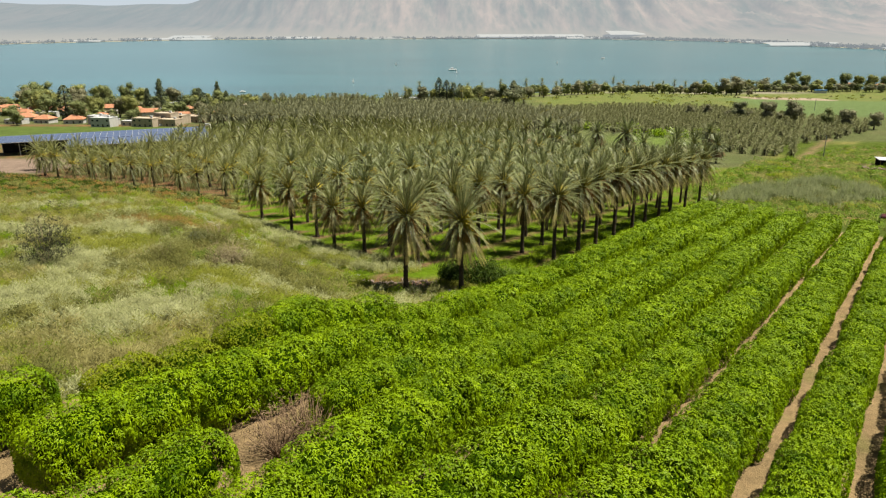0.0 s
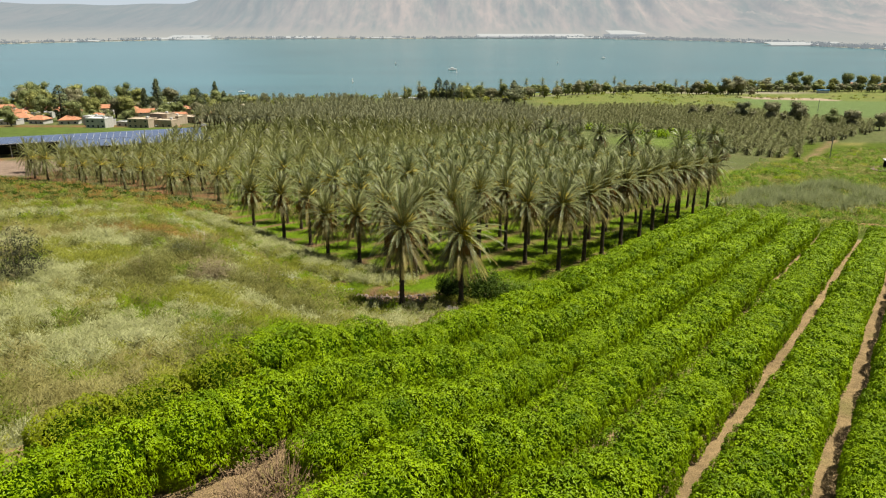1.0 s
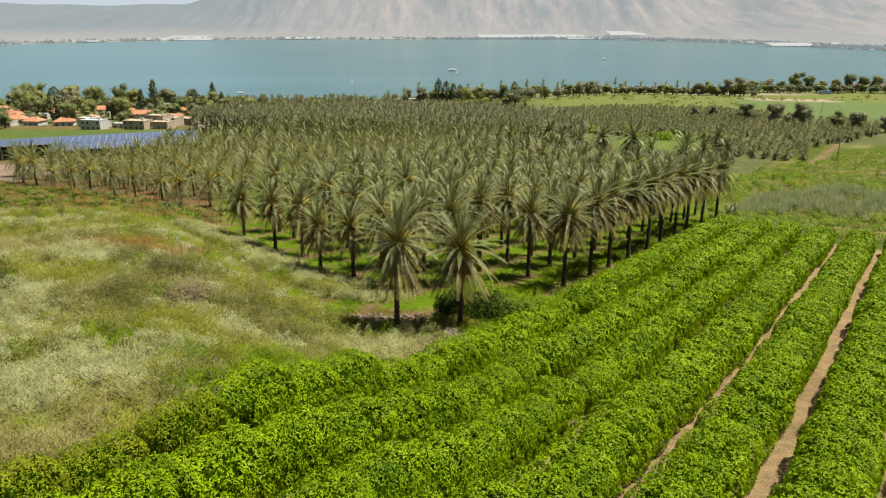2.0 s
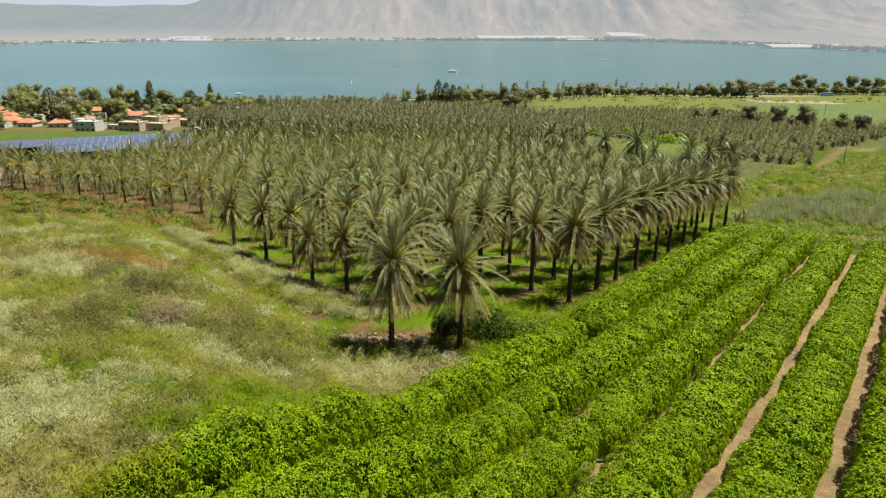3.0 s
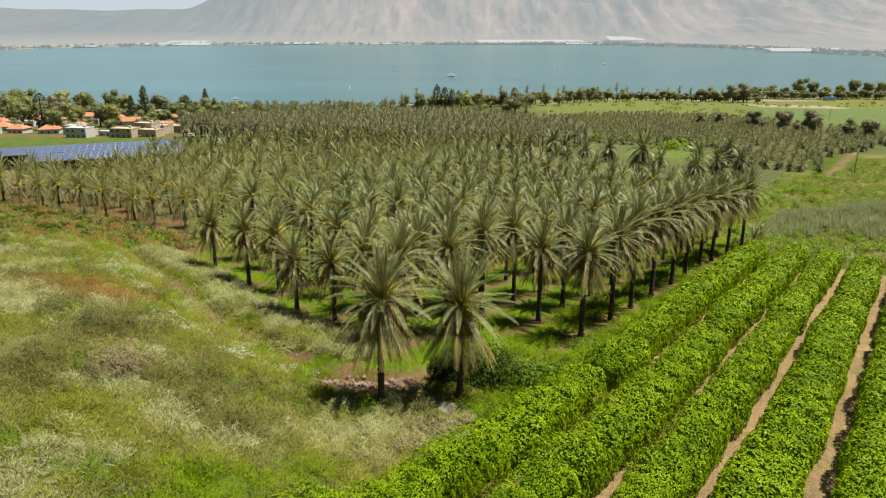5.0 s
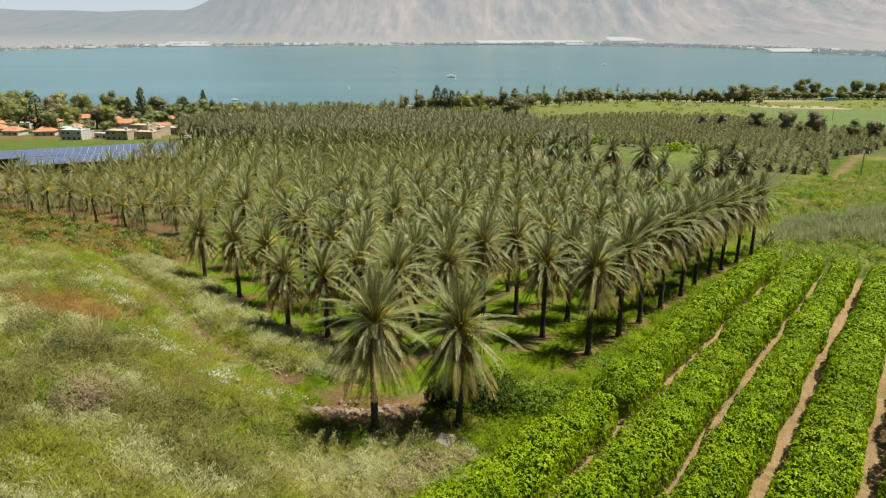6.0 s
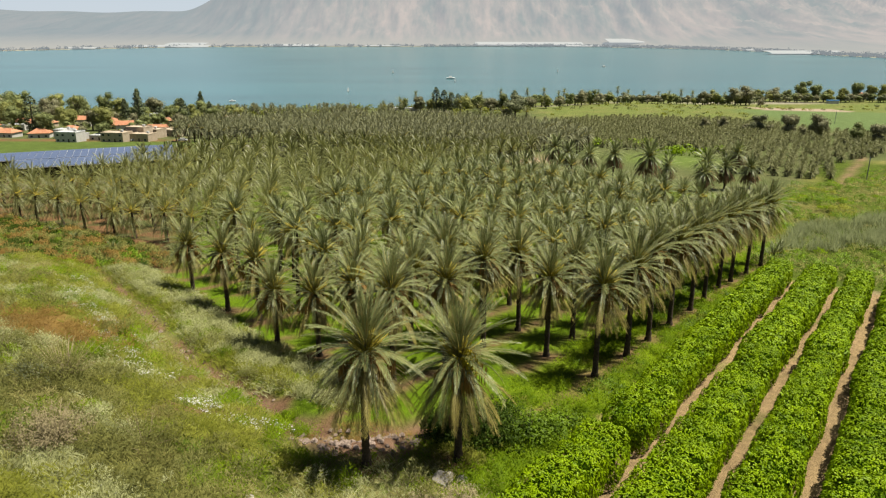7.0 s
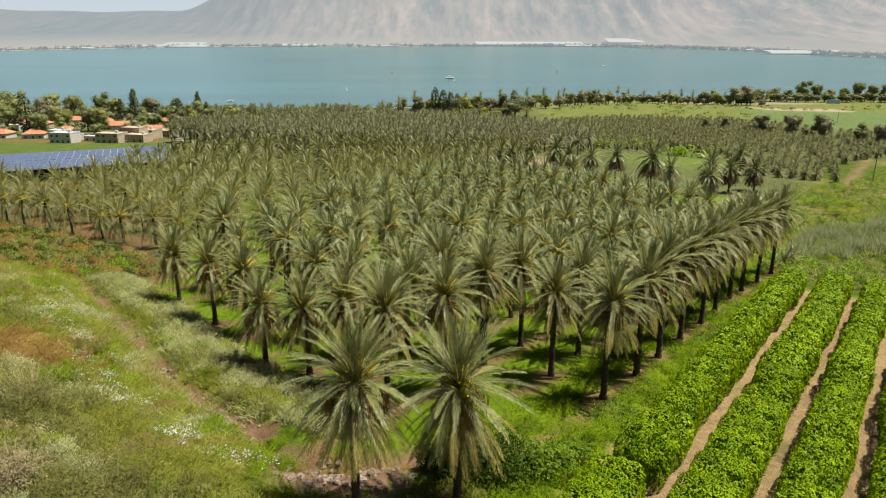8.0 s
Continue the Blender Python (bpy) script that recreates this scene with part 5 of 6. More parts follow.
GREYGREEN = "rounded grey green bush in tall meadow grass"
for x, y, w, h, ma, lab, tw in (
        (-37.8, 58.8, 5.6, 7.0, M_GREYBUSH, "large dark grey green bush on the meadow", False),
        (-25.0, 69.5, 6.0, 3.3, M_BRUSH, GREYGREEN, True), (-16.6, 62.0, 5.6, 3.0, M_BRUSH, GREYGREEN, False), (-20.8, 60.4, 4.8, 3.0, M_TWIG, "dead pinkish grey twiggy bush on the meadow", True),
        (-31.5, 73.0, 4.6, 2.4, M_BRUSH, GREYGREEN, False), (-26.8, 60.2, 4.6, 2.6, M_BRUSH, GREYGREEN, False),
        (-8.9, 69.2, 2.2, 0.9, M_LUSH, "low leafy green bush at the ditch's edge", False), (-10.8, 73.6, 1.8, 0.9, M_LUSH, "dark green bush at the ditch's edge", False),
        (4.2, 68.2, 5.6, 3.8, M_DEEP, "dense dark green bush at the palm's foot", False), (1.4, 68.4, 3.4, 2.8, M_DEEP, "dense dark green bush at the palm's foot", False),
        (7.0, 69.4, 4.8, 2.5, M_THICKET, "leafy green bush at the palm's foot", False), (9.4, 70.6, 3.2, 1.5, M_THICKET, "leafy green bush at the palm's foot", False), (1.7, 60.6, 2.6, 1.1, M_TWIG, "low brownish dried shrub beside the orchard", True),
        (-0.1, 59.6, 2.4, 1.0, M_TWIG, "low brownish dried shrub beside the orchard", True), (-1.7, 57.4, 2.4, 0.9, M_TWIG, "low brownish dried shrub beside the orchard", True),
        (-14.2, 46.6, 3.2, 1.0, M_GRASS, "low bright green clump in the meadow", False), (-12.0, 48.5, 2.6, 0.8, M_LUSH, "low bright green clump in the meadow", False),
        (-3.0, 54.8, 2.2, 0.8, M_TWIG, "low brownish dried shrub beside the orchard", True)):
    bush(x, y, w, h, ma, lab, tw, 640 if w > 3 else 240, 9, 0.2 if ma in (M_DEEP, M_THICKET, M_GREYBUSH) else 0.15)
for a, c in ((14.8, -19.6), (16.0, -18.8), (16.6, -20.0)):
    x, y = at_plan(a, c)
    bush(x, y, 4.4, 2.7, M_DEAD, "dead brown twiggy tree stump in the orchard row", True, 150, 6, 0.16)
x, y = at_plan(16.9, -18.6)
bush(x, y, 2.6, 1.9, M_ORCHARD_OLD, "leafy regrowth on a dying orchard tree", False, 200, 9, 0.15)
x, y = at_plan(42.0, -19.6)
bush(x, y, 2.0, 1.9, M_TWIG, "dead brown twiggy tree stump in the orchard row", True, 50, 4, 0.14)


def rock(x, y, size, ma, label, group):
    bm = bmesh.new()
    bmesh.ops.create_icosphere(bm, subdivisions=2, radius=1.0)
    off = Vector(gen.uniform(-50, 50, 3))
    sx, sy, sz = size * gen.uniform(0.8, 1.3), size * gen.uniform(0.7, 1.1), size * gen.uniform(0.5, 0.8)
    for v in bm.verts:
        n = 0.75 + 0.5 * noise.noise(v.co * 0.9 + off) + 0.12 * noise.noise(v.co * 3 + off)
        v.co = Vector((v.co.x * sx, v.co.y * sy, v.co.z * sz)) * n
    ob = new("rock", mesh_bm("rock", bm, ma))
    ob.matrix_basis = pose(x, y, gz(x, y) + sz * 0.3, 0, 0, gen.uniform(0, 360))
    tagged(ob, label, "rock", group)


for _ in range(130):
    x, y = -4.4 + gen.normal(0, 2.4), 67.9 + gen.normal(0, 1.1)
    rock(x, y, gen.uniform(0.13, 0.36), M_ROCK, "reddish grey field stone in the ditch", "stones of the ditch")
for (ax, ay), (bx, by) in zip(DITCH[1:6], DITCH[2:7]):
    for _ in range(14):
        t = gen.random()
        rock(ax + t * (bx - ax) + gen.normal(0, 0.6), ay + t * (by - ay) + gen.normal(0, 0.6), gen.uniform(0.12, 0.34), M_ROCK, "reddish grey field stone in the ditch", "stones of the ditch")
rock(1.0, 62.6, 1.25, M_PALE, "pale limestone boulder beside the orchard", "boulders")
rock(2.2, 62.9, 0.5, M_PALE, "pale limestone boulder beside the orchard", "boulders")
rock(-9.6, 58.6, 0.35, M_PALE, "pale flat limestone in the meadow grass", "boulders")

# low rust and green crop at the meadow's far edge
CROP = [(-46, 117), (-38, 123), (-46, 134), (-62, 147), (-98, 172), (-140, 196), (-128, 160), (-92, 121), (-66, 111), (-54, 112)]
for name, ma, seed, lo, lab in (("crop_green", M_DEEP, 3, -0.8, "low dark green crop rows"), ("crop_rust", M_RUST, 6, 0.3, "rust orange dried crop plants"), ("crop_leaf", M_BRUSH, 9, -0.1, "low green crop plants")):
    pts = scatter(9000, -140, -34, 110, 196, lambda x, y: np.array([inside(p, q, CROP) for p, q in zip(x, y)]) & patch(x, y, 5, seed, lo))
    tufts(name, pts, gen.uniform(0.5, 1.0, len(pts)), ma, lab, 7, 0.11, 0.35, 0.7)

weed_mounds("crop_plants", 5000, (-110, -34, 108, 175), lambda x, y: np.array([inside(p, q, CROP) for p, q in zip(x, y)]) & (y < 165), [M_DEEP, M_RUST, M_THICKET, M_BRUSH],
            by_waves([(3, 3, 0.3), (2.6, 6, 0.25), (3, 9, 0.0), (4, 2, 0.4)]), "low dark green and rust orange crop plants", (0.9, 1.7), (0.6, 1.3), 0.2, 16, 11, 0.2)

# rough growth past the orchard's end
ROUGH = [(49, 124), (62, 114), (80, 101), (100, 88), (150, 160), (190, 270), (165, 278), (122, 240), (108, 236), (66, 172), (50, 137)]
REED = [(58, 139), (80, 133), (98, 142), (104, 160), (92, 170), (74, 165)]
pts = scatter(16000, 48, 190, 112, 280, lambda x, y: np.array([inside(p, q, ROUGH) for p, q in zip(x, y)]) & patch(x, y, 10, 2, -0.5))
tufts("rough_grass", pts, gen.uniform(0.4, 1.0, len(pts)), M_BRUSH, "uneven green growth past the orchard", 6, 0.12, 0.4)
pts = scatter(16000, 48, 190, 112, 280, lambda x, y: np.array([inside(p, q, ROUGH) for p, q in zip(x, y)]) & patch(x, y, 7, 6, 0.45))
tufts("rough_weeds", pts, gen.uniform(0.5, 1.2, len(pts)), M_THICKET, "lush green weeds past the orchard", 6, 0.14, 0.4)
pts = scatter(12000, 48, 190, 112, 280, lambda x, y: np.array([inside(p, q, ROUGH) for p, q in zip(x, y)]) & patch(x, y, 9, 4, 0.25))
tufts("rough_dry_grass", pts, gen.uniform(0.4, 0.9, len(pts)), M_DRY, "dry yellowish growth past the orchard", 6, 0.1, 0.4)
hp = Heap()
for _ in range(1500):
    x, y = gen.uniform(54, 112), gen.uniform(128, 176)
    if not inside(x, y, REED) or lumps(x, y, 6, 3) < -0.35:
        continue
    tall = 2.0 + 1.0 * float(lumps(x, y, 4, 5)) + gen.uniform(0, 0.6)
    w = gen.uniform(0, 6.28, 26)
    r = np.column_stack([x + gen.normal(0, 0.5, 26), y + gen.normal(0, 0.5, 26)])
    z = gz(x, y)
    h = tall * gen.uniform(0.6, 1.1, 26)
    o = np.column_stack([np.cos(w), np.sin(w)])
    sd = np.column_stack([-np.sin(w), np.cos(w)]) * 0.05
    v = np.concatenate([np.column_stack([r + o * 0.1 - sd, z + h * 0.3]), np.column_stack([r + o * 0.1 + sd, z + h * 0.3]), np.column_stack([r + o * 0.45 * h[:, None], z + h])])
    i = np.arange(26)
    hp.add(v, np.stack([i, i + 26, i + 52], 1), 0)
tagged(new("reed_bed", hp.mesh("reed_bed", [M_REED])), "dense grey green reed bed past the orchard", "reeds", kind="stuff")
weed_mounds("rough_shrubs", 5200, (48, 190, 84, 278), lambda x, y: np.array([inside(p, q, ROUGH) and not inside(p, q, REED) for p, q in zip(x, y)]) & (np.hypot(x - 74, y - 120) > 5) & (gen.random(len(x)) < np.clip(1.6 - y / 180, 0.3, 1)), [M_LUSH, M_GRASS, M_BRUSH, M_DRY, M_THICKET],
            by_waves([(9, 3, 0.0), (8, 6, 0.05), (9, 2, 0.0), (10, 8, -0.4), (5, 5, 0.75)]), "low green shrubs and weeds past the orchard", (0.6, 2.2), (0.8, 2.0), 0.22, 22, 12, 0.16)


# ---- trees far off ----
def lump_ball(gen):
    """A small uneven ball of inner foliage."""
    bm = bmesh.new()
    bmesh.ops.create_icosphere(bm, subdivisions=2, radius=1.0)
    v = np.array([tuple(q.co) for q in bm.verts]) * gen.uniform(0.85, 1.1, (len(bm.verts), 1))
    t = np.array([[q.index for q in f.verts] for f in bm.faces])
    bm.free()
    return v, t


def tree_crown(kind, gen):
    hp = Heap()
    if kind == "cypress":
        n = 420
        t = gen.uniform(0, 1, n)
        w = gen.uniform(0, 6.28, n)
        r = 0.16 * np.sin(np.clip(t * 0.93 + 0.07, 0, 1) * math.pi) ** 0.6 * gen.uniform(0.75, 1.1, n)
        p = np.column_stack([r * np.cos(w), r * np.sin(w), 0.04 + 0.96 * t])
        nrm = np.column_stack([np.cos(w), np.sin(w), np.full(n, 0.9)])
        clumped(hp, p, nrm / np.linalg.norm(nrm, axis=1)[:, None], gen, 3, 0.025, 0.055, 0.3, 0, 0.8)
    elif kind == "pine":
        n = 420
        t = gen.uniform(0, 1, n)
        w = gen.uniform(0, 6.28, n)
        r = 0.3 * (1 - t) ** 0.7 * gen.uniform(0.35, 1.1, n) * (0.75 + 0.25 * np.sin(t * 38))
        p = np.column_stack([r * np.cos(w), r * np.sin(w), 0.14 + 0.86 * t])
        nrm = np.column_stack([np.cos(w), np.sin(w), np.full(n, 0.3)])
        clumped(hp, p, nrm, gen, 4, 0.04, 0.055, 0.3, 0, 0.2)
    else:
        for _ in range(11):
            c = np.clip(gen.normal(0, 0.15, 3), -0.2, 0.2) * np.array((1.0, 1.0, 1.25)) + np.array((0, 0, 0.52))
            r = gen.uniform(0.13, 0.22)
            p, nrm = lumpy_shell(gen, 34, (r, r, r * 0.85), 2.0, -r * 0.85, 8, 0.3)
            clumped(hp, p + c, nrm, gen, 5, 0.035, 0.042, 0.42, 0, 0.3)
            bv, bt = lump_ball(gen)
            hp.add(bv * np.array((r, r, r * 0.85)) * 0.7 + c, bt, 1)
    return hp


def tree_wood(kind, gen):
    hp = Heap()
    v, t = tube([(0, 0, -0.03), (0.01, 0, 0.25), (0.0, 0.01, 0.6 if kind in ("round", "tall") else 0.9)], [0.035, 0.027, 0.012], 6)
    hp.add(v, t, 0)
    if kind in ("round", "tall"):
        for _ in range(6):
            w = gen.uniform(0, 6.28)
            v, t = tube([(0, 0, gen.uniform(0.22, 0.4)), (0.12 * math.cos(w), 0.12 * math.sin(w), 0.5), (0.24 * math.cos(w), 0.24 * math.sin(w), 0.68)], [0.018, 0.012, 0.005], 4)
            hp.add(v, t, 0)
    return hp


TREE_LOOK = {"olive": M_OLIVE, "dark": M_TREE, "yellow": M_TREE_YELLOW, "grey": M_TREE_GREY, "cypress": M_CYPRESS}
tree_meshes = {}


def tree(x, y, tall, kind="round", leaf="dark", fat=1.0, label="", group="trees by the lake"):
    """kind gives the form and leaf the colour of the foliage."""
    variant = int(gen.integers(0, 3))
    key = (kind, leaf, variant)
    if key not in tree_meshes:
        tree_meshes[key] = (tree_wood(kind, gen).mesh("trunk", [M_WOOD]), tree_crown(kind, gen).mesh("crown", [TREE_LOOK[leaf], TREE_LOOK[leaf]]))
    wood, crown = tree_meshes[key]
    root = new("tree")
    root.matrix_basis = pose(x, y, gz(x, y) - 0.1, 0, 0, gen.uniform(0, 360)) @ Matrix.Diagonal((tall * fat, tall * fat, tall, 1))
    words = {"cypress": "slim dark cypress", "pine": "dark conical conifer", "round": "broad leafy tree", "tall": "open greyish tree"}[kind]
    tagged(root, label or f"{words} with {leaf} foliage", "tree", group)
    child("trunk", wood, root)
    child("crown", crown, root)


# village trees
for x, y, h, kind, leaf, fat in (
        (-211, 391, 17, "cypress", "cypress", 1.2), (-196, 376, 12, "round", "dark", 1.0), (-205, 412, 13, "round", "yellow", 1.0), (-192, 414, 12, "round", "grey", 1.0), (-184, 412, 13, "round", "yellow", 1.0),
        (-183, 455, 19, "pine", "cypress", 0.8), (-190, 452, 14, "pine", "cypress", 0.9), (-160, 500, 17, "pine", "cypress", 0.7), (-172, 496, 13, "cypress", "cypress", 1.4), (-152, 480, 14, "round", "dark", 1.0),
        (-146, 474, 12, "pine", "cypress", 0.9), (-149, 437, 12, "cypress", "cypress", 1.3), (-163, 364, 8, "round", "dark", 1.1), (-228, 402, 14, "round", "dark", 1.0), (-248, 430, 16, "round", "yellow", 0.9),
        (-240, 462, 17, "round", "grey", 0.9), (-226, 470, 18, "tall", "dark", 0.8), (-262, 470, 15, "round", "yellow", 1.1), (-282, 482, 15, "round", "dark", 1.1), (-300, 505, 16, "round", "grey", 1.0),
        (-215, 500, 15, "round", "yellow", 1.0), (-200, 520, 16, "round", "grey", 1.0), (-233, 520, 18, "tall", "dark", 0.8), (-252, 520, 15, "round", "yellow", 1.0), (-185, 530, 13, "round", "dark", 1.1),
        (-318, 545, 17, "round", "dark", 1.1), (-290, 560, 16, "round", "yellow", 1.0), (-340, 600, 17, "round", "dark", 1.1), (-176, 430, 9, "round", "grey", 1.1), (-168, 448, 10, "cypress", "cypress", 1.4),
        (-215, 436, 11, "round", "yellow", 1.1), (-236, 380, 9, "round", "dark", 1.3), (-256, 395, 10, "round", "dark", 1.2), (-158, 398, 7, "round", "dark", 1.2), (-219, 356, 7, "round", "dark", 1.2), (-268, 545, 15, "round", "dark", 1.0)):
    tree(x, y, h * 1.12, kind, leaf, fat * 1.05, group="trees of the village")

for k in range(70):
    x = gen.uniform(-310, -125)
    y = 412 + (-x - 135) * 0.28 + gen.uniform(0, 110)
    tree(x, y, gen.uniform(7, 12), "round", ("dark", "yellow", "grey", "dark")[k % 4], 1.1, "leafy garden tree between the village houses", "garden trees of the village")
for k in range(40):
    x = gen.uniform(-300, -130)
    tree(x, 364 + (-x - 135) * 0.3 + gen.uniform(0, 60), gen.uniform(3.5, 7), "round", ("dark", "yellow", "grey")[k % 3], 1.2, "leafy garden tree between the village houses", "garden trees of the village")

# trees and palms along the near shore
for x, y, h, kind, leaf, fat in (
        (-29, 590, 13, "tall", "dark", 0.9), (-18, 598, 15, "tall", "grey", 0.8), (-3, 582, 19, "cypress", "cypress", 1.0), (-8, 590, 12, "round", "yellow", 1.0), (3, 580, 17, "cypress", "cypress", 1.1), (9, 578, 15, "cypress", "cypress", 1.1),
        (14, 580, 14, "cypress", "cypress", 1.2), (20, 576, 14, "round", "yellow", 1.2), (30, 590, 14, "round", "dark", 1.2), (40, 590, 13, "round", "grey", 1.1), (50, 600, 14, "round", "dark", 1.1), (60, 600, 15, "cypress", "cypress", 1.2),
        (52, 515, 18, "round", "olive", 1.3), (46, 514, 9, "round", "grey", 1.3), (72, 590, 12, "round", "grey", 1.1), (86, 600, 13, "round", "yellow", 1.0), (97, 600, 11, "round", "grey", 1.1), (108, 625, 12, "round", "dark", 1.1),
        (121, 632, 14, "tall", "grey", 1.0), (130, 640, 15, "tall", "dark", 0.9), (139, 646, 13, "round", "grey", 1.0), (250, 700, 17, "round", "grey", 1.0), (262, 705, 16, "round", "yellow", 0.9), (281, 700, 19, "tall", "grey", 1.1),
        (292, 702, 21, "tall", "grey", 1.0), (283, 650, 10, "round", "grey", 0.9), (318, 735, 15, "round", "yellow", 1.0), (336, 740, 16, "tall", "grey", 1.0), (352, 745, 13, "round", "dark", 1.1), (372, 755, 22, "tall", "dark", 0.9),
        (384, 755, 18, "round", "dark", 1.0), (400, 757, 13, "round", "yellow", 1.1), (414, 757, 15, "round", "yellow", 1.0), (430, 757, 20, "round", "dark", 0.9), (444, 757, 17, "round", "yellow", 1.0), (458, 757, 18, "round", "yellow", 1.0),
        (474, 757, 19, "round", "dark", 1.0), (490, 757, 17, "round", "yellow", 1.0)):
    tree(x, y, h, kind, leaf, fat)
for k in range(140):
    x = -20 + k * 3.9 + gen.uniform(-3, 3)
    y = 596 + (0 if x < 60 else min(1, (x - 60) / 130) * 105) + gen.uniform(0, 8) + (x > 300) * 30
    tree(x, y, gen.uniform(6.5, 12), "round", ("dark", "olive", "grey", "yellow")[int(gen.integers(0, 4))], 1.25, "low dense garden tree along the lake road", "low trees along the lake road")
# a broken row of dark trees at the green field's edge
for x, y, h, leaf in ((148, 418, 8, "grey"), (157, 416, 9, "grey"), (168, 396, 12, "olive"), (180, 387, 14, "grey"), (188, 372, 14, "grey"), (191, 378, 9, "grey"), (196, 354, 11, "dark"), (204, 350, 12, "grey"),
                      (214, 343, 11, "grey"), (184, 381, 6, "grey"), (164, 402, 6, "grey"), (226, 336, 12, "dark"), (174, 394, 6, "grey"), (238, 328, 12, "grey")):
    tree(x, y, h, "tall", leaf, 0.95, group="dark trees by the field")


def shore_palm(x, y, height, size):
    mid_palm(x, y, height, young_crowns[int(gen.integers(0, 3))], size, "slender palm by the lake shore", "palms by the lake shore")


for k in range(26):
    x = -20 + k * 13.5 + gen.uniform(-5, 5)
    y = 612 + (0 if x < 60 else min(1, (x - 60) / 130) * 100) + gen.uniform(0, 14)
    shore_palm(x, y, gen.uniform(9, 15), 0.95)
spots = [(x, y) for x, y in zip(gen.uniform(-190, -35, 120), gen.uniform(500, 600, 120)) if y < 668 + 0.3 * min(0, x + 100)]
far_grove("shore_palm_grove", spots, F3, 5.0, 0.9, "scattered palms between the grove and the shore")
spots = [(x, y) for x, y in zip(gen.uniform(-132, -100, 46), gen.uniform(345, 430, 46))]
far_grove("village_palms", spots, F3, 6.5, 1.0, "palms before the village houses")
hp = Heap()
for _ in range(420):
    x, y = gen.uniform(-420, 60), gen.uniform(540, 668)
    if x > -330 and x < -180 and y < 575:
        continue
    p, nrm = lumpy_shell(gen, 16, (3.0, 3.0, gen.uniform(1.2, 2.6)), 2.0, 0.0, 6, 0.3)
    clumped(hp, p + np.array((x, y, gz(x, y) - 0.3)), nrm, gen, 2, 0.4, 1.5, 0.35, int(gen.integers(0, 2)), 0.3)
for _ in range(380):
    x, y = gen.uniform(70, 420), gen.uniform(505, 700)
    if lumps(x, y, 40, 3) < -0.1 or (x > 225 and 405 < y < 612):
        continue
    r = gen.uniform(1.0, 3.0)
    p, nrm = lumpy_shell(gen, 12, (r, r, r * 0.4), 2.0, 0.0, 5, 0.3, -0.2)
    clumped(hp, p + np.array((x, y, gz(x, y) - 0.3)), nrm, gen, 3, 0.4, 1.0, 0.3, int(gen.integers(0, 2)), 0.3)
tagged(new("shore_scrub", hp.mesh("shore_scrub", [M_TREE, M_GRASS])), "green scrub and thickets along the shore", "scrub", kind="stuff")
hp = Heap()
for cx, cy, n in ((42, 360, 12), (30, 352, 8), (66, 338, 10), (84, 340, 8), (100, 312, 10), (120, 320, 6)):
    for _ in range(n):
        x, y = cx + gen.normal(0, 7), cy + gen.normal(0, 3)
        p, nrm = lumpy_shell(gen, 26, (2.6, 2.6, 1.8), 2.0, 0.0, 6, 0.3)
        clumped(hp, p + np.array((x, y, gz(x, y) - 0.3)), nrm, gen, 3, 0.4, 0.9, 0.3, 0, 0.3)
tagged(new("yellow_green_thicket", hp.mesh("yellow_green_thicket", [M_ORCHARD])), "bright yellow green thickets among the far palms", "thicket", kind="stuff")


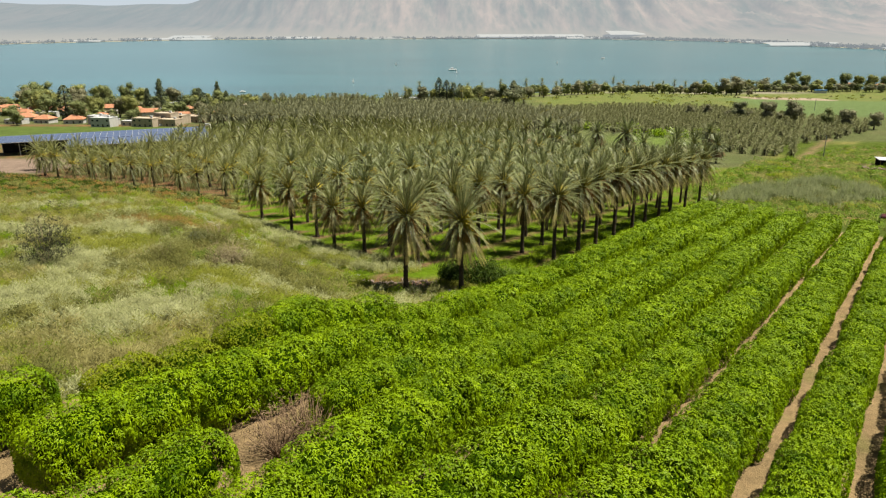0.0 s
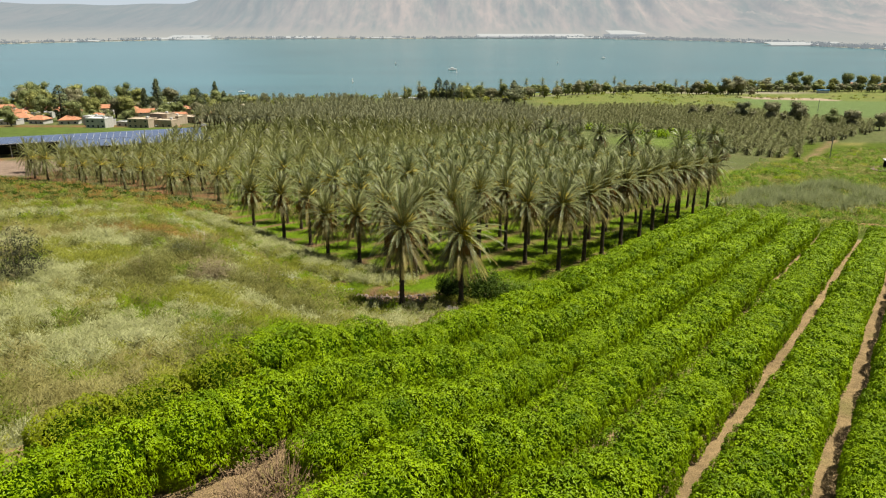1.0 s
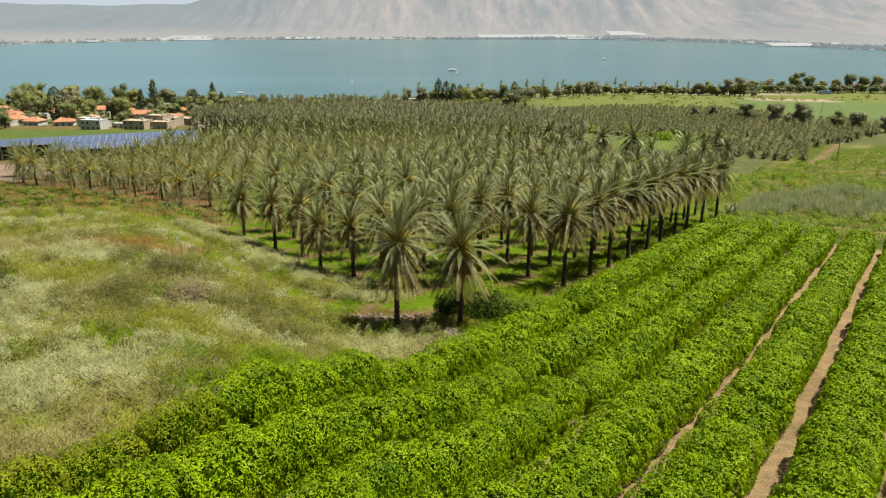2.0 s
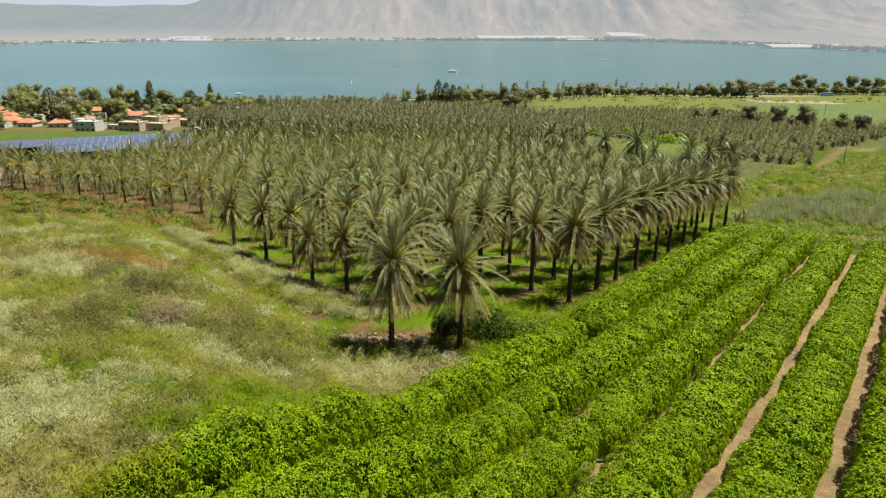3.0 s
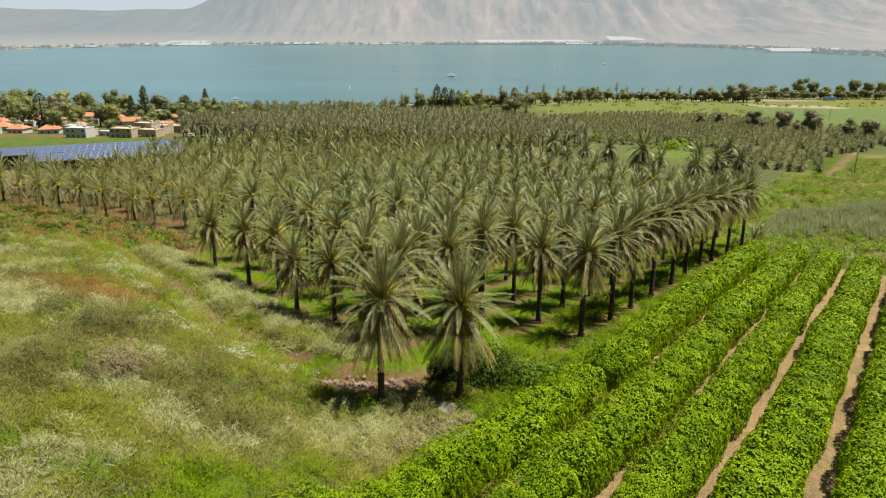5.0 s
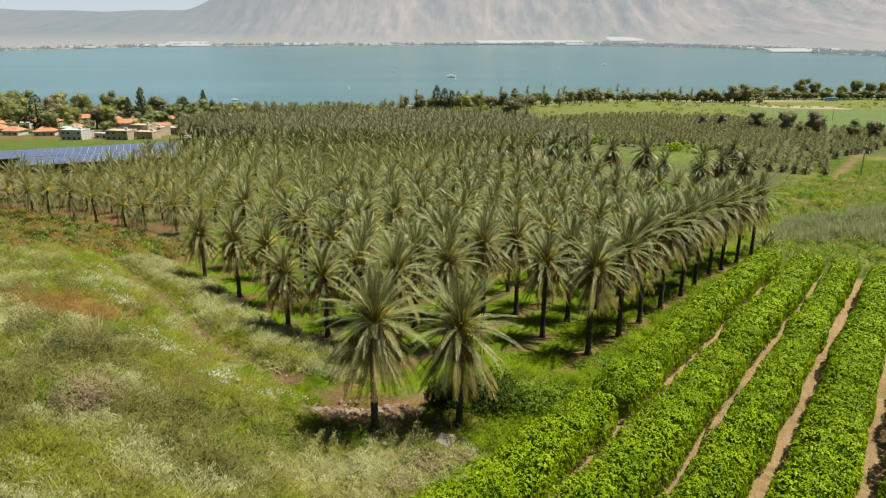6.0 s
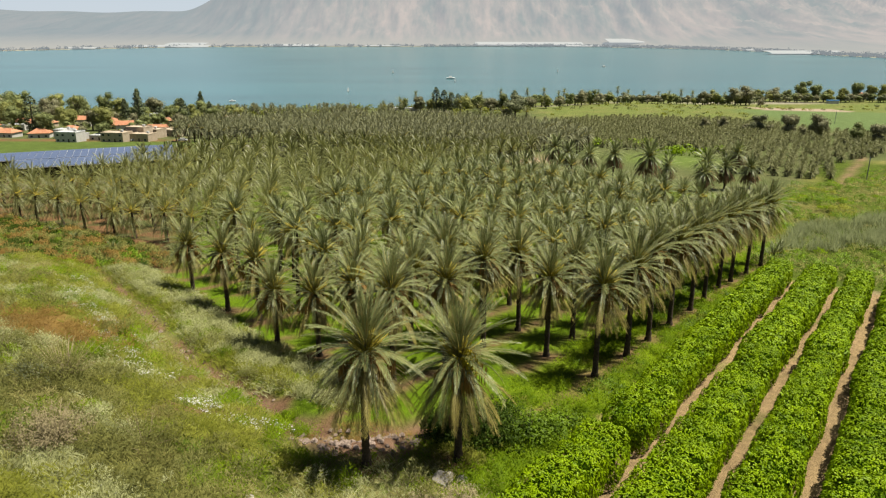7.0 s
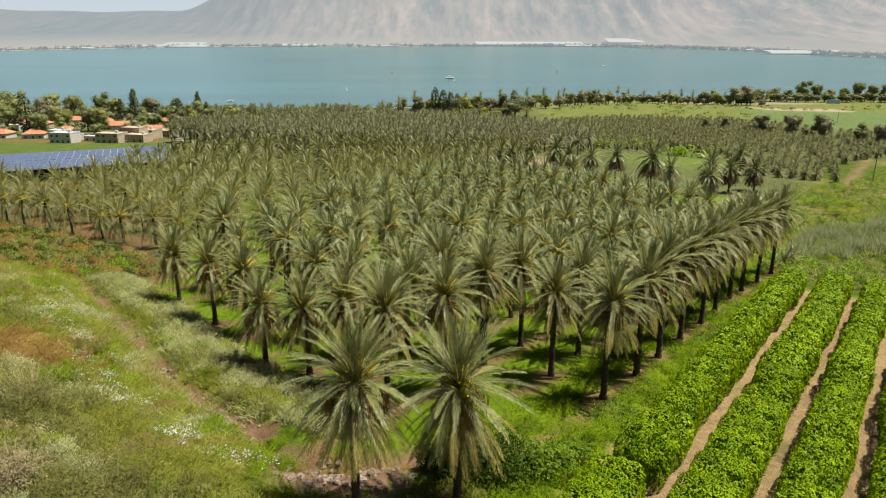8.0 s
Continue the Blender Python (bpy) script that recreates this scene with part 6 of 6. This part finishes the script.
# ---- village ----
def house(x, y, w, d, h, turn, roof="hip", wall=None, label="white house with orange tiled roof"):
    """A house of walls with set-in windows and a door under a tiled or flat roof."""
    wall = wall or M_WALL
    root = new("house")
    root.matrix_basis = pose(x, y, gz(x, y) - 0.2, 0, 0, turn) @ Matrix.Scale(0.8, 4)
    tagged(root, label, "house", "houses of the village")
    part("wall", box(bmesh.new(), -w / 2, -d / 2, 0, w / 2, d / 2, h, 0.04), wall, root)
    bm = bmesh.new()
    if roof == "flat":
        box(bm, -w / 2 - 0.1, -d / 2 - 0.1, h, w / 2 + 0.1, d / 2 + 0.1, h + 0.18)
        for x0, y0, x1, y1 in ((-w / 2 - 0.1, -d / 2 - 0.1, w / 2 + 0.1, -d / 2 + 0.15), (-w / 2 - 0.1, d / 2 - 0.15, w / 2 + 0.1, d / 2 + 0.1), (-w / 2 - 0.1, -d / 2 + 0.15, -w / 2 + 0.15, d / 2 - 0.15), (w / 2 - 0.15, -d / 2 + 0.15, w / 2 + 0.1, d / 2 - 0.15)):
            box(bm, x0, y0, h + 0.18, x1, y1, h + 0.6)
        ob = part("roof", bm, M_SHEET if wall is M_WALL else M_SAND, root)
        part("water_tank", box(bmesh.new(), w * 0.15, 0.4, h + 0.2, w * 0.15 + 1.6, 1.6, h + 1.5, 0.15), M_SHEET, root, "white rooftop water tank")
    else:
        e, rise, inset = 0.5, 0.22 * d + 0.6, d / 2 if roof == "hip" else 0.0
        vs_ = [(-w / 2 - e, -d / 2 - e, h), (w / 2 + e, -d / 2 - e, h), (w / 2 + e, d / 2 + e, h), (-w / 2 - e, d / 2 + e, h)]
        low = [bm.verts.new(v) for v in vs_]
        eave = [bm.verts.new((v[0], v[1], h + 0.15)) for v in vs_]
        r0, r1 = bm.verts.new((-w / 2 - e + inset * 0.9, 0, h + rise)), bm.verts.new((w / 2 + e - inset * 0.9, 0, h + rise))
        bm.faces.new(low[::-1])
        for i in range(4):
            bm.faces.new((low[i], low[(i + 1) % 4], eave[(i + 1) % 4], eave[i]))
        bm.faces.new((eave[0], eave[1], r1, r0))
        bm.faces.new((eave[2], eave[3], r0, r1))
        bm.faces.new((eave[1], eave[2], r1))
        bm.faces.new((eave[3], eave[0], r0))
        ob = part("roof", bm, M_TILE, root)
        part("chimney", box(bmesh.new(), w * 0.2, 0.2, h + rise * 0.4, w * 0.2 + 0.6, 0.8, h + rise + 0.5, 0.03), wall, root)
    n = max(2, int(w // 3.2))
    for i in range(n):
        cx = -w / 2 + (i + 0.5) * w / n
        for sx, sy in ((cx, -1),) + (((cx, 1),) if i % 2 else ()):
            if i == n // 2 and sy < 0:
                part("door", box(bmesh.new(), sx - 0.5, sy * d / 2 - 0.06, 0.2, sx + 0.5, sy * d / 2 + 0.06, 2.3, 0.02), M_WOOD, root)
                continue
            for z0 in ((0.95,) if h < 4.5 else (0.95, 3.9)):
                fr = part("window", box(bmesh.new(), sx - 0.75, sy * d / 2 - 0.05, z0, sx + 0.75, sy * d / 2 + 0.05, z0 + 1.25, 0.02), M_SHEET, root)
                part("pane", box(bmesh.new(), sx - 0.66, sy * d / 2 - 0.07, z0 + 0.09, sx + 0.66, sy * d / 2 + 0.07, z0 + 1.16), M_GLASS, fr)
    return root


WHITE_FLAT, SAND_FLAT = "white flat roofed house with a rooftop tank", "sand coloured flat roofed house"
for x, y, w, d, h, turn, roof, wall, lab in (
        (-176, 362, 15, 9, 3.4, -8, "flat", M_WALL, WHITE_FLAT), (-160, 358, 12, 8, 3.0, -6, "flat", M_WALL, WHITE_FLAT), (-182, 366, 9, 8, 5.6, -8, "flat", M_WALL, WHITE_FLAT),
        (-143, 372, 16, 10, 5.5, -14, "flat", M_SAND, SAND_FLAT), (-152, 376, 8, 9, 4.4, -14, "flat", M_SAND, SAND_FLAT), (-133, 380, 11, 9, 4.0, -14, "flat", M_SAND, SAND_FLAT),
        (-150, 351, 14, 10, 5.4, -10, "flat", M_SAND, SAND_FLAT), (-139, 354, 12, 9, 4.4, -12, "flat", M_SAND, SAND_FLAT), (-144, 362, 12, 9, 7.6, -12, "flat", M_SAND, SAND_FLAT), (-171, 350, 13, 9, 5.8, -8, "flat", M_WALL, WHITE_FLAT),
        (-181, 488, 20, 10, 6.5, -4, "flat", M_WALL, WHITE_FLAT), (-143, 436, 15, 9, 6.5, -4, "flat", M_WALL, WHITE_FLAT), (-127, 461, 16, 9, 6.5, -4, "flat", M_SAND, SAND_FLAT),
        (-197, 372, 12, 10, 3.2, 12, "hip", None, ""), (-214, 374, 11, 9, 3.2, -10, "hip", None, ""), (-232, 388, 13, 10, 3.2, 8, "hip", None, ""), (-226, 368, 12, 8, 3.0, -4, "flat", M_WALL, WHITE_FLAT),
        (-252, 420, 14, 11, 3.4, -12, "hip", None, ""), (-236, 436, 14, 11, 4.0, 10, "hip", None, ""), (-270, 436, 13, 10, 3.4, 0, "hip", None, ""), (-282, 455, 14, 11, 3.4, 14, "hip", None, ""),
        (-174, 414, 11, 9, 4.6, 20, "gable", None, ""), (-128, 396, 10, 9, 4.2, 16, "gable", None, ""), (-160, 470, 20, 10, 3.6, -4, "flat", M_WALL, WHITE_FLAT), (-138, 442, 16, 9, 3.4, -6, "flat", M_WALL, WHITE_FLAT),
        (-122, 470, 18, 10, 3.4, -5, "flat", M_WALL, WHITE_FLAT), (-214, 460, 12, 10, 3.6, 5, "hip", None, ""), (-192, 392, 11, 9, 3.4, -15, "hip", None, ""), (-300, 470, 13, 10, 3.4, 0, "hip", None, ""),
        (352, 768, 14, 10, 6.0, 10, "flat", M_SAND, "pale house among trees by the shore"), (440, 772, 16, 11, 5.5, -8, "hip", None, "house with pale orange roof by the shore"), (478, 772, 15, 11, 5.0, 0, "hip", None, "house with pale orange roof by the shore"),
        (-66, 556, 16, 8, 3.4, 4, "flat", M_SAND, "low brick red building by the far grove"), (-26, 603, 30, 8, 3.4, 2, "flat", M_WALL, "long low white building at the shore")):
    house(x, y, w, d, h, turn, roof, wall, lab or "white house with an orange tiled hip roof")
for k in range(16):
    x = -132 - 10.5 * k + gen.uniform(-4, 4)
    house(x, 402 + 0.22 * (-x - 130) + gen.uniform(-12, 40), gen.uniform(9, 14), gen.uniform(7, 10), gen.uniform(3.2, 6.0), gen.uniform(-20, 20), ("hip", "flat", "gable")[k % 3], (None, M_SAND)[k % 2],
          ("white house with an orange tiled hip roof", SAND_FLAT, "white house with a tiled gable roof", "sand coloured house with an orange hip roof", WHITE_FLAT, "sand coloured house with a tiled gable roof")[k % 6])


# ---- solar sheds ----
def solar_shed(x, y, length, deep, turn, low, high, rows, cols, label):
    """A long open shed whose pitched roof carries panels; its near eave is the low one."""
    root = new("solar_shed")
    root.matrix_basis = pose(x, y, gz(x, y), 0, 0, turn)
    tagged(root, label, "solar shed", "sheds with solar roofs")
    tilt = math.atan2(high - low, deep)
    bm = box(bmesh.new(), 0, 0, -0.12, length, deep / math.cos(tilt), 0.0)
    bm.transform(Matrix.Translation((0, 0, low)) @ Matrix.Rotation(tilt, 4, "X"))
    part("roof_sheet", bm, M_SHEET, root)
    for k in range(int(length // 7) + 1):
        for yy, hh in ((0.4, low - 1.2), (deep - 0.4, high - 1.2)):
            part("post", box(bmesh.new(), k * 7.0, yy - 0.1, -4, k * 7.0 + 0.2, yy + 0.1, hh + 1.0), M_METAL, root)
    part("back_wall", box(bmesh.new(), 0, deep - 0.2, -4, length, deep - 0.05, high - 0.3), M_DARK, root)
    me_bm = box(bmesh.new(), 0.05, 0.05, 0.04, length / cols - 0.03, deep / math.cos(tilt) / rows - 0.03, 0.1)
    me = mesh_bm("solar_panel", me_bm, M_PANEL)
    for r in range(rows):
        for c in range(cols):
            m = Matrix.Translation((0, 0, low)) @ Matrix.Rotation(tilt, 4, "X") @ Matrix.Translation((c * length / cols + 0.06, r * deep / math.cos(tilt) / rows + 0.06, 0.012))
            child("solar_panel", me, root, m)


solar_shed(-124.7, 224.5, 48, 12, 22, 3.8, 4.2, 6, 24, "long open shed with blue solar panels on its roof")
solar_shed(-150, 228, 68, 12, 22, 4.4, 5.0, 4, 32, "long pale shed roof lined with blue solar panels")
for x, y in ((-84, 300), (-92, 304), (-76, 297), (-68, 294), (-60, 291)):
    bm = bmesh.new()
    bmesh.ops.create_cone(bm, cap_ends=True, segments=14, radius1=2.6, radius2=2.3, depth=3.0)
    for v in bm.verts:
        v.co.z += 1.5
    bmesh.ops.create_uvsphere(bm, u_segments=14, v_segments=8, radius=2.3, matrix=Matrix.Translation((0, 0, 3.0)) @ Matrix.Diagonal((1, 1, 0.45, 1)))
    ob = new("storage_tent", mesh_bm("storage_tent", bm, M_PALE, True))
    ob.matrix_basis = pose(x, y, gz(x, y))
    tagged(ob, "round pale sand coloured shelter among palms", "shelter", "pale shelters")


# ---- odd things by the orchard's end and on the roads ----
def shack(x, y):
    root = new("shed")
    root.matrix_basis = pose(x, y, gz(x, y), 0, 0, -18)
    tagged(root, "open shack with a white sheet roof on a rubble mound", "shed")
    part("back_wall", box(bmesh.new(), -4, 2.6, 0, 4, 2.8, 2.6), M_DARK, root)
    part("side_wall", box(bmesh.new(), 3.8, -2.6, 0, 4.0, 2.6, 2.5), M_DARK, root)
    bm = box(bmesh.new(), -4.4, -3.1, 2.6, 4.4, 3.1, 2.72)
    part("roof", bm, M_SHEET, root)
    for px in (-3.8, 0.0, 3.7):
        part("post", box(bmesh.new(), px - 0.08, -2.7, 0, px + 0.08, -2.54, 2.6), M_PLANK, root)


shack(146, 220)
for _ in range(26):
    rock(138 + gen.normal(0, 4), 211 + gen.normal(0, 5), gen.uniform(0.4, 1.1), M_ROCK, "grey rubble stone beside the shack", "rubble by the shack")


def timber_stack(x, y, turn):
    root = new("timber_stack")
    root.matrix_basis = pose(x, y, gz(x, y), 0, 0, turn)
    tagged(root, "weathered reddish timber beams stacked at the orchard's end", "timber")
    for k in range(5):
        part("beam", box(bmesh.new(), -2.2 + 0.1 * k, -0.6 + 0.28 * k, 0.0, 2.2 + 0.2 * (k % 2), -0.4 + 0.28 * k, 0.24, 0.02), M_PLANK, root)


timber_stack(73.0, 121.5, -8)
timber_stack(77.5, 121.0, -14)


def vehicle(x, y, turn, paint, label, group="", size=1.0):
    """A car: body, cabin, panes, lamps and four wheels."""
    root = new("car")
    root.matrix_basis = pose(x, y, gz(x, y), 0, 0, turn) @ Matrix.Scale(size, 4)
    tagged(root, label, "car", group)
    bm = box(bmesh.new(), -2.1, -0.88, 0.35, 2.1, 0.88, 0.95, 0.12)
    box(bm, -1.3, -0.78, 0.95, 1.1, 0.78, 1.5, 0.16)
    part("body", bm, paint, root)
    for s in (-1, 1):
        part("side_window", box(bmesh.new(), -1.1, s * 0.79 - 0.01, 1.02, 0.9, s * 0.79 + 0.01, 1.4), M_GLASS, root)
    part("windscreen", box(bmesh.new(), 1.08, -0.66, 1.02, 1.12, 0.66, 1.4), M_GLASS, root)
    for px in (-1.35, 1.35):
        for s in (-1, 1):
            bm = bmesh.new()
            bmesh.ops.create_cone(bm, cap_ends=True, segments=14, radius1=0.34, radius2=0.34, depth=0.22, matrix=Matrix.Translation((px, s * 0.84, 0.34)) @ Matrix.Rotation(math.pi / 2, 4, "X"))
            part("wheel", bm, M_RUBBER, root)


vehicle(81.0, 118.8, 60, material("dark red paint", (0.05, 0.008, 0.008), (0.12, 0.02, 0.015), 2, 0.4), "dark red farm vehicle parked at the orchard's end")
for x, y, turn in ((205, 735, 0), (262, 725, -5), (395, 735, 0), (488, 736, 0), (-142, 352, 20), (-120, 352, 15), (300, 722, 0)):
    vehicle(x, y, turn, M_CAR, "small white car on the far road", "white cars")
for x, y in ((250, 470), (140, 250)):
    ob = new("pole", mesh_bm("pole", box(bmesh.new(), -0.12, -0.12, 0, 0.12, 0.12, 8.0, 0.03), M_METAL))
    ob.matrix_basis = pose(x, y, gz(x, y) - 0.2)
    tagged(ob, "slim grey metal pole in the field", "pole", "poles")
root = new("bus_shelter")
root.matrix_basis = pose(386, 722, gz(386, 722))
tagged(root, "small blue roofed kiosk by the lake road", "kiosk")
part("roof", box(bmesh.new(), -6, -2, 2.6, 6, 2, 3.4, 0.1), M_BLUE, root)
part("wall", box(bmesh.new(), -5.6, -1.6, 0, 5.6, 1.6, 2.6), M_SHEET, root)


# ---- on the water and beyond ----
def sailing_boat(x, y, turn):
    root = new("sailing_boat")
    root.matrix_basis = pose(x, y, LAKE + 0.1, 0, 0, turn) @ Matrix.Scale(0.62, 4)
    tagged(root, "small white sailing boat on the lake", "boat", "boats on the lake")
    bm = bmesh.new()
    deck = [bm.verts.new(v) for v in ((-3, -0.9, 0.7), (1, -1.0, 0.7), (3.4, 0, 0.8), (1, 1.0, 0.7), (-3, 0.9, 0.7))]
    keel = [bm.verts.new(v) for v in ((-2.6, -0.4, -0.1), (1, -0.5, -0.1), (2.8, 0, 0.0), (1, 0.5, -0.1), (-2.6, 0.4, -0.1))]
    bm.faces.new(deck)
    bm.faces.new(keel[::-1])
    for i in range(5):
        bm.faces.new((deck[i], keel[i], keel[(i + 1) % 5], deck[(i + 1) % 5]))
    part("hull", bm, M_SAIL, root)
    v, t = tube([(0.4, 0, 0.6), (0.4, 0, 9.2)], [0.08, 0.05], 6)
    child("mast", mesh_arrays("mast", v, t, [M_METAL]), root)
    v = np.array([(0.3, 0.0, 1.2), (-2.8, 0.35, 1.3), (0.3, 0, 9.0), (0.3, 0.06, 1.2), (-2.8, 0.41, 1.3), (0.3, 0.06, 9.0)])
    child("mainsail", mesh_arrays("mainsail", v, [(0, 1, 2), (3, 5, 4)], [M_SAIL]), root)
    v = np.array([(0.5, 0.0, 0.9), (3.2, 0.1, 0.9), (0.5, 0, 7.6), (0.5, 0.05, 0.9), (3.2, 0.15, 0.9), (0.5, 0.05, 7.6)])
    child("jib", mesh_arrays("jib", v, [(0, 2, 1), (3, 4, 5)], [M_SAIL]), root)


def motor_boat(x, y, turn, size):
    root = new("motor_boat")
    root.matrix_basis = pose(x, y, LAKE + 0.1, 0, 0, turn) @ Matrix.Scale(size, 4)
    tagged(root, "white motor boat with a low cabin on the lake", "boat", "boats on the lake")
    part("hull", box(bmesh.new(), -3.5, -1.1, 0.0, 3.2, 1.1, 1.0, 0.3), M_SAIL, root)
    part("cabin", box(bmesh.new(), -1.6, -0.8, 1.0, 1.0, 0.8, 1.9, 0.2), M_SAIL, root)
    part("windscreen", box(bmesh.new(), 1.0, -0.7, 1.1, 1.1, 0.7, 1.7), M_GLASS, root)


sailing_boat(-82, 1250, 40)
sailing_boat(-110, 872, 70)
sailing_boat(20, 1040, 60)
sailing_boat(206, 1292, 30)
motor_boat(15, 1105, 5, 1.9)
motor_boat(-211, 745, 12, 1.0)
motor_boat(330, 1480, 20, 1.3)


def far_z(x, y):
    return float(ground_z(x, y))



def greenhouse(u, back, wide, deep, tall, lean):
    """A long low sheeted greenhouse beyond the far shore."""
    y = float(np.interp(u, SHORE_U, SHORE_D)) + back
    x = u * y
    bm = bmesh.new()
    n = 10
    prev = None
    for i in range(n + 1):
        w = math.pi * i / n
        a, b = bm.verts.new((-wide / 2, -deep / 2 * math.cos(w), tall * math.sin(w) ** 0.6)), bm.verts.new((wide / 2, -deep / 2 * math.cos(w), tall * math.sin(w) ** 0.6))
        if prev:
            bm.faces.new((prev[0], prev[1], b, a))
        prev = (a, b)
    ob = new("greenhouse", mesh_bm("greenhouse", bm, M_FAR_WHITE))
    hit, at, _, _ = far_range.closest_point_on_mesh((x, y, LAKE + 10))
    ob.matrix_basis = pose(x, y, max(far_z(x, y), at.z) + deep / 2 * math.sin(radians(lean)) - 0.5, lean, 0, 0)
    tagged(ob, "long white sheeted greenhouse beyond the lake", "greenhouse", "far greenhouses")


for u, back, wide, deep, tall, lean in ((-0.49, 30, 110, 40, 3, 4), (-0.37, 40, 330, 60, 3, 5), (-0.348, 150, 170, 100, 3, 6), (-0.206, 80, 250, 70, 3, 5), (0.12, 120, 500, 80, 3, 7), (0.2, 45, 200, 60, 3, 5),
                                        (0.253, 190, 180, 120, 3, 7), (0.504, 30, 270, 80, 3, 5), (0.43, 60, 70, 30, 3, 5), (0.63, 30, 80, 30, 3, 5), (-0.08, 40, 160, 30, 2, 5)):
    greenhouse(u, back, wide, deep, tall, lean)
hp = Heap()
for _ in range(1500):
    u = gen.uniform(-0.85, 0.85)
    if gen.random() > 0.35 + 0.65 * (u > 0.1):
        continue
    y = float(np.interp(u, SHORE_U, SHORE_D)) + gen.uniform(8, 90)
    x = u * y
    s = gen.uniform(4, 10)
    p, nrm = lumpy_shell(gen, 10, (s, s, s * 0.7), 2.0, 0.0, 4, 0.3)
    clumped(hp, p + np.array((x, y, LAKE + 1.0)), nrm, gen, 2, 1.0, 5.0, 0.4, 0, 0.3)
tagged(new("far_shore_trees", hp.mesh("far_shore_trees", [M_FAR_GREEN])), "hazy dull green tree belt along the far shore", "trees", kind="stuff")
